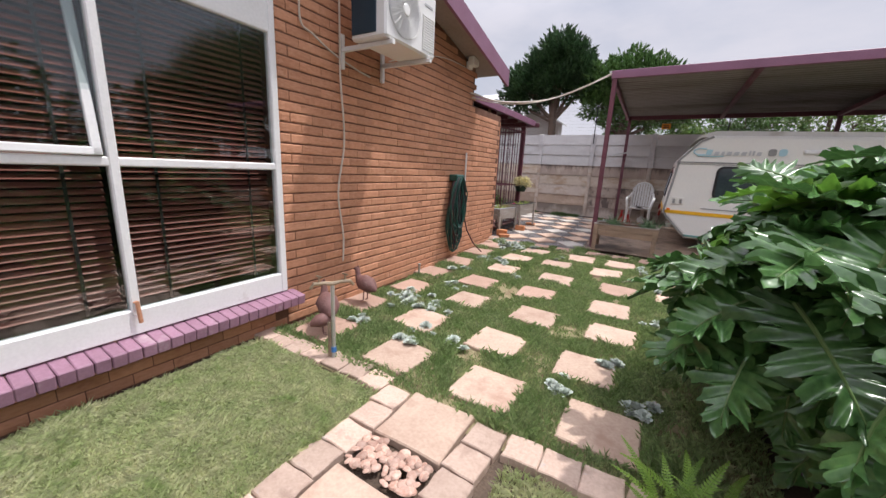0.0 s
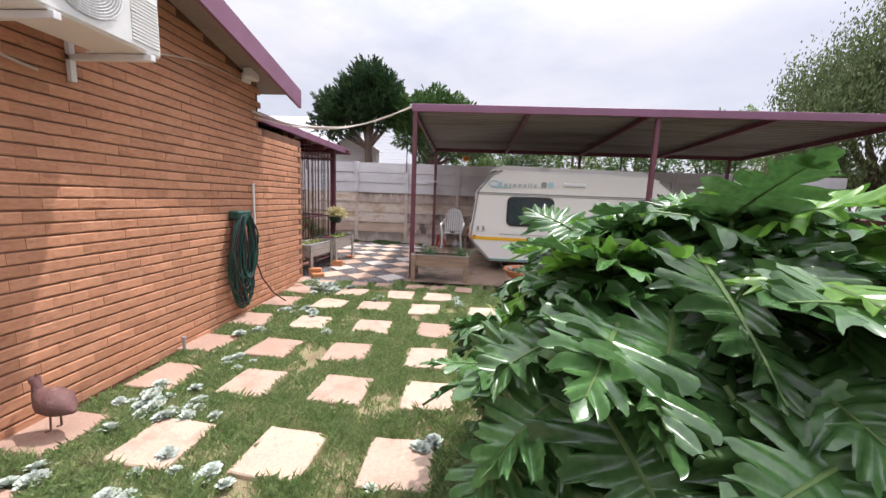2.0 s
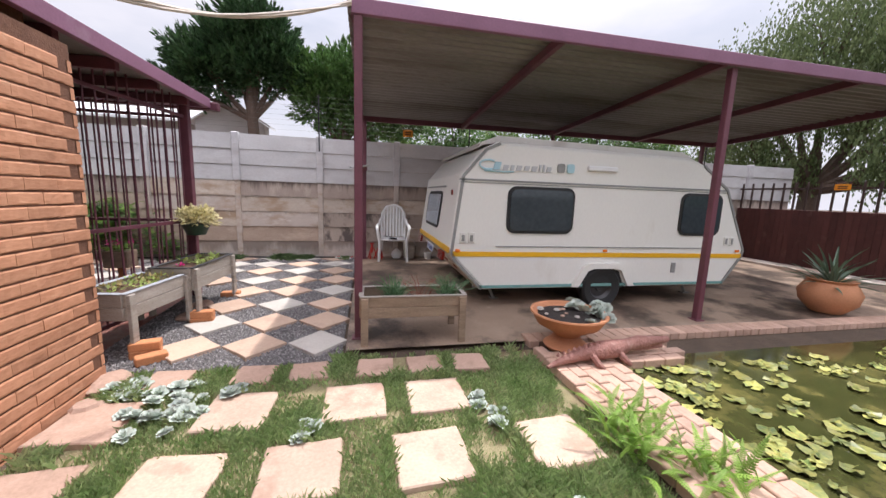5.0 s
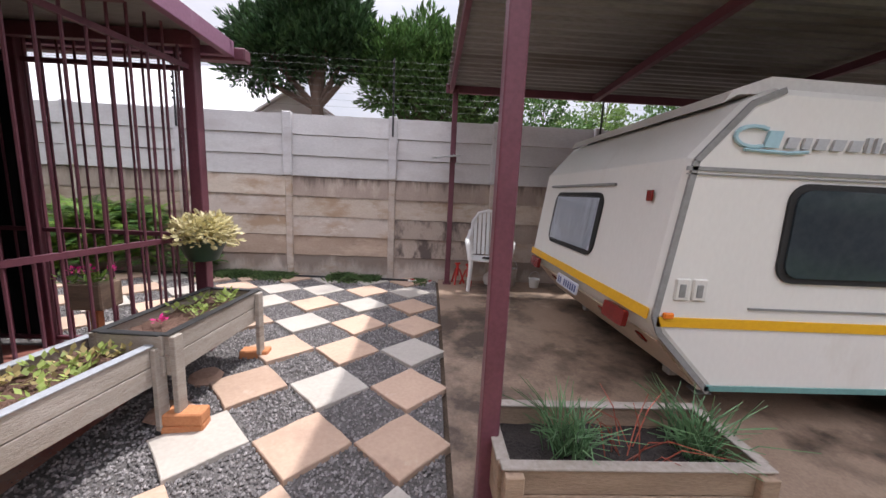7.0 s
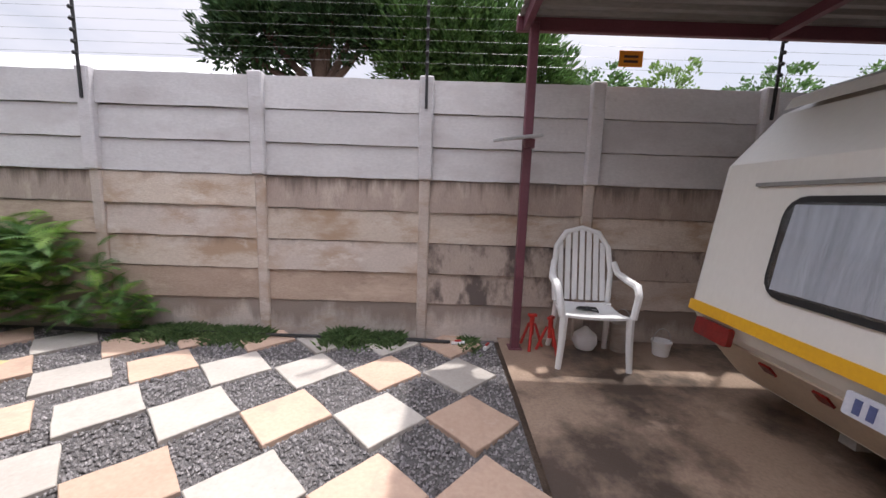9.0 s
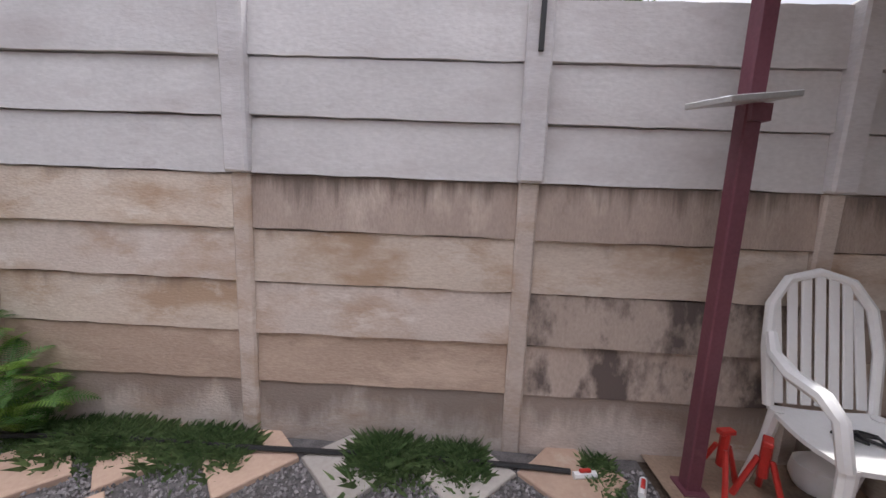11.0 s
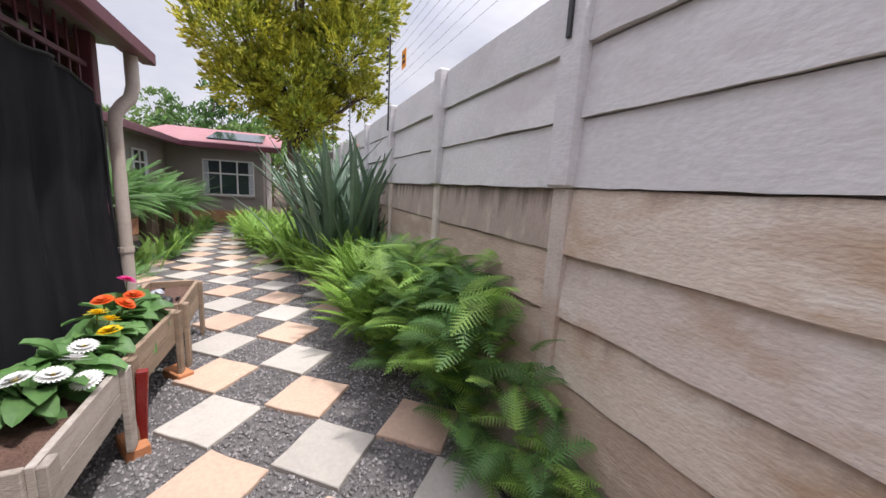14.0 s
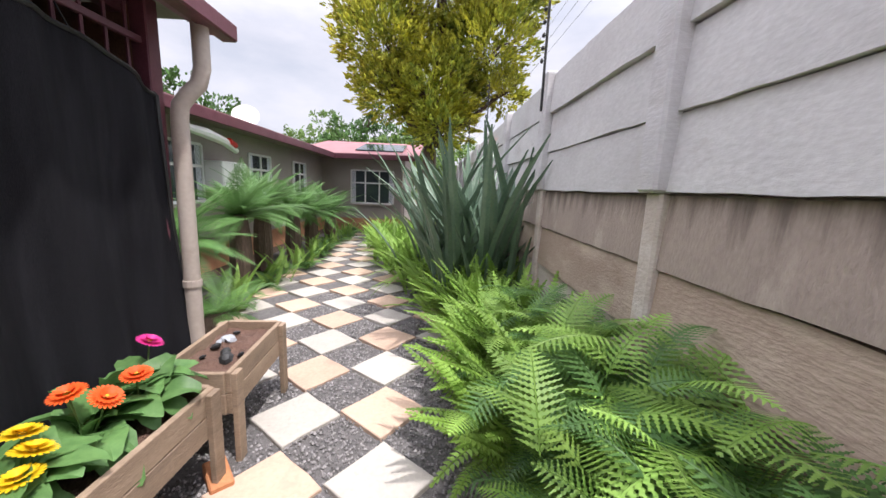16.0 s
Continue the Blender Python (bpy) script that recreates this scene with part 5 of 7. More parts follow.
for k, (x, y, h, s) in enumerate(((3.2, 18.5, 3.9, 1.3), (5.8, 19.5, 4.2, 1.5), (8.6, 19, 4.1, 1.5), (1.4, 20, 3.8, 1.2), (11.5, 18.5, 4.2, 1.6), (14, 20, 4.5, 1.8))):
    tree("garden_tree", "light green leafy tree beyond the boundary wall", x, y, 0.14,
         ((-.5 * s, 0, h, 0.8 * s), (.6 * s, 0, h - .2, 0.7 * s), (0, 0, h + .6 * s, 0.6 * s), (.1, .2, h - .8, 0.8 * s)), 0.07, M_light if k % 2 else M_cyp_l, 5000, 60 + k)
tree("pepper_tree", "tall weeping pepper tree with hanging grey-green twigs", 12.6, 12.3, 0.3,
     ((0, 0, 6.4, 1.5), (-.6, 1.6, 5.6, 1.3), (.3, -1.7, 5.8, 1.4), (-.8, .2, 4.6, 1.2), (-.4, 2.2, 4.2, 1.1), (0, -1.2, 4.2, 1.2), (-.3, -3.0, 5.0, 1.3), (-.3, -3.2, 3.6, 1.0), (-.8, 1.3, 3.2, 0.8), (-.5, -2.1, 2.7, 0.9), (-.6, .4, 2.6, 0.8), (-.4, 2.7, 2.9, 0.9), (-.5, -3.9, 2.7, 0.9), (-.3, -4.6, 4.0, 1.0)), 0.042, M_pep, 78000, 71, droop=1.0, elong=3.0)
tree("golden_tree", "tall golden-green tree at the end of the path", -14.2, 10.6, 0.26,
     ((0, 0, 4.4, 1.3), (.2, -1.2, 5.5, 1.25), (0, 1.4, 5.4, 1.3), (0, 0.2, 6.8, 1.5), (0, -.9, 7.9, 1.2), (.1, 1.9, 6.8, 1.1), (.2, -1.1, 4.2, 0.9), (.3, 0.3, 3.5, 0.9), (0, .4, 8.8, 1.3), (.2, -2.1, 6.2, 0.5), (.2, 1.9, 4.3, .6), (0, 1.2, 8.0, 1.0)), 0.040, M_gold, 90000, 81, elong=3.4, tuft=0.42)
for k, (x, y, h, s) in enumerate(((-27, 6.5, 4.6, 1.9), (-30, 3.2, 4.4, 2.0), (-22, -1.5, 4.6, 2.0), (-25, 9.5, 3.5, 1.8), (-34, 8, 3.8, 2.2), (-29, 12, 3.5, 2.2))):
    tree("garden_tree", "leafy green tree behind the far house", x, y, 0.16,
         ((-.5 * s, .5 * s, h, 0.8 * s), (.6 * s, -.6 * s, h - .2, 0.7 * s), (0, 0, h + .6 * s, 0.6 * s), (.1, .2, h - 1.2, 0.9 * s)), 0.12, M_light if k % 2 else M_cyp_l, 4000, 90 + k)


def blade_plant(name, label, category, x, y, z, count, L, W, mt, seed, spread=0.5, bend=0.5, group="", tilt=(0, 45)):
    """Long stiff leaves from one base."""
    r = random.Random(seed)
    ob = thing(name, label, category, pose(x, y, z), group)
    ms = []
    for v in range(3):
        g = Geo()
        rows = 7
        for i in range(rows + 1):
            s = i / rows
            w = W * (math.sin(math.pi * (0.08 + 0.9 * s)) ** 0.7) * (0.22 if s < 0.42 and W > 0.04 else 1)
            yy, zz = L * math.sin(bend * (0.6 + 0.3 * v) * s) * s, L * s * (1 - 0.25 * bend * s * s)
            g.v += [(-w, yy - 0.2 * w, zz), (0, yy + 0.35 * w, zz), (w, yy - 0.2 * w, zz)]
        g.f = [(3 * i + k, 3 * i + k + 1, 3 * i + k + 4, 3 * i + k + 3) for i in range(rows) for k in range(2)]
        g.m = [0] * len(g.f)
        ms.append(g.mesh("leaf", mt))
    for i in range(count):
        s = r.uniform(0.6, 1.05)
        piece("leaf", r.choice(ms), ob, pose(r.gauss(0, spread * .3), r.gauss(0, spread * .3), 0, 0, 0, i * 137.5) @ pose(0, 0, 0, -r.uniform(*tilt), 0, r.uniform(-30, 30)) @ Matrix.Diagonal((s, s, s, 1)))
    return ob


for k, (x, y, n) in enumerate(((-7.9, 11.3, 100), (-8.4, 11.3, 100), (-8.9, 11.25, 80))):
    st = blade_plant("strelitzia", "tall strelitzia with upright grey-green paddle leaves by the wall", "shrub", x, y, G(y), n, 2.25 - 0.15 * k, 0.044, M_strel, 400 + k, 0.75, 0.3, "strelitzias by the wall", (0, 20))
    if k == 0:
        M_flower = mat("orange_petal", (0.85, 0.20, 0.02), (0.75, 0.15, 0.02), 0.5, 4, 40, 0.0, trans=0.2)
        g = Geo()
        for j in range(4):
            a = 0.4 * j
            g.add([(0, 0, 1.85), (0.03 + .02 * j, 0.03, 1.92), (0.06 * math.cos(a), 0.05 * math.sin(a) + 0.05, 2.03), (-0.01, 0.04, 1.93)], [(0, 1, 2, 3)])
        g.tube([(0, 0, 0), (0, 0, 1.86)], 0.01, 5)
        part("flower", g, M_flower, st, "orange crane-shaped flower")
for k in range(5):
    blade_plant("narrow_leaf_shrub", "pale green shrub with narrow arching leaves", "shrub", -9.6 - 0.5 * k, 10.75 + 0.1 * (k % 2), G(11), 60, 1.25, 0.018, M_fern_y, 450 + k, 0.6, 0.9, tilt=(5, 60))
cy_m = [frond_geo(1.05, 44, 0.15, 0.5, 0.30).mesh("frond", M_cycad), frond_geo(0.95, 40, 0.14, 0.8, 0.30).mesh("frond", M_cycad)]
for k, (x, y, zc) in enumerate(((-8.1, 7.9, 0.75), (-9.3, 8.0, 1.0), (-10.4, 7.8, 1.05), (-11.5, 7.9, 0.95), (-12.6, 7.9, 0.85), (-7.5, 8.7, 0.2), (-13.8, 8.0, 0.8))):
    r = random.Random(500 + k)
    cyc = thing("cycad", "cycad with a crown of stiff feathery green fronds", "palm", pose(x, y, 0.24), "cycads by the far house")
    g = Geo()
    g.lathe([(0.13, -0.05), (0.16, zc * .3), (0.14, zc * .7), (0.10, zc), (0.0, zc + 0.05)], seg=10)
    part("trunk", g, M_bark, cyc)
    for i in range(52 if k != 5 else 20):
        s = r.uniform(.75, 1.05) * (0.6 if k == 5 else 1)
        piece("frond", r.choice(cy_m), cyc, pose(0, 0, zc, 0, 0, i * 137.5) @ pose(0, 0, 0, r.uniform(-8, 66), r.uniform(-10, 10), 0) @ Matrix.Diagonal((s, s, s, 1)))


# succulents among the slabs
def rosette_mesh(seed):
    """Fleshy pointed leaves in three rings, grown together at the heart."""
    r = random.Random(seed)
    g = Geo()
    g.add([(0, 0, 0.012)], [])
    for ring, (n, L, t) in enumerate(((8, 0.075, 12), (7, 0.06, 32), (5, 0.04, 58))):
        for i in range(n):
            m = pose(0, 0, 0.012 + 0.004 * ring, 0, 0, 360 / n * i + ring * 25 + r.uniform(-12, 12)) @ pose(0, 0, 0, t + r.uniform(-8, 8), 0, 0)
            w = L * 0.34
            k = len(g.v)
            g.v += [tuple(m @ Vector(p)) for p in ((w, L * .55, 0.006), (w * .7, L * .9, 0.004), (0, L, 0.0), (-w * .7, L * .9, 0.004), (-w, L * .55, 0.006), (0, L * .5, -0.004))]
            fs = [(0, k, k + 5), (k, k + 1, k + 5), (k + 1, k + 2, k + 5), (k + 2, k + 3, k + 5), (k + 3, k + 4, k + 5), (k + 4, 0, k + 5)]
            g.f += fs
            g.m += [0] * len(fs)
    return g.mesh("rosette", M_succ)


ros = [rosette_mesh(i) for i in range(4)]
for k, (x, y, n, sp) in enumerate(((-1.45, 2.75, 6, .10), (-0.92, 2.78, 8, .14), (-0.55, 2.85, 5, .1), (-1.42, 3.4, 10, .16), (-1.2, 3.55, 9, .14), (-1.62, 3.62, 8, .12), (-1.3, 4.2, 7, .12), (-1.55, 4.85, 8, .14), (-0.72, 5.0, 4, .08), (-1.45, 5.6, 6, .1), (-1.2, 5.55, 6, .1),
                                  (-1.35, 6.55, 10, .14), (-1.5, 6.75, 12, .16), (-1.75, 6.9, 10, .12), (-1.1, 6.75, 5, .08), (0.72, 6.4, 5, .08), (0.8, 6.2, 5, .07), (0.3, 2.75, 5, .1), (0.85, 2.75, 6, .12), (0.62, 3.3, 4, .08), (0.9, 4.4, 4, .08), (-0.5, 6.25, 4, .07), (0.95, 5.5, 4, .07))):
    r = random.Random(600 + k)
    cl = thing("succulent_clump", "clump of silvery succulent rosettes between the slabs", "succulent", pose(x, y, G(y)), "succulent clumps in the lawn")
    for i in range(n):
        s = r.uniform(.6, 1.05)
        piece("rosette", r.choice(ros), cl, pose(r.gauss(0, sp * .7), r.gauss(0, sp * .7), r.uniform(-0.005, 0.015), r.uniform(-15, 15), r.uniform(-15, 15), r.uniform(0, 360)) @ Matrix.Diagonal((s, s, s, 1)))

# ---- shade net, downpipe ----
# The paler vertical streaks are painted sheen on the net's folds, not dirt.
M_netb = mat("black_shade_net", (0.010, 0.010, 0.012), (0.022, 0.022, 0.026), 0.75, 3, 200, 0.4, dirt_or_tint=(0.03, 0.03, 0.035), patch_scale=2.2, patch_at=0.54, patch_soft=0.2, stretch=(3, 3, 0.35), bump_dist=0.03, spec=0.1)
M_pipe = mat("beige_downpipe", (0.52, 0.45, 0.40), (0.45, 0.38, 0.33), 0.5, 3, 40, 0.08, dirt_or_tint=(0.36, 0.28, 0.24), patch_scale=3, patch_at=0.58)
g = Geo()
nx, nz = 72, 18
for j in range(nz + 1):
    for i in range(nx + 1):
        s, t = i / nx, j / nz
        x = -3.55 - 2.72 * s
        sag = 0.10 * math.sin(3.1 * t) * (s > 0.97)
        z = G(9.2) + 0.05 + (2.22 - 0.28 * s * s + 0.03 * math.sin(17 * s)) * t
        g.v.append((x - 0.05 * math.sin(t * 5) * s, CY + 0.065 + 0.020 * math.sin(s * 40 + t * 3) + 0.012 * math.sin(s * 71 - 2 * t) + 0.012 * math.sin(t * 9), z))
g.f = [(j * (nx + 1) + i, j * (nx + 1) + i + 1, (j + 1) * (nx + 1) + i + 1, (j + 1) * (nx + 1) + i) for j in range(nz) for i in range(nx)]
g.m = [0] * len(g.f)
net = thing("shade_net", "black shade net tied over the bars of the patio cage", "shade net")
part("cloth", g, M_netb, net, smooth=True)
top_row = [tuple(p) for p in g.v[-(nx + 1):]]
g2 = Geo()
g2.tube(top_row, 0.012, 6)
part("hem", g2, M_black, net)
for i in range(0, nx + 1, 12):
    x, y, z = top_row[i]
    g2 = Geo()
    g2.tube([(x, y, z), (x, y - 0.03, z + 0.06), (x, CY, min(z + 0.12, 2.45))], 0.004, 5)
    part("tie", g2, M_black, net)
g2 = Geo()
g2.tube([tuple(g.v[j * (nx + 1) + nx]) for j in range(nz + 1)], 0.014, 6)
part("side_hem", g2, M_black, net)
g = Geo()
g.box(-6.3, -6.2, 7.1, 9.15, 0.2, 2.6)
setting("wall_patio_end", g, M_mortar, "end wall of the barred patio", "wall")
down = thing("downpipe", "beige painted rain downpipe with a swan neck at the roof corner", "downpipe")
g = Geo()
g.tube([(-6.38, 9.40, 2.60), (-6.38, 9.40, 2.36), (-6.37, 9.38, 2.27), (-6.34, 9.34, 2.21), (-6.32, 9.30, 2.14), (-6.32, 9.29, 2.05), (-6.32, 9.29, G(9.3))], 0.045, 12)
part("pipe", g, M_pipe, down, smooth=True)
for z in (2.3, 2.1, 1.1):
    g = Geo()
    g.tube([(-6.32, 9.29, z - 0.02), (-6.32, 9.29, z + 0.02)], 0.052, 12)
    if z == 1.1:
        part("clip", g, M_pipe, down)
g = Geo()
g.box(-6.6, -2.0, 9.40, 9.50, 2.58, 2.68, 0.01)
part("gutter", g, M_maroon, down, "maroon rain gutter")


# ---- raised timber planters ----
M_potsoil = mat("potting_soil", (0.10, 0.055, 0.04), (0.17, 0.10, 0.075), 0.95, 12, 90, 0.8, bump_dist=0.02)
M_wetsoil = mat("black_compost", (0.022, 0.018, 0.017), (0.05, 0.04, 0.036), 0.9, 14, 90, 0.9, bump_dist=0.02)
M_plastic = mat("grey_liner", (0.42, 0.44, 0.48), (0.33, 0.35, 0.38), 0.45, 3, 60, 0.2)
def planter(name, label, m, L, W, z0, z1, zf, mt=None, liner=None, group="raised planters", soil=M_potsoil, deep=0.06):
    """A timber trough on four legs; long side along x."""
    mt = mt or M_timber
    ob = thing(name, label, "planter", m, group)
    h = (z1 - z0) / 2
    for k in range(2):
        for s in (-1, 1):
            g = Geo()
            g.box(-L / 2, L / 2, s * W / 2 - 0.014, s * W / 2 + 0.014, z0 + k * h + 0.002, z0 + (k + 1) * h - 0.002, 0.004)
            part("side_board", g, mt, ob)
            g = Geo()
            g.box(s * L / 2 - 0.014, s * L / 2 + 0.014, -W / 2 + 0.014, W / 2 - 0.014, z0 + k * h + 0.002, z0 + (k + 1) * h - 0.002, 0.004)
            part("end_board", g, mt, ob)
    for sx in (-1, 1):
        for sy in (-1, 1):
            g = Geo()
            x, y = sx * (L / 2 - 0.035), sy * (W / 2 + 0.028)
            g.box(x - 0.035, x + 0.035, y - 0.016, y + 0.016, zf, z1 - 0.01, 0.004)
            part("leg", g, mt, ob)
    if soil:
        g = Geo()
        n, k = 14, 6
        r = random.Random(int(L * 1000))
        g.v = [(-L / 2 + 0.014 + (L - 0.028) * i / n, -W / 2 + 0.014 + (W - 0.028) * j / k, z1 - deep + r.uniform(-.015, .015)) for j in range(k + 1) for i in range(n + 1)]
        g.f = [(j * (n + 1) + i, j * (n + 1) + i + 1, (j + 1) * (n + 1) + i + 1, (j + 1) * (n + 1) + i) for j in range(k) for i in range(n)]
        g.m = [0] * len(g.f)
        part("soil", g, soil, ob)
    if liner:
        g = Geo()
        for y0, y1 in ((-W / 2 - 0.02, -W / 2 + 0.03), (W / 2 - 0.03, W / 2 + 0.02)):
            g.box(-L / 2 - .01, L / 2 + .01, y0, y1, z1 - 0.004, z1 + 0.006, 0.003)
        for x0, x1 in ((-L / 2 - 0.02, -L / 2 + 0.03), (L / 2 - 0.03, L / 2 + 0.02)):
            g.box(x0, x1, -W / 2 + .03, W / 2 - .03, z1 - 0.004, z1 + 0.006, 0.003)
        part("liner_edge", g, liner, ob)
    return ob


def sprigs(label, m, L, W, n, mt, seed, h=0.09, group="", category="seedlings", leaf=0.02, name="seedlings"):
    r = random.Random(seed)
    ob = thing(name, label, category, m, group)
    for k in range(n):
        g = Geo()
        cx, cy = r.uniform(-L / 2, L / 2), r.uniform(-W / 2, W / 2)
        for i in range(14):
            a, e = r.uniform(0, 6.28), r.uniform(0.2, 1.2)
            d = Vector((math.cos(a) * math.cos(e), math.sin(a) * math.cos(e), math.sin(e)))
            p = Vector((cx, cy, -0.02)) + d * r.uniform(.2, 1) * h
            s = d.cross(Vector((0, 0, 1))).normalized() * leaf * r.uniform(.5, 1)
            g.add([p, p + d * leaf + s, p + d * leaf * 2.2, p + d * leaf - s], [(0, 1, 2, 3)])
        tagged(part("sprig", g, mt, ob), kind="stuff")
    return ob


M_chive = mat("chive_green", (0.10, 0.21, 0.10), (0.17, 0.30, 0.14), 0.5, 6, 40, 0, trans=0.2, island=0.3)
M_redleaf = mat("red_stems", (0.30, 0.07, 0.04), (0.20, 0.05, 0.03), 0.6, 6, 40, 0, island=0.3)
M_lime = mat("lime_leaves", (0.30, 0.40, 0.10), (0.38, 0.46, 0.16), 0.6, 6, 40, 0, trans=0.3, island=0.3)
M_dry = mat("dry_leaves", (0.42, 0.32, 0.15), (0.34, 0.30, 0.12), 0.7, 6, 40, 0, trans=0.2, island=0.3)
M_pink = mat("magenta_petals", (0.75, 0.05, 0.30), (0.65, 0.03, 0.24), 0.5, 4, 40, 0, trans=0.2)
M_brickred = mat("loose_brick", (0.55, 0.24, 0.11), (0.45, 0.18, 0.08), 0.85, 6, 60, 0.3, per=0.12)
# by the barred patio
pm = pose(-2.24, 7.86, 0, 0, 0, 82)
planter("raised_planter", "weathered grey timber planter on legs with a plastic liner", pm, 0.80, 0.44, 0.47, 0.70, 0.20, M_timber_g, M_plastic)
sprigs("sparse seedlings and dry stems in the planter", pm @ pose(0, 0, 0.66), 0.6, 0.3, 9, M_lime, 21)
sprigs("dry yellowed stems in the planter", pm @ pose(0.1, 0, 0.66), 0.5, 0.3, 7, M_dry, 22)
pm = pose(-2.06, 8.66, 0, 0, 0, 86)
planter("raised_planter", "weathered grey timber planter with black liner along the bars", pm, 0.92, 0.40, 0.52, 0.76, 0.24, M_timber_g, M_black)
sprigs("small green seedlings in brown soil", pm @ pose(0, 0, 0.72), 0.75, 0.25, 10, M_lime, 23)
sprigs("small magenta blossom among the seedlings", pm @ pose(-.22, 0.02, 0.75), 0.05, 0.04, 2, M_pink, 24, .04, category="flower", name="blossom", leaf=.012)
for x, y, z, a in ((-1.98, 7.48, 0.13, 20), (-1.88, 7.36, 0.13, 35), (-1.98, 7.48, 0.20, 15), (-1.84, 8.22, 0.15, 8), (-1.84, 8.22, 0.222, 4), (-1.86, 9.1, 0.19, 5)):
    g = Geo()
    g.box(-0.11, 0.11, -0.053, 0.053, 0, 0.072, 0.008)
    ob = part("brick", g, M_brickred, m=pose(x, y, z, 0, 0, a))
    tagged(ob, "loose orange brick under a planter leg", "brick", "bricks under the planters")
# carport planter
pm = pose(0.345, 7.62, 0)
planter("raised_planter", "brown timber planter on four legs beside the carport post", pm, 1.02, 0.40, 0.42, 0.63, 0.15, M_timber, M_timber_g, soil=M_wetsoil, deep=0.10)
for k, (x, n) in enumerate(((0.16, 110), (0.72, 110), (0.42, 14))):
    r = random.Random(700 + k)
    ob = thing("chive_clump", "clump of thin green chives in the planter", "herb", pose(x, 7.62, 0.53), "chives in the planter")
    for b in range(2):
        g = Geo()
        for i in range(n // 2):
            a, t = r.uniform(0, 6.28), r.uniform(0.05, 0.9)
            L = r.uniform(.18, .36)
            d = Vector((math.cos(a) * t, math.sin(a) * t, 1)).normalized()
            p = Vector((r.gauss(0, .04), r.gauss(0, .04), -0.02))
            g.tube([p, p + d * L * .6, p + d * L + Vector((d.x, d.y, -.4)) * L * .35], [0.0032, 0.003, 0.0015], 3, caps=False)
        tagged(part("chive_blade", g, M_chive if k != 2 else M_redleaf, ob), kind="stuff")

# ---- west planters with gerberas ----
M_gerleaf = mat("gerbera_leaf", (0.085, 0.185, 0.055), (0.14, 0.27, 0.085), 0.5, 6, 40, 0.1, trans=0.25, per=0.2)
petals = {"white": mat("white_petals", (0.82, 0.82, 0.80), (0.75, 0.75, 0.74), 0.6, 6, 40, 0, trans=0.2), "yellow": mat("yellow_petals", (0.85, 0.62, 0.02), (0.8, 0.52, 0.01), 0.6, 6, 40, 0, trans=0.2),
          "orange": mat("vermilion_petals", (0.85, 0.14, 0.02), (0.75, 0.10, 0.02), 0.6, 6, 40, 0, trans=0.2), "pink": M_pink}
M_eye = mat("flower_eye", (0.6, 0.4, 0.03), (0.4, 0.25, 0.02), 0.8, 20, 90, 0.2)
gl = []
for v in range(3):
    g = Geo()
    L, W = 0.17, 0.05
    rows = 6
    for i in range(rows + 1):
        s = i / rows
        w = W * math.sin(math.pi * (0.06 + 0.9 * s)) ** 0.6 * (1 + 0.18 * math.sin(14 * s + v))
        zz = 0.06 * math.sin(2.6 * s) - 0.05 * s * s * v
        g.v += [(-w, L * s, zz + 0.015), (0, L * s, zz), (w, L * s, zz + 0.015)]
    g.f = [(3 * i + k, 3 * i + k + 1, 3 * i + k + 4, 3 * i + k + 3) for i in range(rows) for k in range(2)]
    g.m = [0] * len(g.f)
    gl.append(g.mesh("leaf", M_gerleaf, True))


def gerbera(x, y, z, colour, heads, seed):
    r = random.Random(seed)
    ob = thing("gerbera", "gerbera plant with broad green leaves and " + colour + " flowers", "flower", pose(x, y, z), "gerberas in the planters")
    for i in range(30):
        s = r.uniform(.75, 1.4)
        piece("leaf", r.choice(gl), ob, pose(0, 0, 0, 0, 0, i * 137.5) @ pose(0, 0.01, 0, r.uniform(-15, 60), r.uniform(-20, 20), 0) @ Matrix.Diagonal((s, s, s, 1)))
    for hx, hy, hz in heads:
        m = pose(hx, hy, hz + .03, r.uniform(-30, 5), r.uniform(-15, 25), r.uniform(0, 90)) @ Matrix.Diagonal((1.05, 1.05, 1.05, 1))
        g = Geo()
        for ring, (n, L, t) in enumerate(((22, 0.055, 8), (18, 0.045, 22), (14, 0.032, 40))):
            for i in range(n):
                q = m @ pose(0, 0, 0.004 * ring, 0, 0, 360 / n * i + 7 * ring) @ pose(0, 0, 0, t, 0, 0)
                w = 0.0062
                g.add([q @ Vector(p) for p in ((0, 0.004, 0), (w, L * .5, 0.001), (w * .7, L * .92, 0), (0, L, -.001), (-w * .7, L * .92, 0), (-w, L * .5, 0.001))], [(0, 1, 2, 3, 4, 5)])
        fl = part("flower", g, petals[colour], ob)
        g = Geo()
        g.lathe([(0.0, 0.014), (0.008, 0.012), (0.011, 0.004)], seg=10, m=m)
        part("eye", g, M_eye, fl)
        g = Geo()
        g.tube([(0, 0, 0), (hx * .6, hy * .6, hz * .6), (hx, hy, hz + .027)], 0.004, 5)
        part("stem", g, M_stalk, fl)
    return ob


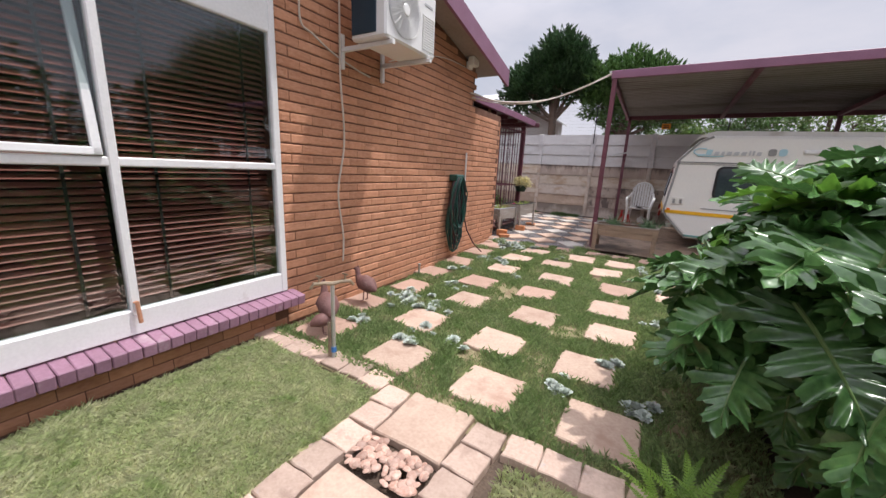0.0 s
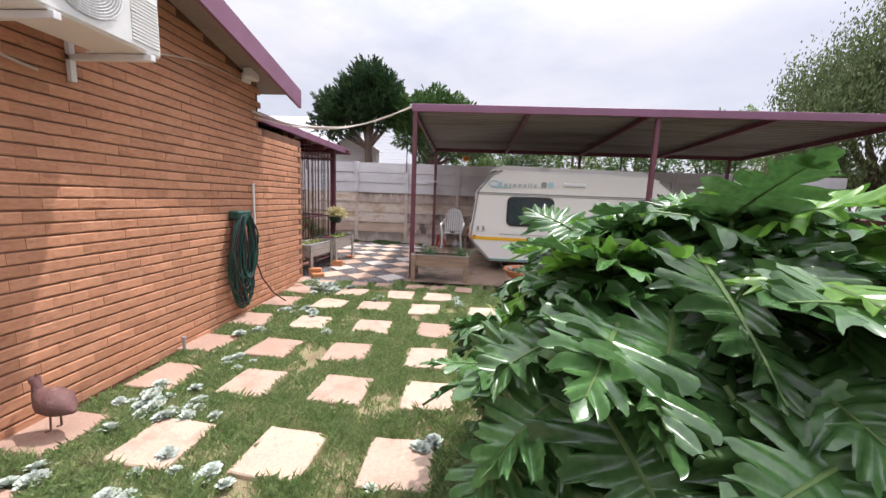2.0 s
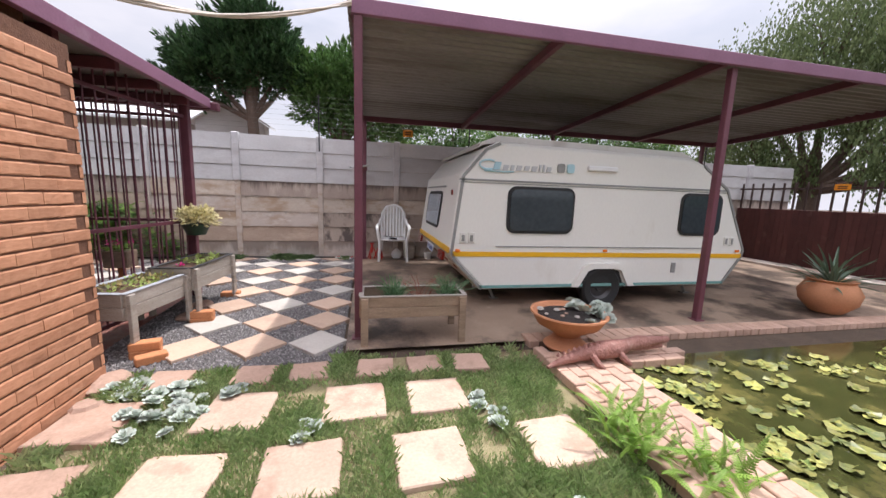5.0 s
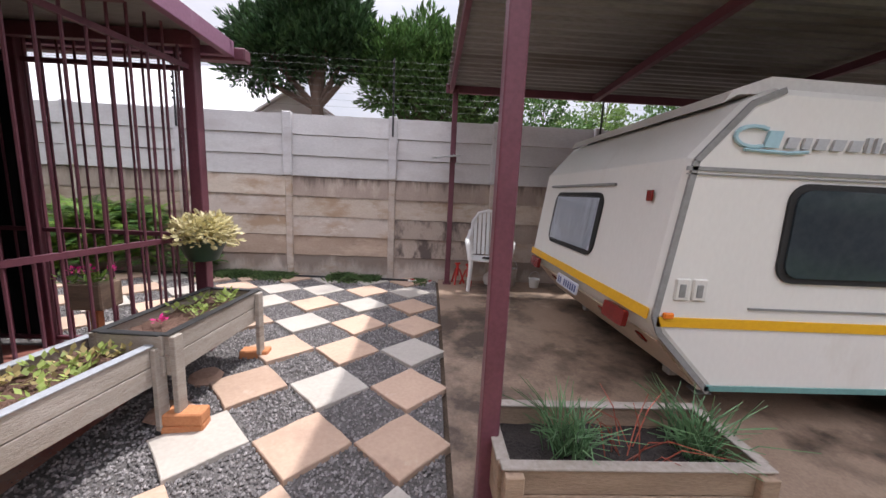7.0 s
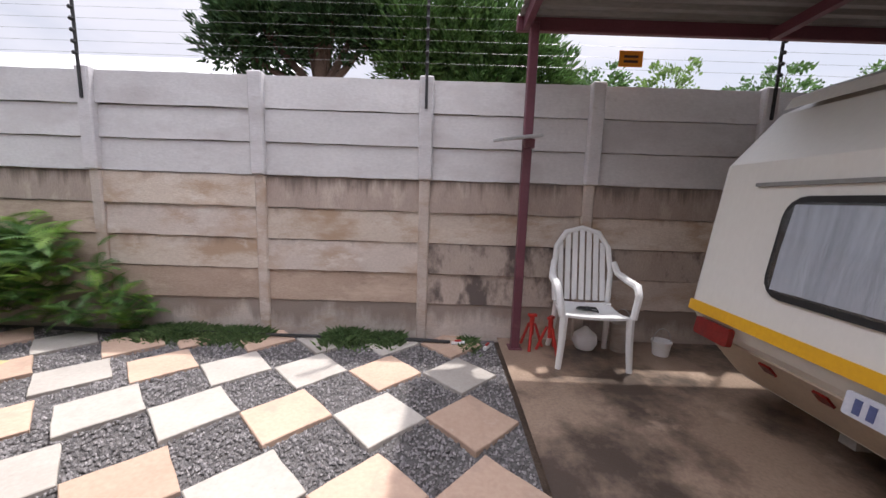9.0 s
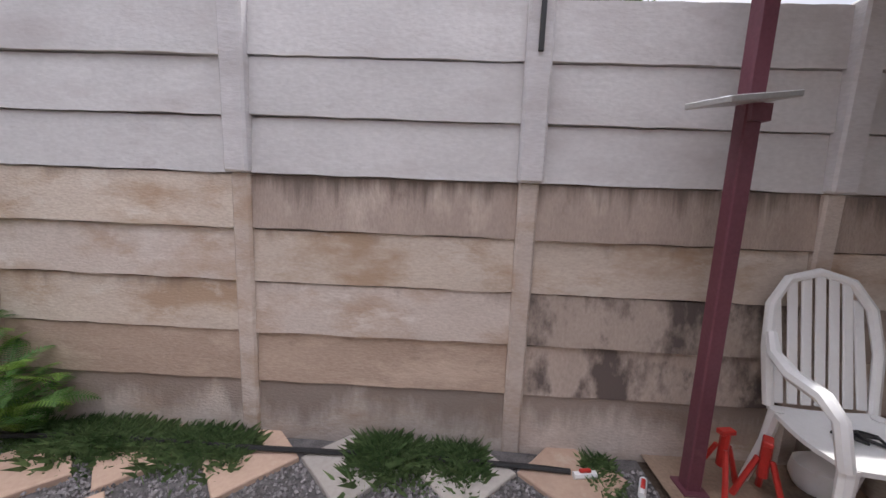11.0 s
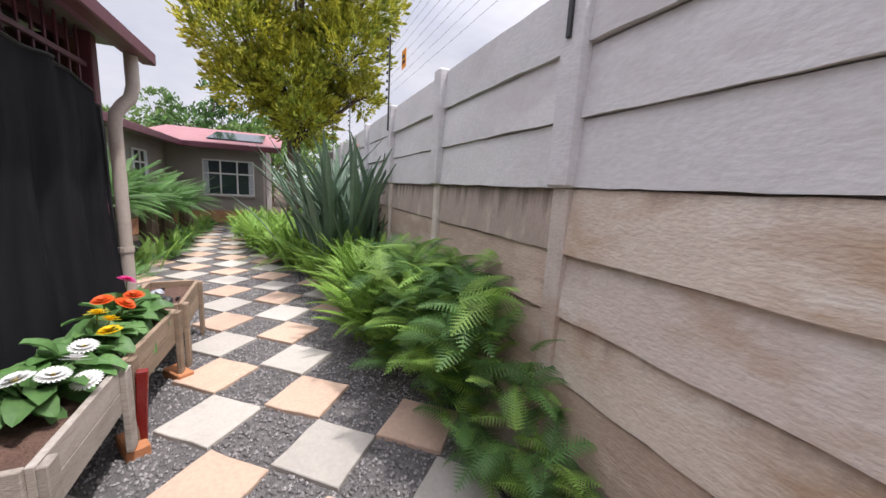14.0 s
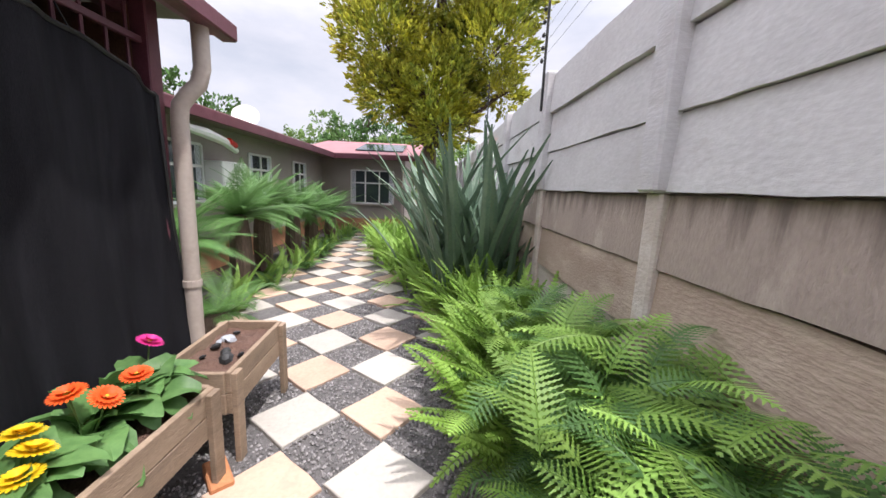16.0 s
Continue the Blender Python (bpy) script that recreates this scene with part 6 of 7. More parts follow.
wz = 0.0
for k, (x, L, mt) in enumerate(((-4.55, 0.72, M_timber_g), (-5.36, 0.80, M_timber), (-6.23, 0.72, M_timber))):
    pm = pose(x, 9.53, 0, 0, 0, (1, -2, 3)[k])
    planter("raised_planter", ("grey timber planter with white flowers", "brown timber planter full of gerberas", "brown timber planter with bare soil")[k] + " beside the shade net", pm, L, 0.36, 0.52, 0.76, 0.235 if k else 0.3, mt)
for x, y, c, hs, sd in ((-4.62, 9.52, "white", ((0.05, 0.10, 0.12), (-0.06, 0.12, 0.13), (-0.02, 0.17, 0.05), (0.1, 0.02, 0.14)), 1), (-4.85, 9.5, "white", ((0.0, 0.1, 0.12),), 2),
                        (-5.12, 9.52, "yellow", ((0.0, 0.08, 0.15), (0.06, 0.10, 0.11), (-0.03, 0.02, 0.18)), 3), (-5.38, 9.5, "orange", ((0.0, 0.08, 0.16), (0.05, 0.0, 0.20)), 4),
                        (-5.58, 9.52, "orange", ((0.06, 0.06, 0.17),), 5), (-5.66, 9.48, "pink", ((-0.06, 0.0, 0.22),), 6)):
    gerbera(x, y, 0.74, c, hs, sd)
r = random.Random(77)
for k in range(9):
    g = Geo()
    s = r.uniform(.02, .045)
    g.lathe([(0, -s * .4), (s * .8, -s * .2), (s, s * .2), (s * .5, s * .6), (0, s * .65)], seg=7)
    ob = part("shard", g, M_black if k % 3 else M_plastic, m=pose(-6.3 + r.uniform(-.2, .2), 9.53 + r.uniform(-.12, .12), 0.715, r.uniform(0, 40), r.uniform(0, 40), r.uniform(0, 360)))
    tagged(ob, "broken dark shard on the planter soil", "shard", "shards in the planter")
g = Geo()
g.box(-0.02, 0.02, -0.025, 0.025, 0, 0.42, 0.004)
ob = part("red_stake", g, M_redl, m=pose(-4.98, 9.74, 0.27, -4, 3, 10))
tagged(ob, "red painted wooden stake leaning on the planters", "stake")
for x, y, a in ((-4.98, 9.7, 30), (-5.76, 9.72, 40), (-5.74, 9.36, 40)):
    g = Geo()
    g.box(-0.11, 0.11, -0.053, 0.053, 0, 0.07, 0.008)
    tagged(part("brick", g, M_brickred, m=pose(x, y, G(y) - 0.01, 0, 0, a)), "loose orange brick under a planter leg", "brick", "bricks under the planters")

# ---- hanging basket on the cage post ----
bk = thing("hanging_basket", "dark green hanging pot with pale cream-green foliage on the cage post", "plant pot")
M_gpot = mat("green_pot", (0.02, 0.05, 0.035), (0.03, 0.06, 0.04), 0.45, 4, 40, 0.03)
g = Geo()
g.lathe([(0.0, 0.0), (0.10, 0.0), (0.155, 0.13), (0.165, 0.14), (0.15, 0.145), (0.0, 0.12)], at=(-2.17, 9.0, 1.02), seg=22)
part("pot", g, M_gpot, bk, smooth=True)
M_cream = mat("cream_foliage", (0.70, 0.63, 0.40), (0.55, 0.50, 0.24), 0.6, 6, 40, 0, trans=0.25, island=0.3)
g = Geo()
r = random.Random(5)
for i in range(760):
    a, e = r.uniform(0, 6.28), r.uniform(-.3, 1.3)
    d = Vector((math.cos(a) * math.cos(e), math.sin(a) * math.cos(e), math.sin(e) * .75))
    p = Vector((-2.15, 9.0, 1.20)) + d * r.uniform(.06, .23)
    s = d.cross(Vector((r.uniform(-1, 1), r.uniform(-1, 1), 1))).normalized()
    u = (d + Vector((r.uniform(-.6, .6), r.uniform(-.6, .6), r.uniform(-.6, .6)))).normalized()
    L = r.uniform(.04, .065)
    n_ = u.cross(s).normalized() * L * .18
    g.add([p, p + u * L * .3 + s * L * .26 + n_, p + u * L * .7 + s * L * .26 + n_, p + u * L, p + u * L * .7 - s * L * .26 + n_, p + u * L * .3 - s * L * .26 + n_], [(0, 1, 2, 3), (0, 3, 4, 5)])
tagged(part("foliage", g, M_cream, bk), kind="stuff")
g = Geo()
g.tube([(CX + .04, 9.15, 1.3), (-2.17, 9.05, 1.32), (-2.17, 9.0, 1.16)], 0.006, 5)
part("hook", g, M_black, bk)

# ---- plastic chair ----
M_pl = mat("white_plastic", (0.80, 0.80, 0.79), (0.75, 0.75, 0.74), 0.4, 3, 40, 0.03, dirt_or_tint=(0.66, 0.64, 0.6), patch_scale=4, patch_at=0.66)
chair = thing("plastic_chair", "white moulded plastic garden armchair with slatted back by the wall", "chair", pose(0.38, 11.05, G(11.1) + 0.02, 0, 0, -4) @ Matrix.Diagonal((1.1, 0.95, 1.03, 1)))
for sx in (-1, 1):
    g = Geo()
    g.tube([(sx * .25, -.06, 0), (sx * .235, -.05, .22), (sx * .23, -.04, .43)], [.022, .026, .03], 8)
    part("front_leg", g, M_pl, chair, smooth=True)
    g = Geo()
    g.tube([(sx * .23, .44, 0), (sx * .21, .38, .25), (sx * .2, .36, .43)], [.02, .024, .028], 8)
    part("back_leg", g, M_pl, chair, smooth=True)
    g = Geo()
    g.tube([(sx * .245, -.05, .42), (sx * .275, -.03, .60), (sx * .285, .04, .655), (sx * .28, .2, .665), (sx * .25, .36, .70), (sx * .235, .42, .78)], [.026, .026, .03, .03, .026, .022], 8)
    part("armrest", g, M_pl, chair, smooth=True)
g = Geo()
for i in range(9):
    for j in range(7):
        u, v = i / 8 * 2 - 1, j / 6
        g.v.append((u * (.235 - .02 * v), -.06 + .46 * v, .435 - .03 * math.sin(3.1 * v) - .012 * (1 - u * u)))
g.f = [(i * 7 + j, i * 7 + j + 1, (i + 1) * 7 + j + 1, (i + 1) * 7 + j) for i in range(8) for j in range(6)]
nn = len(g.v)
g.v += [(x, y, z - 0.02) for x, y, z in g.v]
g.f += [tuple(k + nn for k in f)[::-1] for f in g.f]
rim = [i * 7 for i in range(9)] + [56 + j for j in range(1, 7)] + [i * 7 + 6 for i in range(7, -1, -1)] + [j for j in range(5, 0, -1)]
g.f += [(rim[k], rim[(k + 1) % len(rim)], rim[(k + 1) % len(rim)] + nn, rim[k] + nn) for k in range(len(rim))]
g.m = [0] * len(g.f)
part("seat", g, M_pl, chair, smooth=True)
g = Geo()
g.tube([(-.21, .40, .43), (-.225, .45, .70), (-.205, .50, .90), (-.13, .53, 1.02), (0, .54, 1.06), (.13, .53, 1.02), (.205, .50, .90), (.225, .45, .70), (.21, .40, .43)], .022, 8)
part("back_frame", g, M_pl, chair, smooth=True)
for k in range(-3, 4):
    x = k * .056
    top = 1.05 - 1.9 * x * x - (.06 if abs(k) == 3 else 0)
    g = Geo()
    g.box(-.021, .021, -.006, .006, 0, math.hypot(.13, top - .44), .004)
    part("back_slat", g, M_pl, chair, m=pose(x, .405, .44, -math.degrees(math.atan2(.13, top - .44)), 0, 0))
g = Geo()
r = random.Random(3)
pts = [(.40 + r.uniform(-.09, .09), 11.24 + r.uniform(-.06, .06), G(11.3) + .435 + r.uniform(0, .03)) for _ in range(14)]
g.tube(pts, 0.008, 5)
tagged(part("tangled_strap", g, M_black), "tangled black strap lying on the chair seat", "strap")

# ---- odds and ends by the wall ----
M_redp = mat("red_paint", (0.55, 0.04, 0.03), (0.42, 0.03, 0.025), 0.4, 5, 40, 0.05, dirt_or_tint=(0.25, 0.06, 0.05), patch_scale=6, patch_at=0.6)
def jack(x, y, a):
    ob = thing("axle_stand", "small red steel axle stand on the floor by the wall", "axle stand", pose(x, y, G(y) + .02, 0, 0, a), "axle stands by the wall")
    for k in range(3):
        g = Geo()
        c, s = math.cos(2.1 * k), math.sin(2.1 * k)
        g.tube([(c * .11, s * .11, 0), (c * .03, s * .03, .22)], [.014, .012], 6)
        part("leg", g, M_redp, ob)
    g = Geo()
    g.tube([(0, 0, .12), (0, 0, .30)], .022, 8)
    g.box(-.04, .04, -.02, .02, .29, .315, .004)
    part("column", g, M_redp, ob)


jack(-0.02, 11.42, 10)
jack(0.13, 11.36, 50)
def bucket(x, y, label, mt, r0=.085, h=.2):
    ob = thing("bucket", label, "bucket", pose(x, y, G(y) + .02))
    g = Geo()
    g.lathe([(0, .005), (r0 * .8, 0), (r0, h), (r0 * 1.06, h), (r0 * 1.06, h - .012), (r0 * .97, h - .01), (r0 * .78, .02), (0, .02)], seg=20)
    part("tub", g, mt, ob, smooth=True)
    g = Geo()
    g.tube([(math.cos(t) * r0, 0, h - .01 + math.sin(t) * r0 * 1.5) for t in np.linspace(0, math.pi, 9)], .004, 5)
    part("handle", g, M_galv, ob)


bucket(0.78, 11.42, "old cream bucket with a wire handle by the wall", M_timber_g, .09, .26)
bucket(1.12, 11.35, "small white pot with wire hangers by the wall", M_pl, .08, .13)
g = Geo()
g.lathe([(0, 0), (.08, 0), (.11, .06), (.10, .13), (.05, .17), (.02, .2), (0, .2)], seg=12)
tagged(part("plastic_bag", g, M_pl, smooth=True, m=pose(.48, 11.45, G(11.4) + .02)), "crumpled white plastic bag under the chair", "bag")
shelf = thing("post_shelf", "small tilted white board fixed to the rear carport post", "shelf")
g = Geo()
g.box(-.19, .16, -.10, .10, 0, .026, .004)
part("board", g, M_galv, shelf, m=pose(-.25, 11.32, 2.09, 4, -9, 15))
g = Geo()
g.box(-.2, -.12, 11.34, 11.42, 2.03, 2.10)
part("bracket", g, M_maroon, shelf)
M_hose = mat("black_pipe", (.02, .02, .022), (.035, .035, .035), .5, 5, 40, .05)
cable([(-4.4, 11.45, .30), (-3.9, 11.42, .30), (-3.3, 11.45, .31), (-2.6, 11.44, .31), (-1.9, 11.46, .30), (-1.1, 11.45, .30), (-0.75, 11.43, .30)], .014, "black irrigation pipe lying along the foot of the wall", M_hose, "irrigation_pipe")
for x, y, a in ((-0.68, 11.42, 8), (-0.42, 11.36, 60)):
    v = thing("pipe_valve", "white and red plastic pipe valve lying on the ground", "valve", pose(x, y, G(y) + .035, 0, 0, a), "pipe valves by the wall")
    g = Geo()
    g.tube([(-.06, 0, 0), (.06, 0, 0)], .018, 8)
    part("body", g, M_pl, v)
    g = Geo()
    g.box(-.03, .03, -.01, .01, .015, .032, .004)
    part("handle", g, M_redp, v)

# ---- pond, its brick edge, bowl and crocodile ----
M_water = mat("green_pond_water", (.035, .04, .012), (.06, .06, .02), .08, 1.5, 20, .06, dirt_or_tint=(.15, .135, .045), patch_scale=2.6, patch_at=.50, dirt2=((.07, .08, .025), 6, .56), spec=.6)
M_edge = mat("edge_brick", (.52, .35, .27), (.42, .27, .2), .85, 4, 50, .3, dirt_or_tint=(.32, .22, .17), patch_scale=4, patch_at=.56, per=.14)
M_lily = mat("lily_pad", (.10, .15, .045), (.40, .37, .10), .4, 3, 30, .05, dirt_or_tint=(.30, .20, .06), patch_scale=9, patch_at=.58, per=.45)
g = Geo()
g.add([(2.0, 1.0, .055), (9.0, 1.0, .055), (9.0, 7.25, .09), (2.0, 7.25, .09)], [(0, 1, 2, 3)])
setting("water", g, M_water, "murky green pond water with algae", "pond")
g = Geo()
g.prism([(7.28, -.05), (7.36, -.05), (7.36, .14), (7.28, .11)], "x", 1.5, 9.2)
setting("pond_kerb", g, M_post_lo, "concrete kerb between pond and carport", "kerb")
edge = thing("pond_edging", "band of worn pink-brown paving bricks around the pond", "paving", kind="structure")
g = Geo()
g.box(-.11, .11, -.052, .052, -.05, .03, .007)
eb = g.mesh("brick", M_edge)
for j in range(0, 14):
    for i in range(6):
        y = 7.0 - .225 * j - .11 * (i % 2)
        piece("brick", eb, edge, pose(1.52 + .108 * i + .012 * j, y, max(G(y), .05) + .035 + rnd.uniform(-.003, .003), 0, 0, 90 + rnd.uniform(-1.5, 1.5) + 3))
for x0, y0 in [(1.6 + .225 * i + .11 * (j % 2), 6.78 + .108 * j) for j in range(5) for i in range(6)]:
    if x0 > 2.1:
        piece("brick", eb, edge, pose(x0, y0, G(y0) + .03 + rnd.uniform(-.003, .003), 0, 0, rnd.uniform(-2, 2)))
x = 1.55
while x < 9:
    piece("brick", eb, edge, pose(x, 7.36, G(7.3) + .02, 0, 0, 90 + rnd.uniform(-3, 3)))
    x += .112
lp = []
for v in range(3):
    g = Geo()
    n = 14
    g.v = [(0, 0, .004)] + [(math.cos(.25 + 5.8 * i / n), math.sin(.25 + 5.8 * i / n), .004 + (.02 if (i + v) % 5 == 0 else 0)) for i in range(n + 1)]
    g.f = [(0, i, i + 1) for i in range(1, n + 1)]
    g.m = [0] * n
    lp.append(g.mesh("lily_pad", M_lily))
lilies = thing("water_lilies", "water lily pads, green and yellowing, floating on the pond", "water lily")
r = random.Random(9)
for k in range(240):
    x, y = 2.25 + r.random() ** 1.3 * 3.4, r.uniform(4.0, 6.75)
    s = r.uniform(.035, .085)
    piece("lily_pad", r.choice(lp), lilies, pose(x, y, .075 + .005 * (y - 4) + .004 * (k % 4), r.uniform(-5, 5), r.uniform(-5, 5), r.uniform(0, 360)) @ Matrix.Diagonal((s, s, 1, 1)))
M_terra = mat("terracotta", (.55, .25, .13), (.46, .2, .1), .8, 4, 50, .15, dirt_or_tint=(.4, .22, .14), patch_scale=4, patch_at=.58)
bowl = thing("terracotta_bowl", "wide terracotta bowl on a foot planted with succulents", "plant pot", pose(1.83, 7.14, .155))
g = Geo()
g.lathe([(0, .0), (.20, .0), (.22, .03), (.15, .09), (.12, .13), (.16, .17), (.30, .25), (.355, .345), (.37, .355), (.365, .37), (.34, .365), (.32, .33), (0, .32)], seg=30)
part("bowl", g, M_terra, bowl, smooth=True)
g = Geo()
g.lathe([(0, .345), (.15, .345), (.335, .325)], seg=20)
part("soil", g, M_wetsoil, bowl)
r = random.Random(12)
g = Geo()
for k in range(8):
    s = r.uniform(.02, .045)
    g2 = Geo()
    g2.lathe([(0, -s * .4), (s * .9, 0), (s * .7, s * .4), (0, s * .6)], seg=7)
    part("stone", g2, M_tile_w if k % 2 else M_stone_b, bowl, m=pose(r.uniform(-.25, .05), r.uniform(-.15, .2), .355))
for k in range(16):
    s = r.uniform(.7, 1.3)
    piece("rosette", r.choice(ros), bowl, pose(.14 + r.uniform(-.06, .28), r.uniform(-.24, .18), .37 + r.uniform(-.05, .05), r.uniform(-30, 30), r.uniform(0, 50), r.uniform(0, 360)) @ Matrix.Diagonal((s, s, s, 1)))
# crocodile ornament, one plain mesh
M_croc = mat("croc_ornament", (.33, .16, .13), (.24, .11, .09), .7, 12, 45, .9, dirt_or_tint=(.42, .27, .22), patch_scale=8, patch_at=.58, bump_dist=.02)
g = Geo()
g.tube([(1.40, 6.70, .185), (1.55, 6.73, .225), (1.74, 6.77, .25), (1.94, 6.80, .26), (2.14, 6.82, .26), (2.27, 6.84, .28), (2.4, 6.85, .295), (2.54, 6.86, .295), (2.74, 6.87, .30)],
       [.015, .035, .06, .085, .085, .06, .065, .05, .03], 10)
g.tube([(2.36, 6.85, .262), (2.5, 6.86, .245), (2.68, 6.87, .242)], [.045, .035, .022], 8)
for x, y, s in ((1.84, 6.78, 1), (1.84, 6.78, -1), (2.14, 6.82, 1), (2.14, 6.82, -1)):
    g.tube([(x, y + s * .05, .25), (x + .02, y + s * .13, .20), (x + .06, y + s * .14, .165)], [.035, .028, .022], 7)
for k in range(14):
    x = 1.5 + .055 * k
    g.lathe([(0, .03), (.012, .012), (.018, 0)], at=(x, 6.71 + .12 * (x - 1.42) / .9, .25 + .08 * math.sin(3.1 * (x - 1.42) / .9)), seg=5)
tagged(part("crocodile_ornament", g, M_croc, smooth=True), "reddish brown crocodile ornament on the pond edging", "ornament")
# large pot with a spiky plant
pot = thing("clay_pot", "large round clay pot at the pond's far side", "plant pot", pose(6.2, 7.72, G(7.7) + .03))
g = Geo()
g.lathe([(0, 0), (.17, 0), (.30, .14), (.33, .28), (.27, .40), (.24, .43), (.27, .46), (.22, .46), (0, .40)], seg=24)
part("pot", g, M_terra, pot, smooth=True)
blade_plant("spiky_plant", "spiky blue-green rosette plant in the clay pot", "shrub", 6.2, 7.72, .56, 60, .62, .022, M_strel, 470, .1, .25, tilt=(10, 85))

# ---- east fence ----
M_fence = mat("dark_red_boards", (.11, .035, .03), (.08, .028, .024), .75, 4, 50, .2, dirt_or_tint=(.15, .07, .06), patch_scale=3, patch_at=.6, per=.15)
M_iron = mat("rusty_iron", (.05, .03, .027), (.075, .045, .035), .7, 5, 50, .2)
fence = thing("fence", "dark red board fence with iron palisade above", "fence")
g = Geo()
g.box(-.02, .02, -.055, .055, .1, 1.55, .005)
fb = g.mesh("board", M_fence)
g = Geo()
g.box(-.012, .012, -.02, .02, 1.45, 2.15, .003)
fp = g.mesh("pale", M_iron)
y = 0.0
while y < 11.6:
    piece("board", fb, fence, pose(9.2, y, 0, 0, 0, rnd.uniform(-1, 1)))
    if int(y / .114) % 2:
        piece("pale", fp, fence, pose(9.22, y, 0))
    y += .114
for z in (1.5, 2.0):
    g = Geo()
    g.box(9.23, 9.26, 0, 11.6, z, z + .04)
    part("rail", g, M_iron, fence)
g = Geo()
g.box(8.7, 9.15, 7.5, 11.6, .1, .33, .01)
setting("kerb", g, M_panel_lo, "raised pale concrete kerb along the fence", "kerb")
g = Geo()
g.box(9.3, 9.45, -12, 0, 0, 1.7)
g.box(-6, 9.45, -12.2, -12, 0, 2.2)
setting("wall_south", g, M_panel_lo, "plain garden wall behind the walk", "wall")
# sword leaves against the fence
for k in range(7):
    blade_plant("narrow_leaf_shrub", "green strappy shrub at the fence", "shrub", 7.6 + .25 * (k % 3), 2.0 + .75 * k, .06, 40, .9, .02, M_fern_d, 480 + k, .5, .8, tilt=(5, 55))
for k, (x, y, s) in enumerate(((13, 3.5, 1.2), (14, 7.5, 1.2), (16, 0.5, 1.5), (12.5, -2, 1.2))):
    tree("garden_tree", "green tree beyond the east fence", x, y, .14, ((0, -.5 * s, 3.0, .9 * s), (0, .6 * s, 2.8, .9 * s), (0, 0, 3.8, .8 * s), (0, 0, 2.0, .9 * s), (0, -1.4 * s, 1.5, 1.1), (0, 1.4 * s, 1.5, 1.1)), .08, M_pep if k % 2 else M_cyp_l, 5000, 95 + k)

# ---- far house at the end of the path ----
M_plaster = mat("grey_beige_plaster", (.40, .36, .33), (.34, .305, .28), .9, 2, 50, .15, dirt_or_tint=(.28, .25, .23), patch_scale=1.2, patch_at=.6)
M_redroof = mat("faded_red_roof", (.34, .15, .16), (.27, .12, .13), .6, 1.5, 30, .1, dirt_or_tint=(.42, .28, .28), patch_scale=2, patch_at=.58)
# Dark grey suggests the unlit rooms behind the far house's panes.
M_intd = mat("dim_interior", (.10, .10, .10), (.06, .06, .06), .8, 2, 20, 0)
house = thing("house", "plastered single storey house with a faded red roof", "house")
WXF, WYF = -17.2, 6.75
for b in ((-17.4, -7.6, WYF - .2, WYF), (-7.8, -7.6, 3.5, WYF - .2), (WXF - .2, WXF, WYF, 9.7), (-21, WXF - .2, 9.5, 9.7)):
    g = Geo()
    g.box(*b, .1, 2.75)
    part("wall", g, M_plaster, house)
g = Geo()
g.box(-17.4, -7.6, WYF, WYF + .03, .1, .55)
g.box(WXF, WXF + .03, WYF + .03, 9.7, .1, .55)
part("plinth", g, M_brick_rest, house, "brick plinth course")
def zw(y):
    return 2.78 + .2 * (WYF + .6 - y)


g = Geo()
g.prism([(WYF + .6, 2.72), (2.5, zw(2.5)), (2.5, zw(2.5) + .06), (WYF + .6, 2.78)], "x", -17.6, -7.1)
n0 = len(g.v)
g.prism([(WXF + .6, 2.72), (-21.5, 3.65), (-21.5, 3.71), (WXF + .6, 2.78)], "y", WYF - 1.0, 10.2)
roof2 = part("roof", g, M_redroof, house)
g = Geo()
g.box(-16.6, -7.1, WYF + .56, WYF + .64, 2.60, 2.76, .006)
g.box(WXF + .56, WXF + .64, WYF + .6, 10.2, 2.60, 2.76, .006)
part("gutter", g, M_maroon, roof2, "maroon gutter along the eaves")
g = Geo()
g.box(-17.4, -7.6, WYF, WYF + .56, 2.66, 2.68)
g.box(WXF, WXF + .56, WYF + .6, 10.1, 2.66, 2.68)
part("soffit", g, M_soffit, roof2)
g = Geo()
g.prism([(-17.4, 2.95), (-19.4, 3.38), (-19.4, 3.42), (-17.4, 2.99)], "y", 7.9, 9.6)
part("solar_panel", g, M_tint, roof2, "dark solar geyser panel")


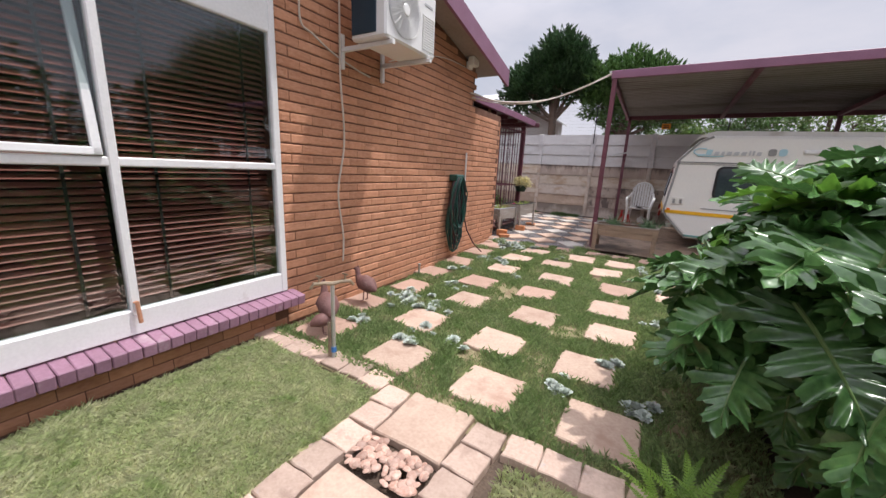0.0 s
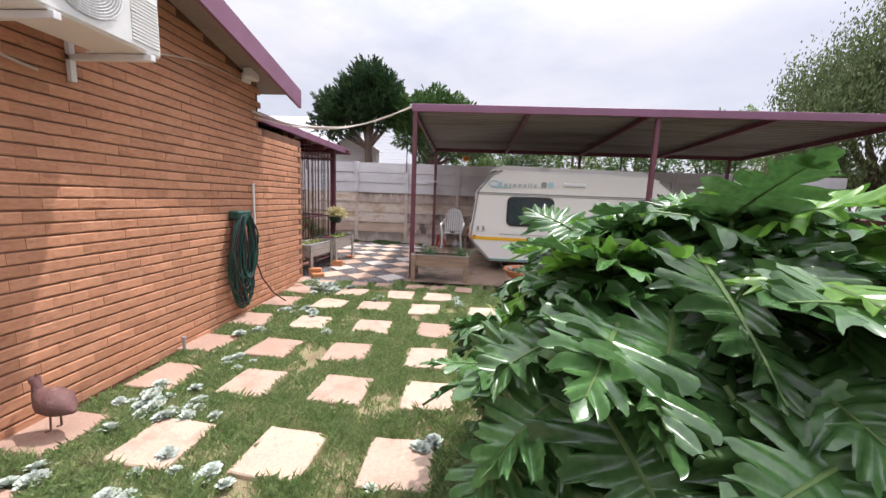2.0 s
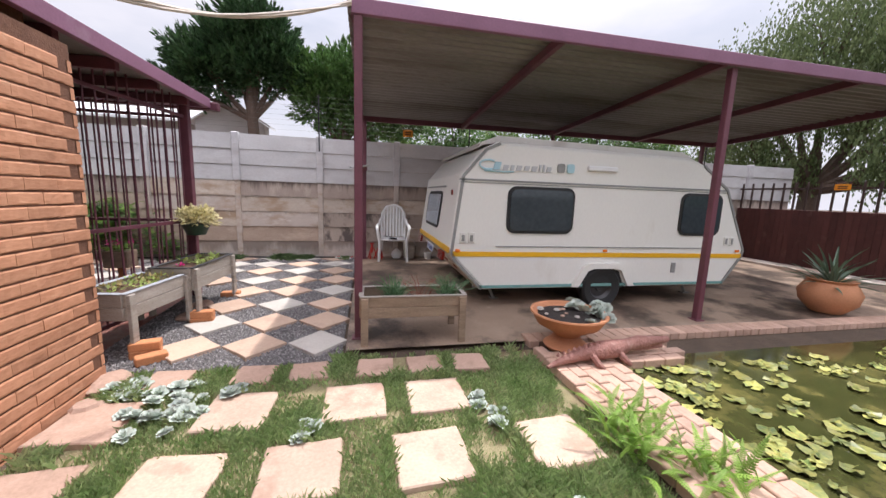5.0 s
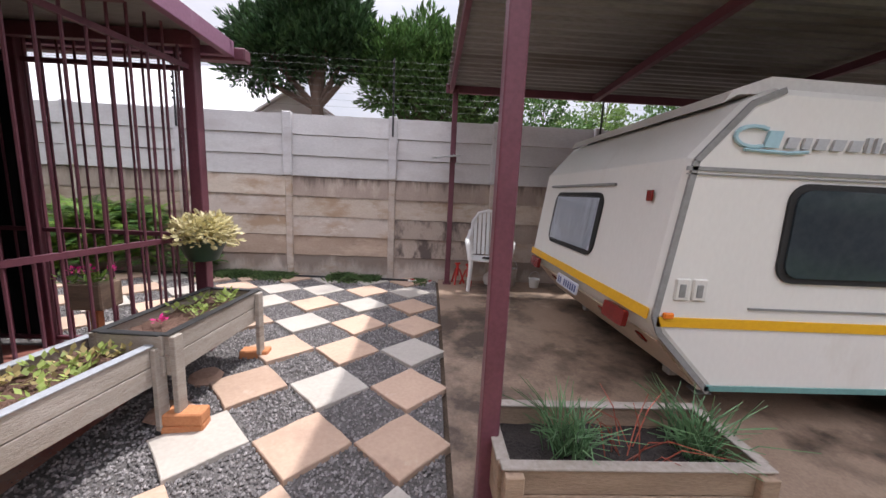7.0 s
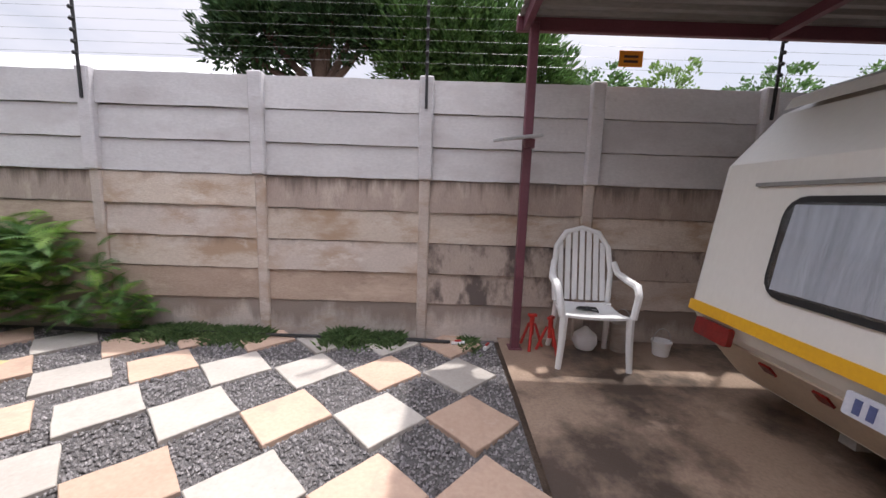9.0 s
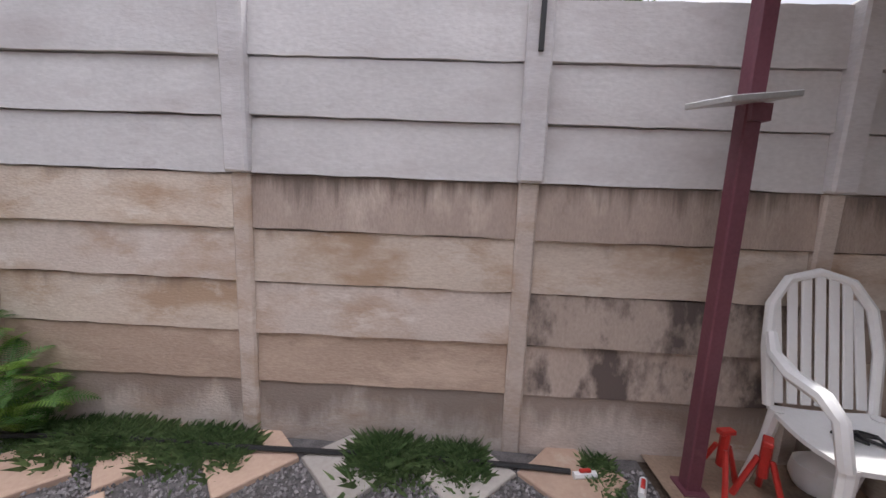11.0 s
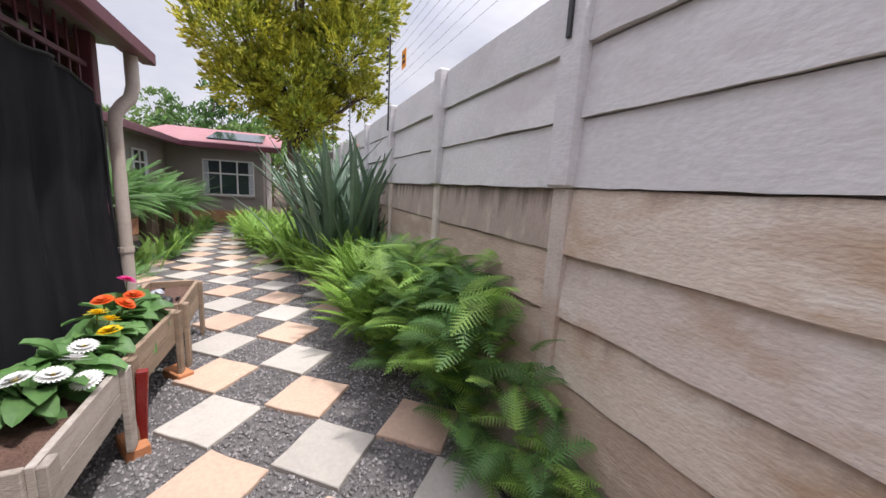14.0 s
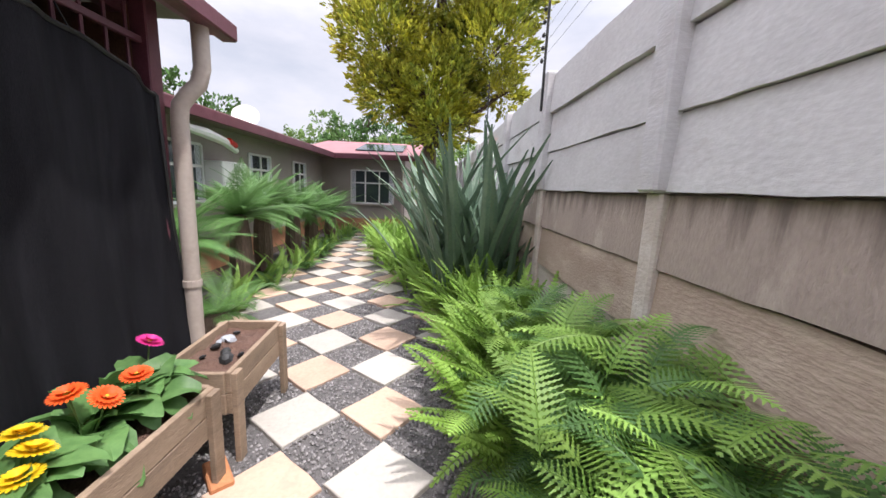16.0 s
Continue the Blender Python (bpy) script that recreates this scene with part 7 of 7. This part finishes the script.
def far_window(m, w, h, panes):
    ob = new("window")
    ob.parent = house
    ob.matrix_basis = m
    g = Geo()
    g.box(-w / 2, w / 2, -.03, .012, 0, h)
    part("interior", g, M_intd, ob)
    g = Geo()
    g.box(-w / 2 + .02, w / 2 - .02, .014, .018, .02, h - .02)
    part("pane", g, M_tint, ob)
    for k in range(panes + 1):
        g = Geo()
        x = -w / 2 + w * k / panes
        g.box(x - .025, x + .025, .01, .045, 0, h, .004)
        part("frame", g, M_frame, ob)
    for z in (0, h * .62, h):
        g = Geo()
        g.box(-w / 2, w / 2, .008, .04, z - .025, z + .025, .004)
        part("frame", g, M_frame, ob)
    g = Geo()
    g.box(-w / 2 - .05, w / 2 + .05, 0, .1, -.09, -.03, .006)
    part("sill", g, M_plaster, ob)
    for s in (-1, 1):
        g = Geo()
        nn = 9
        for i in range(nn):
            x = s * (w / 2 - .03 - .13 * i / (nn - 1))
            g.v += [(x, .016 + .010 * (i % 2), .03), (x, .016 + .010 * (i % 2), h - .03)]
        g.f = [(2 * i, 2 * i + 1, 2 * i + 3, 2 * i + 2) for i in range(nn - 1)]
        g.m = [0] * len(g.f)
        part("curtain", g, M_net, ob)


far_window(pose(WXF, 8.55, 1.1, 0, 0, -90), 1.5, 1.15, 3)
far_window(pose(-10.0, WYF, 1.35, 0, 0, 0), 1.0, .95, 2)
far_window(pose(-12.6, WYF, 1.45, 0, 0, 0), 1.0, .85, 2)
far_window(pose(-15.0, WYF, 1.45, 0, 0, 0), 1.0, .85, 2)
g = Geo()
g.tube([(WXF + .45, 9.62, 2.62), (WXF + .15, 9.62, 2.45), (WXF + .07, 9.62, 2.3), (WXF + .07, 9.62, .3)], .045, 8)
part("downpipe", g, M_pipe, house)
ac2 = thing("air_conditioner", "white air conditioner with plastic wrap under the eaves", "air conditioner")
g = Geo()
g.box(-11.3, -10.5, WYF + .05, WYF + .38, 1.55, 2.05, .02)
part("casing", g, M_acw, ac2)
g = Geo()
g.tube([(-9.4, WYF + .45, 2.46), (-9.9, WYF + .5, 2.42), (-10.4, WYF + .48, 2.36), (-10.9, WYF + .4, 2.25)], [.05, .08, .07, .05], 9)
part("plastic_wrap", g, M_pl, ac2, "crumpled clear plastic wrap")
g = Geo()
g.tube([(-10.5, WYF + .5, 2.38), (-10.75, WYF + .46, 2.33)], .06, 8)
part("red_tie", g, M_redp, ac2)
dish = thing("satellite_dish", "small white satellite dish on the house roof", "dish", pose(-13.2, 6.2, 2.95))
g = Geo()
g.lathe([(0, 0), (.15, .02), (.28, .08), (.30, .10), (.28, .095), (.15, .035), (0, .015)], seg=18, m=pose(0, 0, .25, 0, 65, 20))
part("reflector", g, M_white, dish, smooth=True)
g = Geo()
g.tube([(0, 0, -.1), (0, 0, .25)], .02, 6)
part("mast", g, M_galv, dish)
# low plants along the far house
for k in range(14):
    fern(-7.6 - .6 * k, 8.35 + rnd.uniform(-.15, .1) - .01 * k, 20, [fr_small[2]] + fr_big[2:3], .3, 60, "dark green low plants along the house bed", 800 + k, group="bed plants by the far house")

# ---- neighbours behind the wall ----
M_whiteroof = mat("white_roof_sheet", (.85, .85, .86), (.8, .8, .82), .5, 2, 30, .05)
nb = thing("neighbour_house", "white sheet roof of a neighbouring building behind the wall", "house")
g = Geo()
g.box(-26, -5.2, 18.6, 23, 0, 3.9)
part("wall", g, M_plaster, nb)
g = Geo()
g.prism([(18.1, 3.75), (20.0, 5.55), (23.5, 3.9), (23.5, 3.98), (20.0, 5.63), (18.1, 3.83)], "x", -26.5, -5.4)
part("roof", g, M_whiteroof, nb)
nb = thing("neighbour_house", "grey gable of a small neighbouring building behind the wall", "house")
g = Geo()
g.prism([(-5.55, 0), (-3.5, 0), (-3.5, 3.72), (-4.55, 4.36), (-5.55, 3.72)], "y", 17.4, 18.0)
part("wall", g, M_post_hi, nb)
g = Geo()
g.prism([(-5.75, 3.62), (-4.55, 4.38), (-3.3, 3.62), (-3.3, 3.68), (-4.55, 4.45), (-5.75, 3.68)], "y", 17.3, 18.08)
part("roof", g, M_whiteroof, nb)

# ---- electric fence on the wall ----
ef = thing("electric_fence", "electric fence with thin wires on black brackets above the wall", "fence")
M_wire = mat("fence_wire", (.2, .2, .2), (.14, .14, .14), .4, 5, 50, 0, metal=.7)
for k in (-9, -7, -5, -3, -1, 1, 3, 5, 7):
    px = PX0 + PITCH * k
    g = Geo()
    g.box(px - .012, px + .012, WY - .075, WY - .06, 2.36, 3.4, .002)
    rod = part("bracket", g, M_black, ef)
    for j in range(8):
        g = Geo()
        g.lathe([(.006, 0), (.018, .006), (.018, .018), (.006, .024)], seg=8, m=pose(px, WY - .08, 2.72 + .09 * j, 90, 0, 0))
        part("insulator", g, M_black, rod)
for j in range(8):
    g = Geo()
    g.tube([(-16, WY - .1, 2.72 + .09 * j), (-2.5, WY - .1, 2.722 + .09 * j), (9, WY - .1, 2.72 + .09 * j)], .0012, 4)
    part("wire", g, M_wire, ef)
def warn_sign(x, y, z, w, h, rz=0):
    s = thing("warning_sign", "small orange-yellow warning plate hung on the fence wires", "sign", pose(x, y, z, 0, 0, rz), "warning signs")
    g = Geo()
    g.box(-w / 2, w / 2, -.003, .003, 0, h, .002)
    part("plate", g, M_sign, s)
    for k in range(2):
        g = Geo()
        g.box(-w * .3, w * .3, -.006, -.003, h * (.25 + .3 * k), h * (.4 + .3 * k))
        part("text_bar", g, M_iron, s)


M_sign = mat("orange_sign", (.85, .33, .02), (.78, .27, .02), .5, 4, 40, 0)
warn_sign(.68, WY - .11, 2.74, .2, .13)
warn_sign(-6.3, WY - .11, 2.84, .13, .17)
warn_sign(9.195, 9.55, 1.98, .26, .12, -90)

# service cable from the roof to the carport corner
cable([(WX + .03, 5.7, 2.66), (-1.75, 6.3, 2.62), (-1.2, 6.9, 2.72), (-.7, 7.3, 2.95), (-.25, 7.55, 3.22)], .014, "cream service cable strung from the house to the carport")
cable([(WX + .03, 5.75, 2.60), (-1.7, 6.4, 2.60), (-1.1, 6.95, 2.74), (-.25, 7.56, 3.2)], .010, "thin grey cable strung from the house to the carport")

# ---- hose on the wall, white conduit ----
M_hg = mat("green_hose", (.015, .06, .05), (.02, .08, .06), .45, 5, 40, .03)
M_hp = mat("purple_hose", (.10, .035, .045), (.08, .03, .035), .5, 5, 40, .03)
hose = thing("garden_hose", "tangled green and purple garden hoses looped over a wall hook", "hose")
r = random.Random(17)
g = Geo()
g.box(WX, WX + .14, 5.20, 5.46, 1.30, 1.40, .015)
part("hook", g, M_hg, hose, "green plastic hose hook")
for k in range(24):
    y0 = 5.33 + r.uniform(-.05, .05)
    w, h = r.uniform(.06, .24), r.uniform(.38, .60)
    d = r.uniform(.04, .15)
    g = Geo()
    pts = []
    for i in range(22):
        a = 2 * math.pi * i / 21
        pts.append((WX + d + .02 * math.sin(3 * a + k), y0 + w * math.sin(a) * (1 + .1 * math.sin(2 * a)), 1.36 - h + h * math.cos(a) + .01 * math.sin(5 * a)))
    g.tube(pts, .011, 6, caps=False)
    part("loop", g, (M_hg, M_hp, M_black, M_hg)[k % 4], hose, smooth=True)
g = Geo()
g.tube([(WX + .1, 5.5, .9), (WX + .15, 5.62, .5), (WX + .2, 5.8, .25), (WX + .3, 5.95, .09), (WX + .35, 5.7, .04)], .010, 6)
part("tail", g, M_hp, hose)
g = Geo()
g.tube([(WX + .03, 5.68, 1.1), (WX + .03, 5.68, 1.75)], .014, 8)
tagged(part("conduit", g, M_white), "short white plastic conduit on the brick wall", "conduit")
g = Geo()
g.tube([(WX + .08, 4.35, 0), (WX + .08, 4.35, .16)], .016, 8)
g.tube([(WX + .08, 4.35, .15), (WX + .08, 4.35, .17)], .022, 8)
tagged(part("pipe_stub", g, M_galv), "short grey pipe stub at the foot of the wall", "pipe")

# ---- garden tap ----
M_brass = mat("old_brass", (.42, .34, .24), (.3, .23, .16), .45, 6, 60, .1, metal=.6)
tap = thing("garden_tap", "standpipe with two brass taps on a post beside the lawn", "tap", pose(-1.22, 2.12, 0))
g = Geo()
g.tube([(0, 0, -.03), (0, 0, .62)], .015, 8)
part("pipe", g, M_galv, tap)
g = Geo()
g.box(-.045, -.012, -.02, .02, 0, .30, .004)
part("stake", g, M_timber, tap)
g = Geo()
g.tube([(0, 0, .06), (0, 0, .10)], .02, 8)
part("blue_band", g, mat("blue_tape", (.05, .2, .5), (.04, .16, .4), .5), tap, "blue tape band")
for s in (-1, 1):
    g = Geo()
    g.tube([(0, 0, .61), (s * .03, s * .05, .62), (s * .07, s * .11, .62), (s * .085, s * .13, .585)], [.018, .014, .015, .011], 8)
    t = part("tap_body", g, M_brass, tap)
    g = Geo()
    g.tube([(s * .05, s * .08, .62), (s * .05, s * .08, .675)], .006, 6)
    g.tube([(s * .05 - .025, s * .08, .675), (s * .05 + .025, s * .08, .675)], .006, 6)
    part("handle", g, M_brass, t)

# ---- guinea fowl ornaments, one plain mesh each ----
M_bird = mat("rusty_bird", (.20, .10, .09), (.13, .065, .06), .65, 12, 60, .3, dirt_or_tint=(.3, .18, .16), patch_scale=12, patch_at=.58)
def fowl(x, y, a, s):
    g = Geo()
    g.tube([(-.15, 0, .15), (-.11, 0, .17), (-.05, 0, .19), (.03, 0, .205), (.09, 0, .225), (.115, 0, .26), (.12, 0, .30), (.13, 0, .325), (.15, 0, .325), (.178, 0, .315)],
           [.012, .05, .082, .085, .05, .03, .024, .03, .022, .005], 10)
    g.tube([(.12, 0, .34), (.112, 0, .368)], [.012, .004], 6)
    for q in (-1, 1):
        g.tube([(0, q * .025, .13), (.005, q * .028, .02), (.045, q * .03, .004)], .006, 5)
    ob = part("guinea_fowl_ornament", g, M_bird, smooth=True, m=pose(x, y, .03, 0, 0, a) @ Matrix.Diagonal((s, s, s, 1)))
    tagged(ob, "dark rusty guinea fowl ornament standing on a slab", "ornament", "garden bird ornaments")


fowl(-1.62, 2.42, 150, 1.15)
fowl(-1.80, 3.10, 175, 1.05)
fowl(-1.55, 2.30, 60, .7)

# ---- paved walk at the lawn's edge ----
M_cob = mat("paver_block", (.54, .41, .33), (.42, .305, .24), .88, 5, 55, .3, dirt_or_tint=(.31, .22, .175), patch_scale=7, patch_at=.54, dirt2=((.40, .37, .35), 11, .62), per=.24)
walkway = thing("slab_walk", "pinkish slabs and small paving blocks edging the short lawn", "paving", kind="structure")
big = [slab_mesh(.43, .03, M_stone, 70 + i) for i in range(2)]
blk = [slab_mesh(.19, .03, M_cob, 80 + i, .006) for i in range(4)]
for y in (1.905, 1.20, .52, -.15, -.8):
    piece("slab", rnd.choice(big), walkway, pose(-.215, y, -.01, 0, 0, rnd.uniform(-2, 2)))
for k in range(15):
    for x in (-.545, .115):
        piece("paver", rnd.choice(blk), walkway, pose(x + rnd.uniform(-.01, .01), 1.99 - .2 * k, -.012 + rnd.uniform(-.004, .004), rnd.uniform(-1.5, 1.5), rnd.uniform(-1.5, 1.5), rnd.uniform(-4, 4) + 90 * (k % 4)))
for k in range(7):
    piece("paver", rnd.choice(blk), walkway, pose(-.76 - .2 * k, 2.09 + .02 * math.sin(k), -.014, rnd.uniform(-2, 2), rnd.uniform(-2, 2), rnd.uniform(-6, 6)))
for k in range(5):
    piece("paver", rnd.choice(blk), walkway, pose(.33 + .2 * k, 2.03, -.014, rnd.uniform(-2, 2), rnd.uniform(-2, 2), rnd.uniform(-6, 6)))
M_peb = mat("river_pebble", (.40, .23, .17), (.50, .36, .29), .6, 15, 60, .1, per=.3)
g = Geo()
g.lathe([(0, -.35), (.6, -.25), (.95, .0), (.8, .35), (.4, .55), (0, .6)], seg=9)
pb = g.mesh("pebble", M_peb, True)
pebbles = thing("pebble_bed", "bed of rounded reddish river pebbles between the slabs", "pebbles", kind="structure")
r = random.Random(23)
for k in range(150):
    s = r.uniform(.014, .03)
    yb = 1.555 if k < 110 else .86
    piece("pebble", pb, pebbles, pose(-.215 + r.uniform(-.2, .2), yb + r.uniform(-.105, .105), .012 + r.uniform(0, .012), r.uniform(-25, 25), r.uniform(-25, 25), r.uniform(0, 360)) @ Matrix.Diagonal((s * 1.3, s, s * .8, 1)))

# ---- potted flowers and clutter behind the bars ----
ped = thing("flower_box", "small wooden flower box on a stand behind the bars", "planter", pose(-3.0, 9.0, G(9)))
g = Geo()
g.box(-.13, .13, -.1, .1, .42, .62, .01)
part("box", g, M_timber, ped)
g = Geo()
g.box(-.03, .03, -.03, .03, 0, .42, .005)
g.box(-.1, .1, -.1, .1, 0, .05, .005)
part("stand", g, M_brickred, ped)
sprigs("pink flowering plant in the flower box", pose(-3.0, 9.0, G(9) + .62), .2, .15, 8, M_fern, 31, .1, category="flower", name="flowering_plant")
sprigs("pink blossoms above the flower box", pose(-3.0, 9.0, G(9) + .70), .18, .14, 4, M_pink, 32, .06, category="flower", name="flowering_plant", leaf=.014)
M_bag = mat("dark_bag", (.03, .035, .045), (.05, .055, .07), .45, 6, 40, .4, bump_dist=.03)
for k, (x, y, s) in enumerate(((-3.0, 7.6, .3), (-3.4, 8.1, .34), (-3.0, 8.3, .22))):
    g = Geo()
    g.lathe([(0, 0), (s * .8, 0), (s, s * .4), (s * .8, s * .9), (s * .3, s * 1.1), (s * .12, s * 1.25), (0, s * 1.25)], seg=14)
    tagged(part("dark_sack", g, M_bag, smooth=True, m=pose(x, y, G(y) + .012)), "dark plastic sack standing on the patio floor", "sack", "sacks on the patio")
# Added black block, in place of the dark interior behind the bars.
g = Geo()
g.box(-4.2, -3.6, 7.3, 8.9, G(8), 2.5, .02)
tagged(part("dark_cupboard", g, M_black), "tall black block added on the barred patio for its dark interior", "cupboard")
# loose rocks by the planters
r = random.Random(44)
for k, (x, y, s) in enumerate(((-2.02, 8.35, .13), (-2.05, 8.75, .12), (-2.0, 7.05, .16), (-1.95, 6.75, .1))):
    g = Geo()
    g.lathe([(0, -.3), (.8, -.3), (1, .1), (.7, .4), (0, .5)], seg=8)
    g.v = [tuple(Vector(p) * (1 + .25 * noise.noise(Vector(p) * 1.7 + Vector((k, 0, 0))))) for p in g.v]
    tagged(part("rock", g, M_stone_b, smooth=False, m=pose(x, y, G(y), 0, 0, 40 * k) @ Matrix.Diagonal((s, s, s * .8, 1))), "rough brown rock on the ground by the planters", "rock", "rocks by the planters")

# ---- grass and gravel ----
def scatter_blades(n, inside, hmin, hmax, wid, seed, dz=-0.005, clump=0.0, lean=0.5):
    r = random.Random(seed)
    g = Geo()
    made = 0
    while made < n:
        p = inside(r)
        if p is None:
            continue
        x, y = p
        h, a = r.uniform(hmin, hmax), r.uniform(0, 6.283)
        if clump:
            h *= 0.55 + clump * max(0, noise.noise((x * 3.1, y * 3.1, 1)) + 0.45)
        dx, dy = math.cos(a), math.sin(a)
        b = r.uniform(0.1, lean) * h
        b2 = r.uniform(0, 6.283)
        bx, by = math.cos(b2) * b, math.sin(b2) * b
        z = G(y) + dz - 0.02
        w = wid * r.uniform(.7, 1.2)
        g.v += [(x - dx * w, y - dy * w, z), (x + dx * w, y + dy * w, z), (x + bx * .4, y + by * .4, z + h * .62 + 0.02), (x + bx, y + by, z + h + 0.015)]
        i = len(g.v) - 4
        g.f += [(i, i + 1, i + 2), (i + 1, i + 3, i + 2)]
        made += 1
    g.m = [0] * len(g.f)
    return g


def on_stone(x, y, d=-0.004):
    for sx, sy, hw in STONES:
        if abs(x - sx) < hw + d and abs(y - sy) < hw + d:
            return True
    return False


def short_lawn(r):
    x, y = r.uniform(-2.0, -0.6), r.uniform(-0.6, 1.96)
    if x < WX + 0.1 or x > -0.66:
        return None
    return x, y


def right_lawn(r):
    x, y = r.uniform(0.28, 1.3), r.uniform(0.5, 1.9)
    return x, y


def chequer_lawn(r):
    x, y = r.uniform(-1.98, 1.5), r.uniform(2.12, 7.25)
    if on_stone(x, y) or (y > 6.2 and x > 1.42) or (y > 7.14 and (x < -0.4)) or noise.noise((x * 2.3, y * 2.3, 9)) + 0.5 * noise.noise((x * 9, y * 9, 2)) + r.uniform(-.2, .2) > 0.36:
        return None
    return x, y


g = scatter_blades(95000, short_lawn, 0.010, 0.042, 0.0030, 1, clump=1.2, lean=1.7)
tagged(part("short_lawn", g, M_grass), "short dry-tipped kikuyu lawn beside the house", "grass", kind="stuff")
g = scatter_blades(16000, right_lawn, 0.012, 0.034, 0.0030, 2, clump=0.9, lean=1.7)
tagged(part("short_lawn", g, M_grass), "short patchy lawn beside the slab walk", "grass", kind="stuff")
g = scatter_blades(105000, chequer_lawn, 0.018, 0.062, 0.0026, 3, clump=1.0, lean=1.1)
tagged(part("chequer_grass", g, M_grass_long), "tufted green grass between the stepping slabs", "grass", kind="stuff")
def wall_strip(r):
    x = r.uniform(-4.3, -0.5)
    y = 11.56 - abs(r.gauss(0, 0.11))
    if noise.noise((x * 1.6, 0, 5)) < -0.05:
        return None
    return x, y


g = scatter_blades(15000, wall_strip, 0.025, 0.085, 0.0011, 4, clump=0.9, lean=1.5)
tagged(part("wall_grass", g, mat("dark_tufts", (0.065, 0.125, 0.045), (0.17, 0.24, 0.10), 0.6, 3, 25, 0, trans=0.2, island=0.4, spec=0.25)), "dark grass tufts at the foot of the wall", "grass", kind="stuff")
setting("lawn_soil", sheet(-1.99, -0.6, -0.6, 1.98, -0.012, 14, 14, 0.01), M_lawn_dry, "thin grassy soil of the short lawn", "lawn")
setting("lawn_soil_chequer", sheet(-2.0, 1.5, 2.0, 7.2, -0.014, 14, 24, 0.012), M_lawn_base, "grassy soil between the stepping slabs", "lawn")

tiles_set = {}
for x, y, a, w in TILES:
    tiles_set.setdefault((int(x * 2), int(y * 2)), []).append((x, y))


def on_tile(x, y):
    for i in (-1, 0, 1):
        for j in (-1, 0, 1):
            for tx, ty in tiles_set.get((int(x * 2) + i, int(y * 2) + j), ()):
                if abs(x - tx) + abs(y - ty) < 0.28:
                    return True
    return False


r = random.Random(11)
g = Geo()
made = 0
while made < 42000:
    if r.random() < 0.62:
        x, y = r.uniform(-3.2, -0.34), r.uniform(7.18, 11.5)
    else:
        x, y = r.uniform(-9.0, -3.0), r.uniform(9.25, 11.5)
    if on_tile(x, y):
        continue
    s = r.uniform(0.005, 0.013)
    z = G(y) + 0.002
    a = r.uniform(0, 6.28)
    c, d = math.cos(a) * s, math.sin(a) * s
    k = r.uniform(.6, 1.1)
    i = len(g.v)
    g.v += [(x + c, y + d, z), (x - d * k, y + c * k, z), (x - c, y - d, z), (x + d * k, y - c * k, z), (x + c * .4, y + d * .4, z + s * r.uniform(.7, 1.3)), (x - c * .5, y - d * .5, z + s * r.uniform(.6, 1.1))]
    g.f += [(i, i + 1, i + 4), (i + 1, i + 2, i + 5), (i + 1, i + 5, i + 4), (i + 2, i + 3, i + 5), (i + 3, i, i + 4), (i + 3, i + 4, i + 5)]
    made += 1
g.m = [0] * len(g.f)
tagged(part("gravel", g, M_gravel), "loose dark grey crushed gravel between the slabs", "gravel", kind="stuff")
